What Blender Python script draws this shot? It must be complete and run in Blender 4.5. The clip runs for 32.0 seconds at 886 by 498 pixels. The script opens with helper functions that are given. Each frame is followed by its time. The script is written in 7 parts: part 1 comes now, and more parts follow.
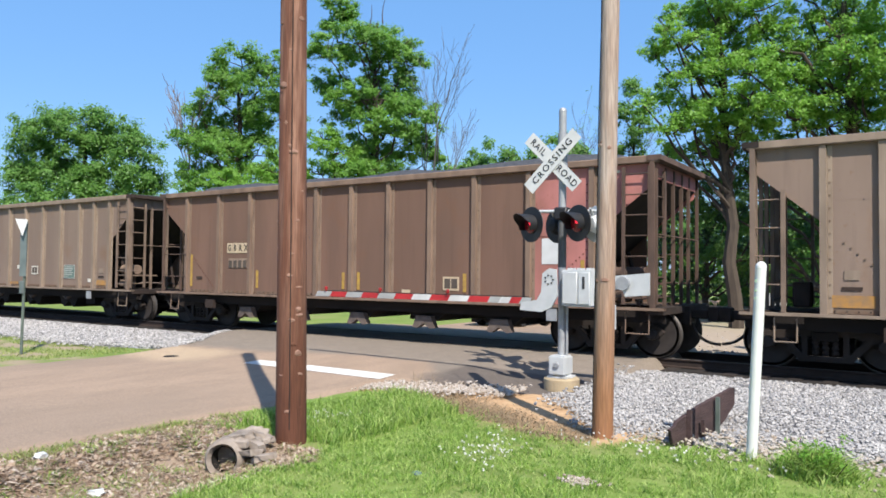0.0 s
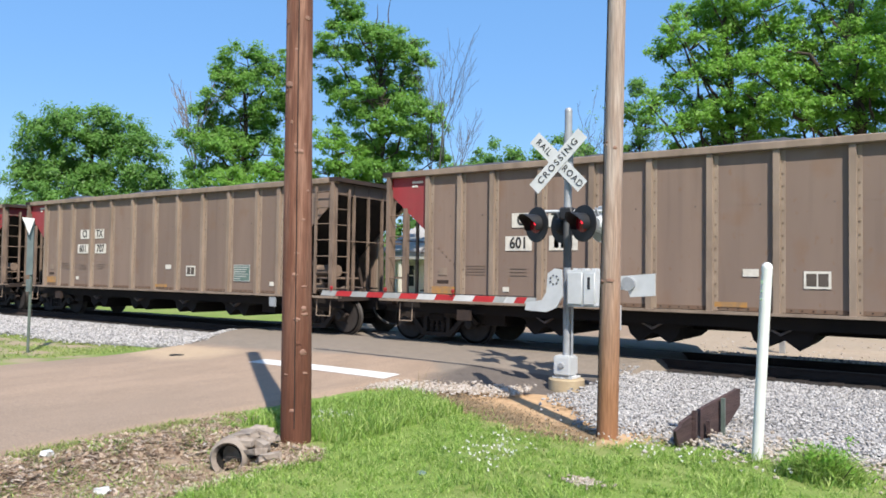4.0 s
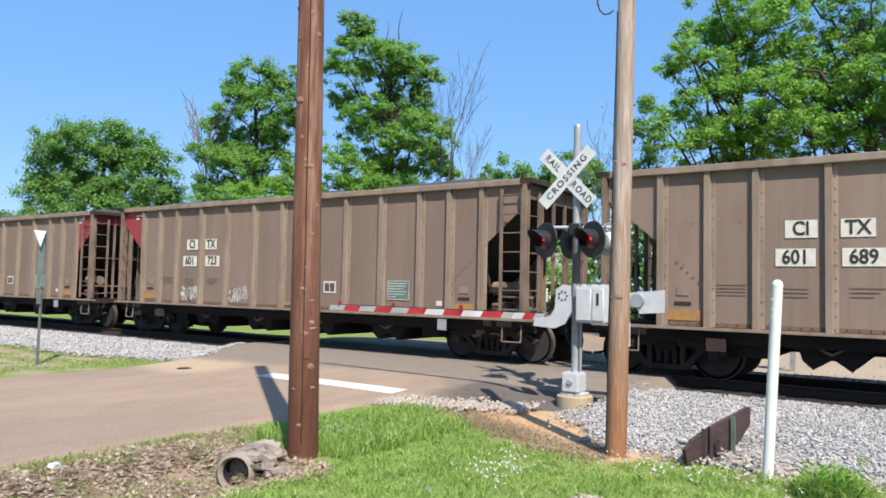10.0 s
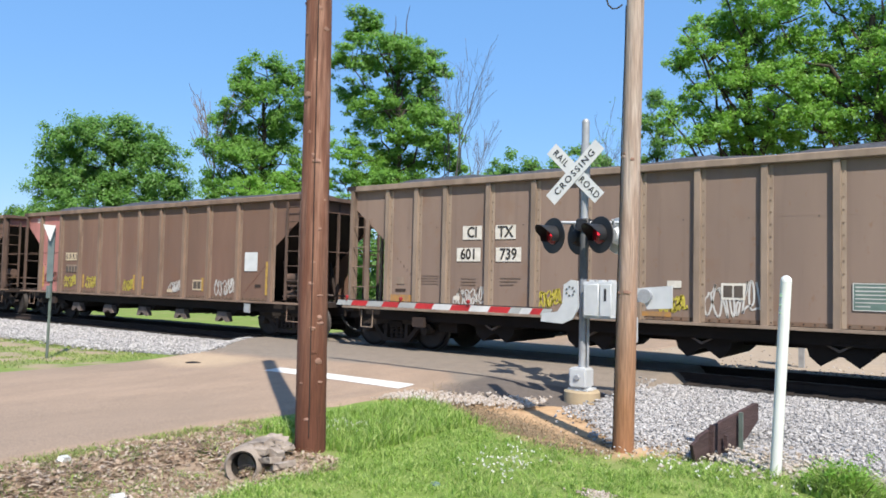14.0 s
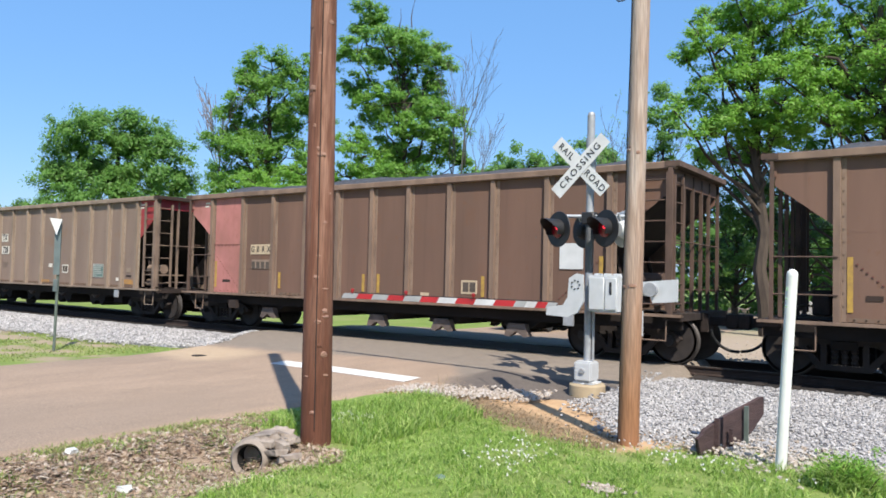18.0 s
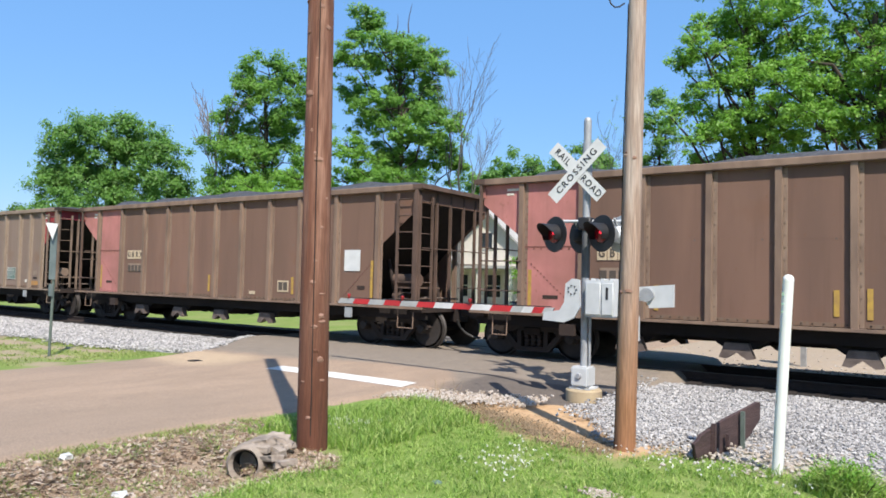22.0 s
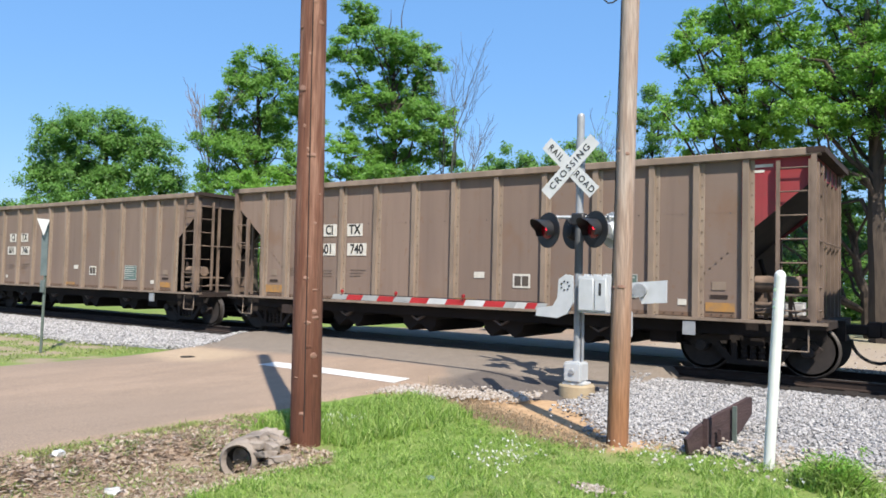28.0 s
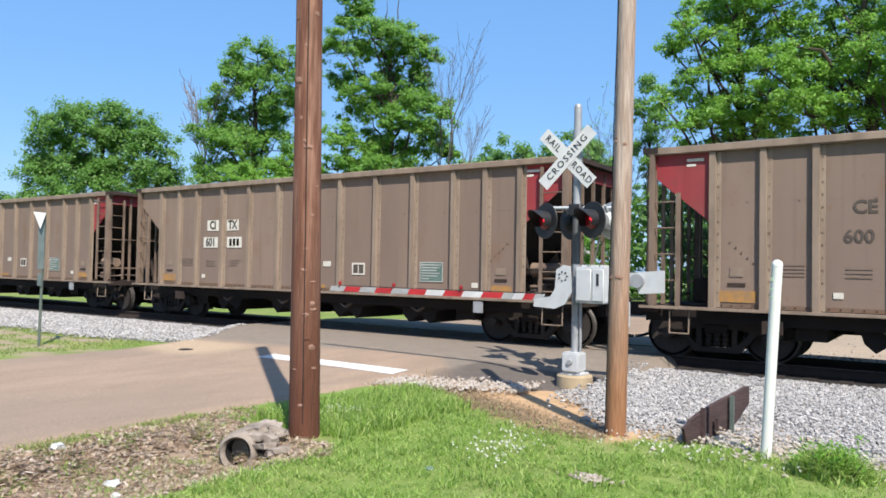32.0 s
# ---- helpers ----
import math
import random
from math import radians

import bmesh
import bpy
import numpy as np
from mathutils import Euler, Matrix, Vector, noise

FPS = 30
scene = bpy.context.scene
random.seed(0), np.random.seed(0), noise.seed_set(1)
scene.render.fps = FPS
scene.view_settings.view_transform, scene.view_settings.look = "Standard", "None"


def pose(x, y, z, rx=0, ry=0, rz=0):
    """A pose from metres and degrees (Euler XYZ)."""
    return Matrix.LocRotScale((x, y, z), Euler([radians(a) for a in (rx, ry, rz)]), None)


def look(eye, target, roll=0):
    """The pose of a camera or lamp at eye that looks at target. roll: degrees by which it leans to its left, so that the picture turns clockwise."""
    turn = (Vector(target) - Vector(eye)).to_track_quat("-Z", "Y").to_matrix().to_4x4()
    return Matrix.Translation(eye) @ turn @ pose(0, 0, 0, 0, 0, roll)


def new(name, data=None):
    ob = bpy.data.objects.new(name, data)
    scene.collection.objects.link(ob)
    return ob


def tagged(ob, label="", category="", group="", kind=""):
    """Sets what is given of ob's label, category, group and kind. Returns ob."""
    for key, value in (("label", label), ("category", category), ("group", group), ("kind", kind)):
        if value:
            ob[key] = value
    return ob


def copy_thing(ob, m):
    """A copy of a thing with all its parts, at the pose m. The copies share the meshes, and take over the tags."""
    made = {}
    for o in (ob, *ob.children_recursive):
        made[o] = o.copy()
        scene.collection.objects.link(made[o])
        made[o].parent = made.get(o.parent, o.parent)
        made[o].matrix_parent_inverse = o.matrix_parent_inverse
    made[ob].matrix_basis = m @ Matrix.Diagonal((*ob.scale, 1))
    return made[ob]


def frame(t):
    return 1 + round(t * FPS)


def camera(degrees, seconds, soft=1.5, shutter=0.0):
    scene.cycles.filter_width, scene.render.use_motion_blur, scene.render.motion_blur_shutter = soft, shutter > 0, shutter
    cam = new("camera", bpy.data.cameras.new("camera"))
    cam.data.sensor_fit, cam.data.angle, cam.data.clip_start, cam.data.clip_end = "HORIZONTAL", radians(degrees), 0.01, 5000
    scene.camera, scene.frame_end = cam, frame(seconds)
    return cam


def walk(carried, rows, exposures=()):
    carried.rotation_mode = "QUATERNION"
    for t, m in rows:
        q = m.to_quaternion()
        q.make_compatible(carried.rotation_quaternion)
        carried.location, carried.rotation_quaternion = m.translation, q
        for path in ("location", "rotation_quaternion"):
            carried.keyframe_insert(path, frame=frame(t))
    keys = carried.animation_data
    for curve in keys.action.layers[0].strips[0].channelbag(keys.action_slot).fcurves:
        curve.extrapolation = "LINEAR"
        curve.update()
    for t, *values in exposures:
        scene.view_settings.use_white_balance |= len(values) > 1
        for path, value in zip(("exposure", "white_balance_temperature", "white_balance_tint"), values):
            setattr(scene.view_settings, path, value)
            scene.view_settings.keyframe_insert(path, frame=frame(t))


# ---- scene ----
cam = camera(61.8, 32.0, soft=1.7)
EYE = (0.0, 0.0, 1.58)
# the turn of a hand-carried camera that stays on one spot
walk(cam, [
    (0, pose(*EYE, 91.894, -0.601, 33.542)),
    (0.5, pose(*EYE, 91.881, -0.620, 33.601)),
    (1, pose(*EYE, 91.870, -0.426, 33.664)),
    (1.5, pose(*EYE, 91.904, -0.252, 33.694)),
    (2, pose(*EYE, 91.900, -0.456, 33.724)),
    (2.5, pose(*EYE, 91.887, -0.483, 33.728)),
    (3, pose(*EYE, 91.895, -0.571, 33.785)),
    (3.5, pose(*EYE, 91.869, -0.679, 33.881)),
    (5.5, pose(*EYE, 92.085, -1.090, 34.019)),
    (6, pose(*EYE, 92.177, -1.186, 34.094)),
    (6.5, pose(*EYE, 92.228, -1.280, 34.192)),
    (7, pose(*EYE, 92.282, -1.401, 34.310)),
    (7.5, pose(*EYE, 92.443, -1.403, 34.398)),
    (8, pose(*EYE, 92.654, -1.342, 34.473)),
    (8.5, pose(*EYE, 92.838, -1.241, 34.491)),
    (9, pose(*EYE, 92.962, -1.280, 34.499)),
    (9.5, pose(*EYE, 93.005, -1.251, 34.535)),
    (10, pose(*EYE, 93.036, -1.190, 34.581)),
    (10.5, pose(*EYE, 93.016, -1.188, 34.625)),
    (11, pose(*EYE, 92.965, -1.253, 34.721)),
    (11.5, pose(*EYE, 92.891, -1.100, 34.852)),
    (12, pose(*EYE, 92.797, -1.178, 34.936)),
    (12.5, pose(*EYE, 92.773, -1.119, 34.991)),
    (13, pose(*EYE, 92.746, -1.225, 34.998)),
    (13.5, pose(*EYE, 92.702, -1.125, 35.059)),
    (14, pose(*EYE, 92.646, -1.317, 35.149)),
    (14.5, pose(*EYE, 92.523, -1.524, 35.198)),
    (16.5, pose(*EYE, 92.084, -1.324, 35.492)),
    (17, pose(*EYE, 92.090, -1.422, 35.528)),
    (17.5, pose(*EYE, 92.087, -1.501, 35.576)),
    (18, pose(*EYE, 92.135, -1.339, 35.549)),
    (18.5, pose(*EYE, 92.205, -1.352, 35.556)),
    (19, pose(*EYE, 92.293, -1.574, 35.518)),
    (19.5, pose(*EYE, 92.341, -1.653, 35.513)),
    (20, pose(*EYE, 92.357, -1.734, 35.493)),
    (20.5, pose(*EYE, 92.361, -1.593, 35.507)),
    (21, pose(*EYE, 92.409, -1.445, 35.414)),
    (21.5, pose(*EYE, 92.523, -1.655, 35.298)),
    (22, pose(*EYE, 92.530, -1.379, 35.289)),
    (22.5, pose(*EYE, 92.581, -1.392, 35.239)),
    (23, pose(*EYE, 92.526, -1.415, 35.150)),
    (23.5, pose(*EYE, 92.455, -1.443, 35.088)),
    (24, pose(*EYE, 92.396, -1.405, 35.027)),
    (24.5, pose(*EYE, 92.331, -1.373, 34.978)),
    (25, pose(*EYE, 92.323, -1.481, 34.906)),
    (25.5, pose(*EYE, 92.307, -1.449, 34.859)),
    (27.5, pose(*EYE, 92.270, -1.241, 34.795)),
    (28, pose(*EYE, 92.221, -1.339, 34.771)),
    (28.5, pose(*EYE, 92.075, -1.075, 34.814)),
    (29, pose(*EYE, 91.961, -0.982, 34.784)),
    (29.5, pose(*EYE, 91.825, -0.985, 34.757)),
    (30, pose(*EYE, 91.736, -0.891, 34.689)),
    (30.5, pose(*EYE, 91.692, -1.001, 34.632)),
    (31, pose(*EYE, 91.638, -1.156, 34.602)),
    (31.5, pose(*EYE, 91.607, -1.099, 34.598)),
    (32, pose(*EYE, 91.555, -1.042, 34.595)),
])

# ---- world, sun ----
world = bpy.data.worlds.new("sky")
scene.world = world
world.use_nodes = True
wn = world.node_tree.nodes
sky = wn.new("ShaderNodeTexSky")
sky.sky_type = "NISHITA"
sky.sun_disc = False
sky.sun_elevation = radians(50)
sky.sun_rotation = radians(131)
sky.air_density = 1.0
sky.dust_density = 1.0
sky.ozone_density = 1.2
tone = wn.new("ShaderNodeHueSaturation")
tone.inputs["Saturation"].default_value = 1.2
world.node_tree.links.new(sky.outputs[0], tone.inputs["Color"])
even = wn.new("ShaderNodeMix")
even.data_type = "RGBA"
even.inputs["Factor"].default_value = 0.55
even.inputs["B"].default_value = (1.35, 3.15, 6.5, 1)
world.node_tree.links.new(tone.outputs[0], even.inputs["A"])
world.node_tree.links.new(even.outputs["Result"], wn["Background"].inputs[0])
wn["Background"].inputs[1].default_value = 0.1074
sun_data = bpy.data.lights.new("sun", "SUN")
sun_data.energy = 5.0
sun_data.angle = radians(0.5)
sun_data.color = (1.0, 0.927, 0.832)
sun = new("sun", sun_data)
sun.matrix_world = look((31.1, -25.1, 47.7), (0, 0, 0))
scene.view_settings.exposure = 0.68

# ---- materials ----
def mat(name, col, rough=0.8, col2=None, scale=3.0, bump=0.0, bscale=40.0, metal=0.0, grime=None, gscale=0.6, stretch=(1, 1, 1), spread=0.0, rust=None):
    """Painted or natural surface: two colours mixed by fine noise, large stains, fine relief."""
    m = bpy.data.materials.new(name)
    m.use_nodes = True
    nt = m.node_tree
    n, l = nt.nodes, nt.links
    b = n["Principled BSDF"]
    b.inputs["Roughness"].default_value = rough
    b.inputs["Metallic"].default_value = metal
    if rough >= 0.9:
        b.inputs["Specular IOR Level"].default_value = 0.38
    tc = n.new("ShaderNodeTexCoord")
    mp = n.new("ShaderNodeMapping")
    mp.inputs["Scale"].default_value = stretch
    l.new(tc.outputs["Object"], mp.inputs["Vector"])
    c2 = col2 or tuple(c * 0.72 for c in col)
    t1 = n.new("ShaderNodeTexNoise")
    t1.inputs["Scale"].default_value = scale
    t1.inputs["Detail"].default_value = 6
    l.new(mp.outputs[0], t1.inputs["Vector"])
    mx = n.new("ShaderNodeMix")
    mx.data_type = "RGBA"
    mx.inputs["A"].default_value = (*col, 1)
    mx.inputs["B"].default_value = (*c2, 1)
    rp = n.new("ShaderNodeMapRange")
    rp.inputs["From Min"].default_value = 0.35
    rp.inputs["From Max"].default_value = 0.68
    l.new(t1.outputs["Fac"], rp.inputs["Value"])
    l.new(rp.outputs[0], mx.inputs["Factor"])
    out = mx.outputs["Result"]
    if grime:
        t2 = n.new("ShaderNodeTexNoise")
        t2.inputs["Scale"].default_value = gscale
        t2.inputs["Detail"].default_value = 4
        l.new(mp.outputs[0], t2.inputs["Vector"])
        rg = n.new("ShaderNodeMapRange")
        rg.inputs["From Min"].default_value = 0.45
        rg.inputs["From Max"].default_value = 0.75
        rg.inputs["To Max"].default_value = 0.8
        l.new(t2.outputs["Fac"], rg.inputs["Value"])
        mg = n.new("ShaderNodeMix")
        mg.data_type = "RGBA"
        mg.inputs["B"].default_value = (*grime, 1)
        l.new(out, mg.inputs["A"])
        l.new(rg.outputs[0], mg.inputs["Factor"])
        out = mg.outputs["Result"]
    if rust:
        # thin upright streaks and scattered blooms of rust, different on each object
        oi = n.new("ShaderNodeObjectInfo")
        far = n.new("ShaderNodeVectorMath")
        far.operation = "SCALE"
        far.inputs[0].default_value = (37.0, 11.0, 5.0)
        l.new(oi.outputs["Random"], far.inputs["Scale"])
        add = n.new("ShaderNodeVectorMath")
        l.new(tc.outputs["Object"], add.inputs[0])
        l.new(far.outputs[0], add.inputs[1])
        for sc, lo, hi, top, tone in (((7, 1, 0.35), 0.55, 0.75, 0.4, tuple(c * 0.55 for c in col)), ((1.5, 1, 1.1), 0.58, 0.74, 0.42, rust), ((9, 1, 6), 0.64, 0.74, 0.5, rust)):
            mp2 = n.new("ShaderNodeMapping")
            mp2.inputs["Scale"].default_value = sc
            l.new(add.outputs[0], mp2.inputs["Vector"])
            t4 = n.new("ShaderNodeTexNoise")
            t4.inputs["Scale"].default_value = 1.0
            t4.inputs["Detail"].default_value = 6
            l.new(mp2.outputs[0], t4.inputs["Vector"])
            r4 = n.new("ShaderNodeMapRange")
            r4.inputs["From Min"].default_value = lo
            r4.inputs["From Max"].default_value = hi
            r4.inputs["To Max"].default_value = top
            l.new(t4.outputs["Fac"], r4.inputs["Value"])
            m4 = n.new("ShaderNodeMix")
            m4.data_type = "RGBA"
            m4.inputs["B"].default_value = (*tone, 1)
            l.new(out, m4.inputs["A"])
            l.new(r4.outputs[0], m4.inputs["Factor"])
            out = m4.outputs["Result"]
    if spread:
        oi = n.new("ShaderNodeObjectInfo")
        hs = n.new("ShaderNodeHueSaturation")
        mr = n.new("ShaderNodeMapRange")
        mr.inputs["To Min"].default_value = 1 - spread
        mr.inputs["To Max"].default_value = 1 + spread
        l.new(oi.outputs["Random"], mr.inputs["Value"])
        l.new(mr.outputs[0], hs.inputs["Value"])
        l.new(out, hs.inputs["Color"])
        out = hs.outputs[0]
    l.new(out, b.inputs["Base Color"])
    if bump:
        t3 = n.new("ShaderNodeTexNoise")
        t3.inputs["Scale"].default_value = bscale
        t3.inputs["Detail"].default_value = 5
        l.new(mp.outputs[0], t3.inputs["Vector"])
        bp = n.new("ShaderNodeBump")
        bp.inputs["Strength"].default_value = bump
        bp.inputs["Distance"].default_value = 0.02
        l.new(t3.outputs["Fac"], bp.inputs["Height"])
        l.new(bp.outputs[0], b.inputs["Normal"])
    return m


def island_mat(name, cols, rough=0.8, trans=0.0, bump=0.0):
    """Loose pieces of one mesh, each with a colour of its own between the given ones."""
    m = bpy.data.materials.new(name)
    m.use_nodes = True
    nt = m.node_tree
    n, l = nt.nodes, nt.links
    b = n["Principled BSDF"]
    b.inputs["Roughness"].default_value = rough
    g = n.new("ShaderNodeNewGeometry")
    r = n.new("ShaderNodeValToRGB")
    r.color_ramp.elements[0].color = (*cols[0], 1)
    r.color_ramp.elements[1].color = (*cols[-1], 1)
    for i, c in enumerate(cols[1:-1]):
        e = r.color_ramp.elements.new((i + 1) / (len(cols) - 1))
        e.color = (*c, 1)
    l.new(g.outputs["Random Per Island"], r.inputs[0])
    l.new(r.outputs[0], b.inputs["Base Color"])
    if trans:
        t = n.new("ShaderNodeBsdfTranslucent")
        l.new(r.outputs[0], t.inputs[0])
        s = n.new("ShaderNodeMixShader")
        s.inputs[0].default_value = trans
        l.new(b.outputs[0], s.inputs[1])
        l.new(t.outputs[0], s.inputs[2])
        l.new(s.outputs[0], n["Material Output"].inputs[0])
    return m


def pole_mat(name, col, groove, bleach, foot):
    """Old pole timber: fine upright grain, dark checks, bleached streaks, ruddier towards the foot."""
    m = mat(name, col, 0.9)
    n, l = m.node_tree.nodes, m.node_tree.links
    b = n["Principled BSDF"]
    tc = n.new("ShaderNodeTexCoord")

    def layer(freq, along, lo, hi, detail=5):
        mp = n.new("ShaderNodeMapping")
        mp.inputs["Scale"].default_value = (freq, freq, along)
        l.new(tc.outputs["Object"], mp.inputs["Vector"])
        t = n.new("ShaderNodeTexNoise")
        t.inputs["Scale"].default_value = 1.0
        t.inputs["Detail"].default_value = detail
        l.new(mp.outputs[0], t.inputs["Vector"])
        r = n.new("ShaderNodeMapRange")
        r.inputs["From Min"].default_value = lo
        r.inputs["From Max"].default_value = hi
        l.new(t.outputs["Fac"], r.inputs["Value"])
        return r.outputs[0]

    def over(base, c, fac):
        mx = n.new("ShaderNodeMix")
        mx.data_type = "RGBA"
        l.new(base, mx.inputs["A"])
        mx.inputs["B"].default_value = (*c, 1)
        l.new(fac, mx.inputs["Factor"])
        return mx.outputs["Result"]
    out = n.new("ShaderNodeRGB")
    out.outputs[0].default_value = (*col, 1)
    out = out.outputs[0]
    sep = n.new("ShaderNodeSeparateXYZ")
    l.new(tc.outputs["Object"], sep.inputs[0])
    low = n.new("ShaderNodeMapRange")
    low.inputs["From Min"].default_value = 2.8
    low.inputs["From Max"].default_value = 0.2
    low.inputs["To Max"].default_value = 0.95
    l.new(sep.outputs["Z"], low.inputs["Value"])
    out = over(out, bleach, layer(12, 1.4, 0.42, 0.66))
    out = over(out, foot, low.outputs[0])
    crack = layer(22, 1.1, 0.52, 0.70)
    soft = n.new("ShaderNodeMath")
    soft.operation = "MULTIPLY"
    soft.inputs[1].default_value = 0.32
    l.new(crack, soft.inputs[0])
    out = over(out, groove, soft.outputs[0])
    grain = layer(80, 4.0, 0.3, 0.7)
    hs = n.new("ShaderNodeHueSaturation")
    mr = n.new("ShaderNodeMapRange")
    mr.inputs["To Min"].default_value = 0.75
    mr.inputs["To Max"].default_value = 1.25
    l.new(grain, mr.inputs["Value"])
    l.new(mr.outputs[0], hs.inputs["Value"])
    l.new(out, hs.inputs["Color"])
    l.new(hs.outputs[0], b.inputs["Base Color"])
    bp = n.new("ShaderNodeBump")
    bp.inputs["Strength"].default_value = 0.5
    bp.inputs["Distance"].default_value = 0.012
    bp.invert = True
    l.new(crack, bp.inputs["Height"])
    l.new(bp.outputs[0], b.inputs["Normal"])
    return m


def glow(name, col, strength):
    m = bpy.data.materials.new(name)
    m.use_nodes = True
    b = m.node_tree.nodes["Principled BSDF"]
    b.inputs["Base Color"].default_value = (*[min(1, c) for c in col], 1)
    b.inputs["Roughness"].default_value = 0.25
    b.inputs["Emission Color"].default_value = (*col, 1)
    b.inputs["Emission Strength"].default_value = strength
    return m


M_TAN = mat("dusty_tan_paint", (0.213, 0.150, 0.114), 0.8, (0.180, 0.126, 0.097), 1.2, 0.12, 60, grime=(0.150, 0.107, 0.083), gscale=0.35, stretch=(1.6, 1, 0.35), spread=0.07, rust=(0.17, 0.088, 0.042))
M_TANRIB = mat("dusty_tan_rib", (0.246, 0.1853, 0.1378), 0.8, (0.164, 0.1214, 0.08856), 3.0, 0.1, 60, stretch=(1, 1, 0.3))
M_BROWN = mat("dusty_brown_paint", (0.172, 0.096, 0.066), 0.85, (0.138, 0.077, 0.054), 1.2, 0.12, 60, grime=(0.113, 0.068, 0.047), gscale=0.35, stretch=(1.6, 1, 0.35), spread=0.1, rust=(0.15, 0.07, 0.036))
M_BROWNRIB = mat("dusty_brown_rib", (0.205, 0.138, 0.098), 0.85, (0.13, 0.086, 0.062), 3.0, 0.1, 60, stretch=(1, 1, 0.3))
M_RED = mat("red_paint", (0.285, 0.024, 0.031), 0.65, (0.23, 0.024, 0.027), 2.0, 0.08, 60, grime=(0.185, 0.046, 0.04), gscale=0.7, rust=(0.15, 0.045, 0.035))
M_PINK = mat("faded_pink_paint", (0.41, 0.162, 0.143), 0.8, (0.34, 0.132, 0.116), 2.5, 0.1, 60, grime=(0.22, 0.10, 0.074), gscale=1.3, stretch=(1, 1, 0.6), rust=(0.19, 0.08, 0.05))
M_OXIDE = mat("rusty_dark_steel", (0.02952, 0.01968, 0.0164), 0.9, (0.0164, 0.0123, 0.01066), 5.0, 0.2, 50, grime=(0.0451, 0.02706, 0.01968), gscale=1.2)
# grimy steel, its colour lowered further to paint the shade below the body
M_UNDER = mat("grimy_shaded_underframe", (0.0115, 0.008, 0.0072), 0.95, (0.0075, 0.0055, 0.005), 4.0, 0.25, 40, grime=(0.02, 0.0135, 0.0108), gscale=1.0)
# the shade under the slope is put into this near-black colour
M_INNER = mat("shade_dark_hopper_sheet", (0.026, 0.019, 0.016), 0.9, (0.016, 0.012, 0.0105), 2.0, 0.1, 40)
M_COAL = mat("coal", (0.0287, 0.0287, 0.03116), 0.7, (0.0615, 0.0615, 0.0656), 14.0, 1.0, 9)
M_STEEL = mat("worn_wheel_steel", (0.028, 0.022, 0.0195), 0.85, (0.015, 0.0115, 0.0105), 6.0, 0.1, 40)
M_TREAD = mat("polished_tread", (0.085, 0.075, 0.068), 0.55, (0.055, 0.048, 0.044), 6.0, metal=0.5)
M_RAIL = mat("rusty_rail", (0.035, 0.022, 0.017), 0.9, (0.024, 0.016, 0.013), 8.0, 0.2, 60)
M_RAILTOP = mat("bright_rail_head", (0.14, 0.125, 0.115), 0.6, (0.10, 0.09, 0.083), 6.0, metal=0.3)
M_TIE = mat("creosote_tie", (0.024, 0.018, 0.015), 0.95, (0.015, 0.012, 0.01), 6.0, 0.5, 25, stretch=(1, 0.2, 1), spread=0.25)
M_WHITE = mat("white_stencil", (0.5904, 0.5576, 0.492), 0.8, (0.492, 0.4592, 0.3936), 9.0)
M_BLACK = mat("black_stencil", (0.0246, 0.02214, 0.0205), 0.8)
M_FAINT = mat("worn_stencil", (0.178, 0.126, 0.096), 0.85)
M_DARKLET = mat("dark_brown_lettering", (0.0779, 0.0615, 0.0492), 0.85)
M_YEL = mat("yellow_paint", (0.40, 0.25, 0.045), 0.85, (0.27, 0.165, 0.05), 9.0)
M_ORANGE = mat("orange_patch", (0.36, 0.18, 0.045), 0.85, (0.22, 0.14, 0.075), 7.0)
M_GREEN = mat("green_plate", (0.075, 0.125, 0.105), 0.7, (0.105, 0.16, 0.135), 7.0)
M_TAGW = mat("chalky_scrawl", (0.5084, 0.492, 0.4592), 0.85)
M_TAGY = mat("yellow_scrawl", (0.5084, 0.4264, 0.0574), 0.85)
M_RUBBER = mat("black_rubber", (0.0164, 0.0164, 0.0164), 0.6)
M_GALV = mat("galvanized_silver", (0.328, 0.3403, 0.3526), 0.5, (0.246, 0.2542, 0.2665), 7.0, 0.05, 60, metal=0.2)
M_SILVER = mat("silver_paint", (0.492, 0.5084, 0.5166), 0.5, (0.4264, 0.4428, 0.451), 5.0, 0.05, 50, metal=0.1)
M_SIGN = mat("white_sheeting", (0.5576, 0.5658, 0.5576), 0.5, (0.492, 0.5002, 0.492), 5.0)
M_LETTER = mat("black_sheeting", (0.0246, 0.0246, 0.0287), 0.6)
M_HOOD = mat("black_hood", (0.01476, 0.01476, 0.0164), 0.55)
M_REDLENS = glow("red_lens", (0.08, 0.003, 0.006), 0.18)
M_REDCORE = glow("red_lamp_core", (1.0, 0.03, 0.06), 0.85)
M_DULLRED = mat("unlit_red_lens", (0.26, 0.018, 0.02), 0.3)
M_REDSTRIPE = mat("red_stripe", (0.451, 0.0246, 0.0287), 0.45)
M_WSTRIPE = mat("white_stripe", (0.6396, 0.6396, 0.6314), 0.45)
M_GSTRIPE = mat("dull_grey_stripe", (0.3444, 0.3526, 0.3444), 0.6)
M_CONC = mat("weathered_concrete", (0.36, 0.31, 0.262), 0.9, (0.23, 0.19, 0.155), 9.0, 0.8, 24, grime=(0.14, 0.112, 0.088), gscale=2.2)
M_CONCY = mat("stained_concrete_base", (0.369, 0.2952, 0.1886), 0.9, (0.2952, 0.2296, 0.1476), 5.0, 0.3, 30)
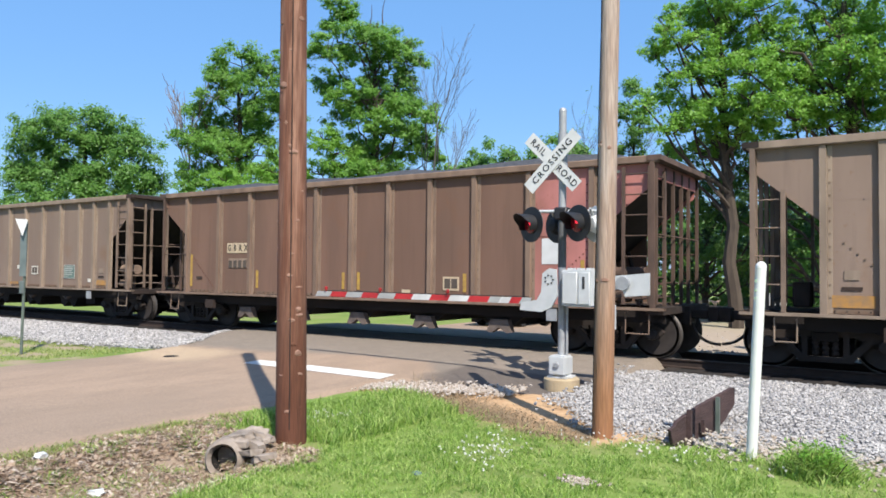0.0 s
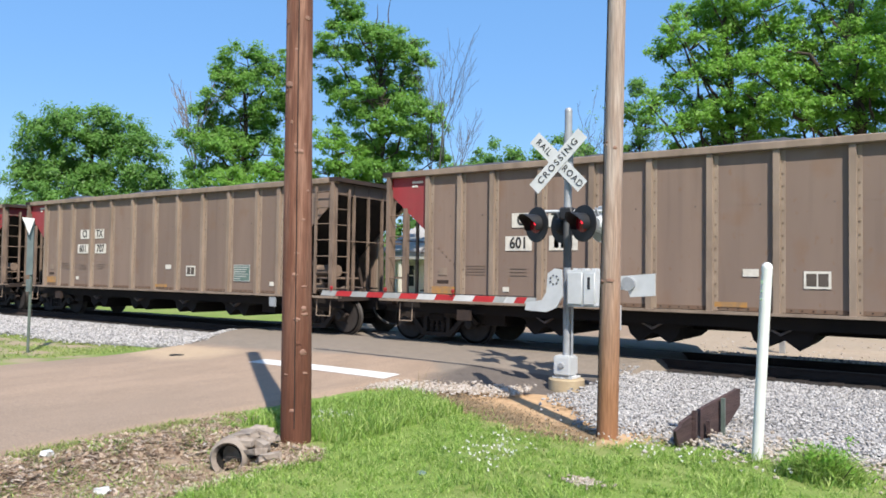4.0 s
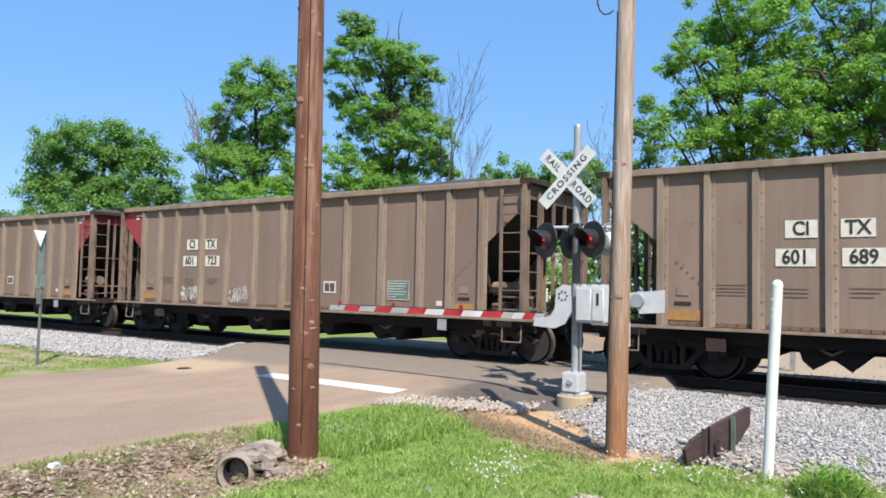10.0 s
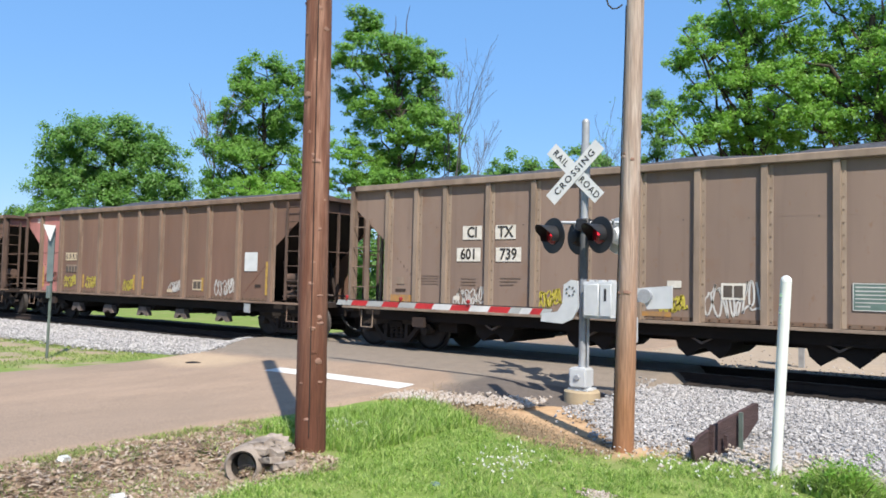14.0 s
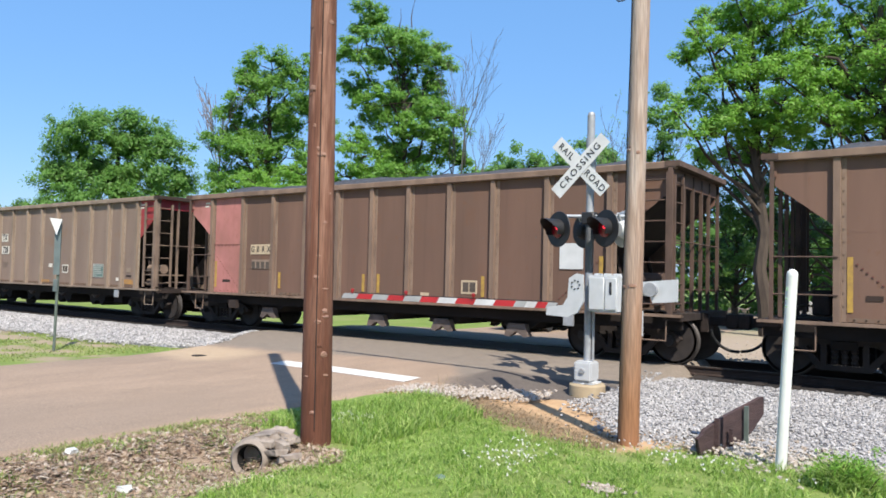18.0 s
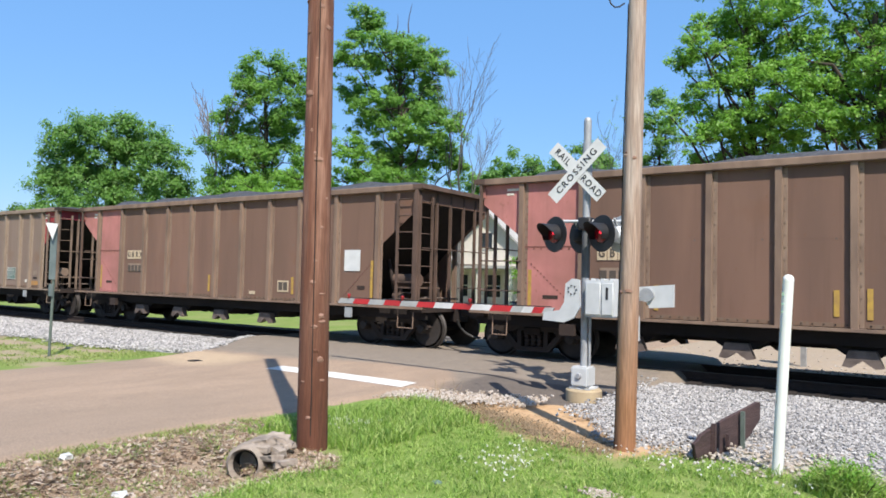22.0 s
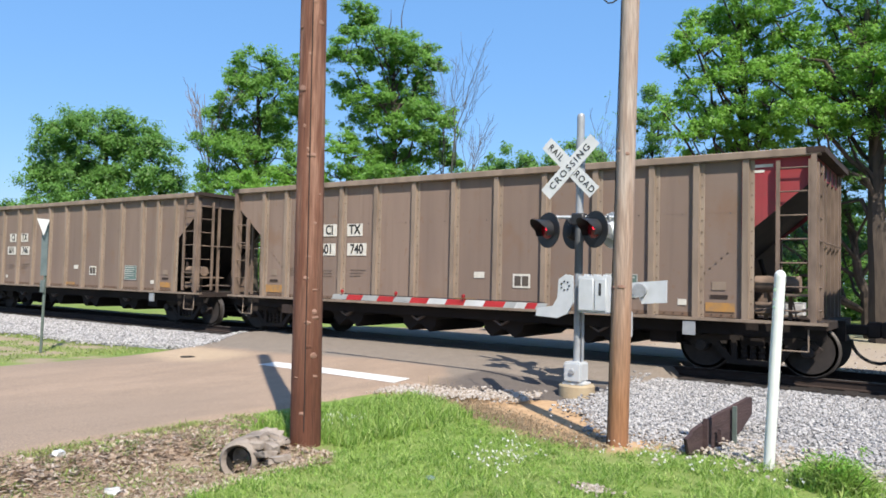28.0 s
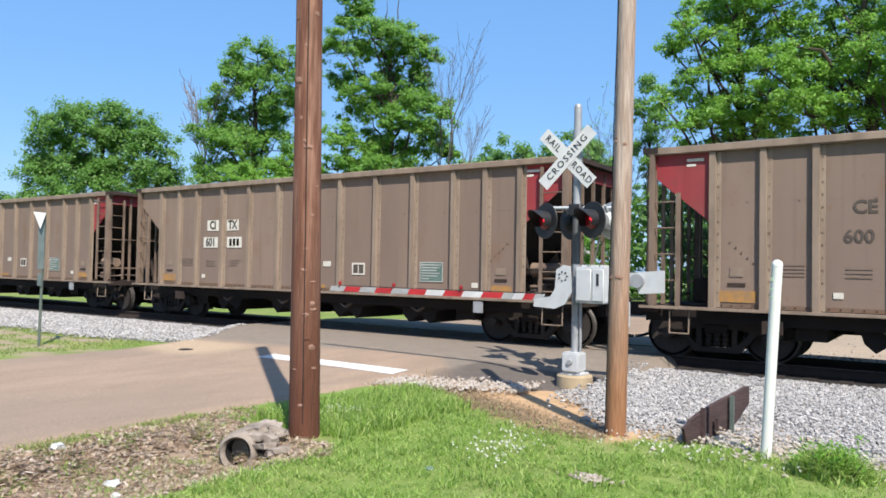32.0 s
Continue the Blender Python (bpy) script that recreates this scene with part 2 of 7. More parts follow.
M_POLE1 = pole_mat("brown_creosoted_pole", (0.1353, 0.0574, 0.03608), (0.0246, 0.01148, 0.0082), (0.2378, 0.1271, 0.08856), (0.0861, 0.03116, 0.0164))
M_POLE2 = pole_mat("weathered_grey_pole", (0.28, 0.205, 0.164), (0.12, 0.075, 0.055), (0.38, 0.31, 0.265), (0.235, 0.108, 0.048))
M_KNOT = mat("pale_knot", (0.27, 0.155, 0.115), 0.85, (0.19, 0.10, 0.07), 14.0, 0.5, 40)
M_PVC = mat("white_pipe", (0.6396, 0.6478, 0.6232), 0.5, (0.574, 0.5822, 0.5494), 4.0)
M_ALGAE = mat("green_mark", (0.26, 0.40, 0.28), 0.7)
M_PLANK = mat("old_dark_plank", (0.0615, 0.0369, 0.03608), 0.9, (0.03444, 0.02132, 0.02214), 4.0, 0.6, 16, stretch=(2, 0.3, 2))
M_POST = mat("green_steel_post", (0.0984, 0.123, 0.1066), 0.6, (0.0738, 0.0984, 0.082), 6.0)
M_PLATE = mat("sign_back_metal", (0.17, 0.205, 0.20), 0.5, (0.13, 0.16, 0.158), 5.0, metal=0.3)
M_BARK = mat("bark", (0.0697, 0.05412, 0.041), 0.95, (0.0451, 0.03526, 0.02788), 5.0, 0.8, 12, stretch=(2, 2, 0.4))
M_DEAD = mat("bare_grey_bark", (0.20, 0.175, 0.165), 0.95, (0.13, 0.112, 0.105), 5.0, 0.5, 12)
M_TWIG = mat("dark_grey_twigs", (0.12, 0.115, 0.11), 0.95, (0.08, 0.075, 0.07), 5.0)
M_LEAF = island_mat("leaves", [(0.115, 0.25, 0.036), (0.152, 0.32, 0.05), (0.193, 0.385, 0.062)], 0.5, 0.5)
# far foliage, and understorey trees whose canopy shade is in this colour
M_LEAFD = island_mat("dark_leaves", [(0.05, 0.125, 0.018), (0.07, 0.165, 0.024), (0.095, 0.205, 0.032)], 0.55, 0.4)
# leaf colour lowered to paint the shadow under the big crowns
M_LEAFSHADE = island_mat("shade_dark_leaves", [(0.024, 0.062, 0.014), (0.036, 0.085, 0.018), (0.055, 0.12, 0.024)], 0.5, 0.3)
M_LEAFY = island_mat("young_leaves", [(0.153, 0.315, 0.042), (0.203, 0.405, 0.058), (0.257, 0.475, 0.074)], 0.5, 0.56)
M_GRASS = island_mat("grass_blades", [(0.085, 0.175, 0.026), (0.17, 0.305, 0.045), (0.27, 0.41, 0.075), (0.46, 0.53, 0.20)], 0.6, 0.35)
M_DRY = island_mat("dry_stalks", [(0.164, 0.1148, 0.0656), (0.246, 0.1804, 0.1066), (0.3116, 0.2378, 0.1476)], 0.85, 0.1)
M_LITTER = island_mat("dead_leaves", [(0.16, 0.105, 0.072), (0.29, 0.205, 0.145), (0.41, 0.30, 0.215), (0.50, 0.41, 0.32), (0.57, 0.50, 0.44)], 0.85, 0.2)
M_STONE = island_mat("ballast_stone", [(0.175, 0.168, 0.165), (0.27, 0.262, 0.257), (0.34, 0.33, 0.32), (0.43, 0.415, 0.40)], 0.85)
M_STONEW = island_mat("pale_gravel", [(0.246, 0.1968, 0.1476), (0.3444, 0.2952, 0.246), (0.41, 0.3772, 0.3444)], 0.85)
M_FLOWER = island_mat("clover_flowers", [(0.615, 0.6068, 0.5576), (0.6724, 0.6724, 0.6396)], 0.7, 0.2)
M_HOUSE = mat("white_clapboard", (0.60, 0.565, 0.50), 0.7, (0.54, 0.505, 0.445), 3.0)
M_ROOF = mat("pale_shingle_roof", (0.3444, 0.3362, 0.328), 0.9, (0.2706, 0.2624, 0.2542), 8.0, 0.3, 20)
M_GLASS = mat("dark_window", (0.0246, 0.0287, 0.0328), 0.1)
# coal-fouled stone, with the train's shade painted into the near-black
M_DUSTSHADE = mat("coal_fouled_shaded_ballast", (0.014, 0.012, 0.011), 0.95, (0.028, 0.024, 0.022), 22.0, 1.0, 30)
M_ENDS = mat("sooty_end_frame", (0.19, 0.135, 0.10), 0.85, (0.10, 0.07, 0.052), 4.0, 0.15, 50, stretch=(1, 1, 0.4))
M_CREAM = mat("cream_panel", (0.4756, 0.3772, 0.2542), 0.8, (0.41, 0.3198, 0.2132), 9.0)
M_BROWNENDS = mat("sooty_brown_end_frame", (0.105, 0.066, 0.050), 0.9, (0.06, 0.04, 0.031), 4.0, 0.15, 50, stretch=(1, 1, 0.4))
M_MASTBAND = mat("dark_sleeve", (0.082, 0.0861, 0.0902), 0.6, (0.0574, 0.05904, 0.0615), 6.0)
M_PALEGRASS = island_mat("pale_mown_grass", [(0.14, 0.20, 0.045), (0.20, 0.27, 0.065), (0.27, 0.33, 0.09), (0.37, 0.37, 0.16)], 0.7, 0.3)
# near-black colour that paints the shade inside the culvert
M_PIPESHADE = mat("pipe_shade_black", (0.01148, 0.00984, 0.0082), 0.95, (0.00656, 0.00574, 0.00492), 8.0, 0.4, 20)
M_RUST = mat("rust_streaks", (0.15, 0.088, 0.056), 0.9, (0.14, 0.103, 0.076), 9.0, 0.1, 50, stretch=(1.5, 1, 0.6))
M_LEAFM = island_mat("mid_green_leaves", [(0.10, 0.225, 0.042), (0.135, 0.285, 0.055), (0.17, 0.34, 0.068)], 0.5, 0.48)
M_CARPAINT = mat("dark_blue_car_paint", (0.02, 0.026, 0.038), 0.25, (0.017, 0.022, 0.032), 3.0, metal=0.3)
M_CARGLASS = mat("tinted_car_glass", (0.012, 0.014, 0.016), 0.06)
M_TYRE = mat("tyre_rubber", (0.02, 0.02, 0.02), 0.85)
M_ALLOY = mat("alloy_rim", (0.45, 0.45, 0.46), 0.35, (0.38, 0.38, 0.39), 6.0, metal=0.8)
M_CABINET = mat("pale_grey_cabinet_paint", (0.42, 0.41, 0.39), 0.6, (0.36, 0.35, 0.33), 3.0)
M_LATCH = mat("worn_latch_steel", (0.13, 0.10, 0.085), 0.8, (0.07, 0.052, 0.044), 5.0, 0.15, 50)
M_PALEPANEL = mat("worn_pale_panel", (0.235, 0.17, 0.125), 0.85, (0.19, 0.135, 0.10), 8.0)
# grimy steel for the bogies, darkened to hold the shade they stand in
M_BOGIE = mat("grimy_shaded_cast_steel", (0.019, 0.0138, 0.0122), 0.9, (0.011, 0.0085, 0.0075), 5.0, 0.2, 50, grime=(0.042, 0.03, 0.024), gscale=1.2)
M_BOLT = mat("dull_brown_bolt", (0.17, 0.122, 0.09), 0.9, (0.12, 0.085, 0.063), 9.0)
M_SEAM = mat("rusty_seam", (0.17, 0.066, 0.05), 0.9, (0.11, 0.045, 0.036), 8.0)
M_BRICKRED = mat("dull_orange_red_paint", (0.25, 0.062, 0.034), 0.85, (0.19, 0.05, 0.03), 3.0, 0.1, 60, grime=(0.14, 0.055, 0.035), gscale=1.4)
M_FLANGE = mat("scuffed_tan_flange", (0.285, 0.222, 0.165), 0.8, (0.205, 0.152, 0.112), 5.0, 0.1, 60, stretch=(1, 1, 0.3))
M_BROWNFLANGE = mat("scuffed_brown_flange", (0.235, 0.165, 0.118), 0.85, (0.15, 0.10, 0.073), 5.0, 0.1, 60, stretch=(1, 1, 0.3))

# ---- mesh helpers ----
def part(name, bm, material, parent=None, label=""):
    """Links a bmesh (or a finished mesh) as one mesh object under a thing or a part."""
    if isinstance(bm, bmesh.types.BMesh):
        me = bpy.data.meshes.new(name)
        bm.to_mesh(me)
        bm.free()
        me.set_sharp_from_angle(angle=radians(42))
    else:
        me = bm
    if not me.materials and material:
        me.materials.append(material)
    ob = new(name, me)
    if parent:
        ob.parent = parent
    return tagged(ob, label)


def bake(bm, material=None, name="mesh"):
    me = bpy.data.meshes.new(name)
    bm.to_mesh(me)
    bm.free()
    if material:
        me.materials.append(material)
    return me


def box(bm, x0, x1, y0, y1, z0, z1, m=None):
    v = [bm.verts.new(p if m is None else m @ Vector(p)) for p in ((x0, y0, z0), (x1, y0, z0), (x1, y1, z0), (x0, y1, z0), (x0, y0, z1), (x1, y0, z1), (x1, y1, z1), (x0, y1, z1))]
    for f in ((0, 3, 2, 1), (4, 5, 6, 7), (0, 1, 5, 4), (1, 2, 6, 5), (2, 3, 7, 6), (3, 0, 4, 7)):
        bm.faces.new([v[i] for i in f])
    return bm


def boxes(*rows):
    bm = bmesh.new()
    for r in rows:
        box(bm, *r)
    return bm


def bevelled(bm, w=0.01, seg=1):
    bmesh.ops.bevel(bm, geom=bm.edges[:], offset=w, segments=seg, affect="EDGES", clamp_overlap=True)
    return bm


def prism(bm, pts, axis, a, b):
    """A flat outline (pairs) pushed from a to b along an axis."""
    def at(p, d):
        return {"x": (d, p[0], p[1]), "y": (p[0], d, p[1]), "z": (p[0], p[1], d)}[axis]
    lo = [bm.verts.new(at(p, a)) for p in pts]
    hi = [bm.verts.new(at(p, b)) for p in pts]
    n = len(pts)
    bm.faces.new(lo)
    bm.faces.new(hi[::-1])
    for i in range(n):
        bm.faces.new((lo[i], hi[i], hi[(i + 1) % n], lo[(i + 1) % n]))
    bmesh.ops.recalc_face_normals(bm, faces=bm.faces[:])
    return bm


def tube(bm, p, q, r0, r1=None, n=12, smooth=True):
    """A tapered rod from p to q."""
    r1 = r0 if r1 is None else r1
    p, q = Vector(p), Vector(q)
    w = (q - p).normalized()
    u = w.orthogonal().normalized()
    t = w.cross(u)
    rings = []
    for c, r in ((p, r0), (q, r1)):
        rings.append([bm.verts.new(c + (u * math.cos(a) + t * math.sin(a)) * r) for a in [i * math.tau / n for i in range(n)]])
    for i in range(n):
        f = bm.faces.new((rings[0][i], rings[0][(i + 1) % n], rings[1][(i + 1) % n], rings[1][i]))
        f.smooth = smooth
    bm.faces.new(rings[0][::-1])
    bm.faces.new(rings[1])
    return bm


def lathe(bm, prof, c, axis="y", n=28, smooth=True):
    """Turns a profile of (radius, offset) round an axis through c."""
    rings = []
    for r, d in prof:
        ring = []
        for i in range(n):
            a = i * math.tau / n
            ca, sa = math.cos(a) * r, math.sin(a) * r
            o = {"y": (ca, d, sa), "x": (d, ca, sa), "z": (ca, sa, d)}[axis]
            ring.append(bm.verts.new((c[0] + o[0], c[1] + o[1], c[2] + o[2])))
        rings.append(ring)
    for a, b in zip(rings, rings[1:]):
        for i in range(n):
            f = bm.faces.new((a[i], a[(i + 1) % n], b[(i + 1) % n], b[i]))
            f.smooth = smooth
    bm.faces.new(rings[0])
    bm.faces.new(rings[-1])
    bmesh.ops.recalc_face_normals(bm, faces=bm.faces[:])
    return bm


def path_tube(bm, pts, r, n=8):
    """One unbroken rod of constant thickness along a bent line."""
    pts = [Vector(p) for p in pts]
    rings, u = [], None
    for i, p in enumerate(pts):
        w = (pts[min(i + 1, len(pts) - 1)] - pts[max(i - 1, 0)]).normalized()
        u = w.orthogonal().normalized() if u is None else (u - w * u.dot(w)).normalized()
        t = w.cross(u)
        rings.append([bm.verts.new(p + (u * math.cos(k * math.tau / n) + t * math.sin(k * math.tau / n)) * r) for k in range(n)])
    for a, b in zip(rings, rings[1:]):
        for k in range(n):
            f = bm.faces.new((a[k], a[(k + 1) % n], b[(k + 1) % n], b[k]))
            f.smooth = True
    bm.faces.new(rings[0][::-1])
    bm.faces.new(rings[-1])
    return bm


def smooth(a, b, x):
    t = min(1.0, max(0.0, (x - a) / (b - a)))
    return t * t * (3 - 2 * t)


letters = {}


def lettering(body, size, material, depth=0.004, spacing=1.0, weight=0.02):
    """A flat word as a mesh that stands upright and faces -y, centred."""
    key = (body, size, material.name)
    if key not in letters:
        cu = bpy.data.curves.new("word", "FONT")
        cu.body, cu.size, cu.align_x, cu.align_y, cu.extrude = body, size, "CENTER", "CENTER", depth
        cu.resolution_u = 3
        cu.offset = size * weight
        cu.space_character = spacing
        ob = bpy.data.objects.new("word", cu)
        me = bpy.data.meshes.new_from_object(ob)
        bpy.data.objects.remove(ob)
        me.transform(Matrix(((1, 0, 0, 0), (0, 0, -1, 0), (0, 1, 0, 0), (0, 0, 0, 1))))
        me.materials.clear()
        me.materials.append(material)
        letters[key] = me
    return letters[key]


# ---- ground ----
YT = 15.07          # middle of the track
ROAD_R, ROAD_L = -7.75, -14.45


def road_edges(y):
    r = ROAD_R + 3.2 * smooth(9.9, 10.9, y) - 3.2 * smooth(17, 21, y)
    l = ROAD_L - 1.4 * smooth(10.8, 13.9, y) + 1.4 * smooth(17, 21, y)
    return l, r


def road_z(y):
    return -0.235 + 0.225 * smooth(8.6, 13.6, y) - 0.25 * smooth(17, 23, y)


def apron_drop(x, y):
    return 0.15 * smooth(-7.2, -5.4, x) * smooth(13.8, 12.2, y) * smooth(9.5, 10.2, y)


def ground_z(x, y):
    z = -0.27 + 0.13 * smooth(5.0, 1.0, math.hypot(x, y))
    z += 0.03 * noise.noise((x * 0.5, y * 0.5, 0.0)) * smooth(40, 10, abs(y))
    # ditch along the road
    d = abs(x + 6.2)
    z -= 0.19 * smooth(1.0, 0.35, d) * smooth(5.3, 4.9, y)
    l, r = road_edges(y)
    if l - 0.4 < x < r + 0.25:
        z = min(z, road_z(y) - 0.05 - apron_drop(x, y))
    if 8 < y < 22:
        z = min(z, -0.29 - 0.07 * smooth(8, 8.7, y) * smooth(-2.9, -2.3, x) * smooth(0, -0.8, x))
    return z


def grass_limit(x):
    """Where the verge ends, short of the bare strip by the crossing."""
    return 8.3 + 0.85 * smooth(-5.0, -6.8, x) - 0.65 * smooth(-5.2, -3.8, x) * smooth(-2.6, -3.1, x)


def make_ground():
    xs = np.concatenate([-np.geomspace(2500, 36, 26), np.arange(-34, 8.01, 0.25), np.geomspace(9, 2500, 26)])
    ys = np.concatenate([-np.geomspace(2500, 8, 22), np.arange(-6, 24.01, 0.25), np.geomspace(25, 2500, 26)])
    verts = [(x, y, ground_z(x, y)) for y in ys for x in xs]
    nx = len(xs)
    faces = [(j * nx + i, j * nx + i + 1, (j + 1) * nx + i + 1, (j + 1) * nx + i) for j in range(len(ys) - 1) for i in range(nx - 1)]
    me = bpy.data.meshes.new("ground")
    me.from_pydata(verts, [], faces)
    soil = me.color_attributes.new("soil", "FLOAT_COLOR", "POINT")
    vals = []
    for x, y, z in verts:
        n1 = noise.noise((x * 1.1, y * 1.1, 3.0)) * 0.35
        ditch = smooth(-5.3 + n1, -5.9 + n1, x) * smooth(6.3 + n1, 5.6 + n1, y) if x > -8.2 else 0.0
        if -60 < x < -14.4 and y < 12:
            bald = noise.noise((x * 0.55, y * 0.9, 5)) + 0.4 * noise.noise((x * 2, y * 2, 5))
            ditch = 0.9 * smooth(0.1, -0.3, bald)
        straw = smooth(grass_limit(x) - 0.15 + 0.6 * n1, grass_limit(x) + 0.2 + 0.6 * n1, y) * smooth(-2.2, -3.0, x) * smooth(-7.9, -7.5, x) * smooth(13, 12, y)
        dirt = smooth(17, 19, y) * smooth(-11, -7, x) * smooth(40, 26, y)
        vals += [ditch, straw, dirt, 1.0]
    soil.data.foreach_set("color", vals)
    me.shade_smooth()
    m = mat("ground_soil", (0.123, 0.1886, 0.0328), 0.95, (0.164, 0.2214, 0.0492), 1.6, 0.5, 30, grime=(0.2132, 0.2214, 0.082), gscale=0.5)
    n, l = m.node_tree.nodes, m.node_tree.links
    at = n.new("ShaderNodeVertexColor")
    at.layer_name = "soil"
    sep = n.new("ShaderNodeSeparateColor")
    l.new(at.outputs[0], sep.inputs[0])
    b = n["Principled BSDF"]
    src = b.inputs["Base Color"].links[0].from_socket
    tx = n.new("ShaderNodeTexNoise")
    tx.inputs["Scale"].default_value = 9.0
    tx.inputs["Detail"].default_value = 8
    tc = n.new("ShaderNodeTexCoord")
    l.new(tc.outputs["Object"], tx.inputs["Vector"])
    for ch, c1, c2 in (("Red", (0.2132, 0.1558, 0.1066), (0.3608, 0.2788, 0.205)), ("Green", (0.2788, 0.1558, 0.0697), (0.5412, 0.3772, 0.2214)), ("Blue", (0.246, 0.1927, 0.1435), (0.3608, 0.2952, 0.2255))):
        cm = n.new("ShaderNodeMix")
        cm.data_type = "RGBA"
        cm.inputs["A"].default_value, cm.inputs["B"].default_value = (*c1, 1), (*c2, 1)
        l.new(tx.outputs["Fac"], cm.inputs["Factor"])
        mx = n.new("ShaderNodeMix")
        mx.data_type = "RGBA"
        l.new(sep.outputs[ch], mx.inputs["Factor"])
        l.new(src, mx.inputs["A"])
        l.new(cm.outputs["Result"], mx.inputs["B"])
        src = mx.outputs["Result"]
    l.new(src, b.inputs["Base Color"])
    me.materials.append(m)
    return tagged(new("ground", me), "grassy verge with a brown leaf-littered ditch", "ground", kind="structure")


def make_road():
    ys = np.concatenate([np.arange(-60, 0, 4.0), np.arange(0, 8, 0.25), np.arange(8, 20, 0.1), np.arange(20, 24, 0.25), np.arange(24, 90, 6.0)])
    nseg = 80
    verts, faces = [], []
    for y in ys:
        l, r = road_edges(y)
        l += 0.06 * noise.noise((y * 0.9, 1.0, 0.0))
        r += 0.09 * noise.noise((y * 1.3, 5.0, 0.0))
        for i in range(nseg + 1):
            f = i / nseg
            x = l + (r - l) * f
            z = road_z(y) + 0.03 * (1 - (2 * f - 1) ** 2) * smooth(12, 8, y) - apron_drop(x, y)
            verts.append((x, y, z))
        far = smooth(9.5, 11.5, y)
        verts += [(l - 0.35 - 0.5 * far, y, -0.45 + 0.15 * far), (r + 0.4, y, -0.45)]
    w = nseg + 3
    for j in range(len(ys) - 1):
        for i in range(nseg):
            faces.append((j * w + i, j * w + i + 1, (j + 1) * w + i + 1, (j + 1) * w + i))
        a, b = j * w, (j + 1) * w
        faces.append((a + nseg + 1, a, b, b + nseg + 1))
        faces.append((a + nseg, a + nseg + 2, b + nseg + 2, b + nseg))
    me = bpy.data.meshes.new("road")
    me.from_pydata(verts, [], faces)
    me.shade_smooth()
    old = mat("old_tan_asphalt", (0.2952, 0.2148, 0.1542), 0.92, (0.246, 0.1804, 0.1296), 2.2, 0.35, 70, grime=(0.2009, 0.1558, 0.1189), gscale=0.25, stretch=(1.0, 0.35, 1))
    # the newer asphalt of the crossing, a darker patch by the signal and sand at the road's far edge
    vals = []
    for x, y, z in verts:
        w1 = 0.3 * noise.noise((x * 0.7, y * 0.7, 7)) + 0.12 * noise.noise((x * 3, y * 3, 2))
        line = 10.85 + 0.5 * smooth(-13.0, -9.5, x) - 1.0 * smooth(-8.2, -7.2, x)
        fresh = smooth(0.0, 0.5, y + w1 - line) * smooth(19.2, 19, y)
        dark = smooth(-7.3, -7.1, x + w1) * smooth(9.75, 9.95, y + w1) * smooth(11.75, 11.6, y - 0.25 * (x + 7) + 0.3 * w1)
        sand = smooth(-11.8, -12.9, x + w1) * smooth(-14.9, -14.2, x) * smooth(8.9, 9.7, y + w1) * smooth(11.1, 10.6, y + 0.5 * w1)
        vals += [fresh, 0.85 * sand, dark, 1.0]
    patch = me.color_attributes.new("patch", "FLOAT_COLOR", "POINT")
    patch.data.foreach_set("color", vals)
    n, ln = old.node_tree.nodes, old.node_tree.links
    b = n["Principled BSDF"]
    src = b.inputs["Base Color"].links[0].from_socket
    at = n.new("ShaderNodeVertexColor")
    at.layer_name = "patch"
    spot = n.new("ShaderNodeTexNoise")
    spot.inputs["Scale"].default_value = 5.0
    spot.inputs["Detail"].default_value = 8
    co = n.new("ShaderNodeTexCoord")
    ln.new(co.outputs["Object"], spot.inputs["Vector"])
    tones = n.new("ShaderNodeSeparateColor")
    ln.new(at.outputs[0], tones.inputs[0])
    for ch, c1, c2 in (("Red", (0.225, 0.188, 0.15), (0.15, 0.124, 0.10)), ("Blue", (0.125, 0.105, 0.09), (0.082, 0.068, 0.058)), ("Green", (0.44, 0.335, 0.22), (0.33, 0.25, 0.17))):
        new_col = n.new("ShaderNodeMix")
        new_col.data_type = "RGBA"
        new_col.inputs["A"].default_value, new_col.inputs["B"].default_value = (*c1, 1), (*c2, 1)
        ln.new(spot.outputs["Fac"], new_col.inputs["Factor"])
        mx = n.new("ShaderNodeMix")
        mx.data_type = "RGBA"
        ln.new(tones.outputs[ch], mx.inputs["Factor"])
        ln.new(src, mx.inputs["A"])
        ln.new(new_col.outputs["Result"], mx.inputs["B"])
        src = mx.outputs["Result"]
    # fine pale grit in both
    grit = n.new("ShaderNodeTexNoise")
    grit.inputs["Scale"].default_value = 55.0
    grit.inputs["Detail"].default_value = 3
    ln.new(co.outputs["Object"], grit.inputs["Vector"])
    gr = n.new("ShaderNodeMapRange")
    gr.inputs["From Min"].default_value = 0.35
    gr.inputs["From Max"].default_value = 0.7
    gr.inputs["To Min"].default_value = 0.8
    gr.inputs["To Max"].default_value = 1.25
    ln.new(grit.outputs["Fac"], gr.inputs["Value"])
    hs = n.new("ShaderNodeHueSaturation")
    ln.new(gr.outputs[0], hs.inputs["Value"])
    ln.new(mx.outputs["Result"], hs.inputs["Color"])
    ln.new(hs.outputs[0], b.inputs["Base Color"])
    me.materials.append(old)
    rd = tagged(new("road", me), "worn tan asphalt road with a darker patched crossing", "road", kind="structure")
    bm = bmesh.new()
    for i in range(16):
        x0, x1 = -11.1 + 3.35 * i / 16, -11.1 + 3.35 * (i + 1) / 16
        def zz(x, y):
            l, r = road_edges(y)
            f = (x - l) / (r - l)
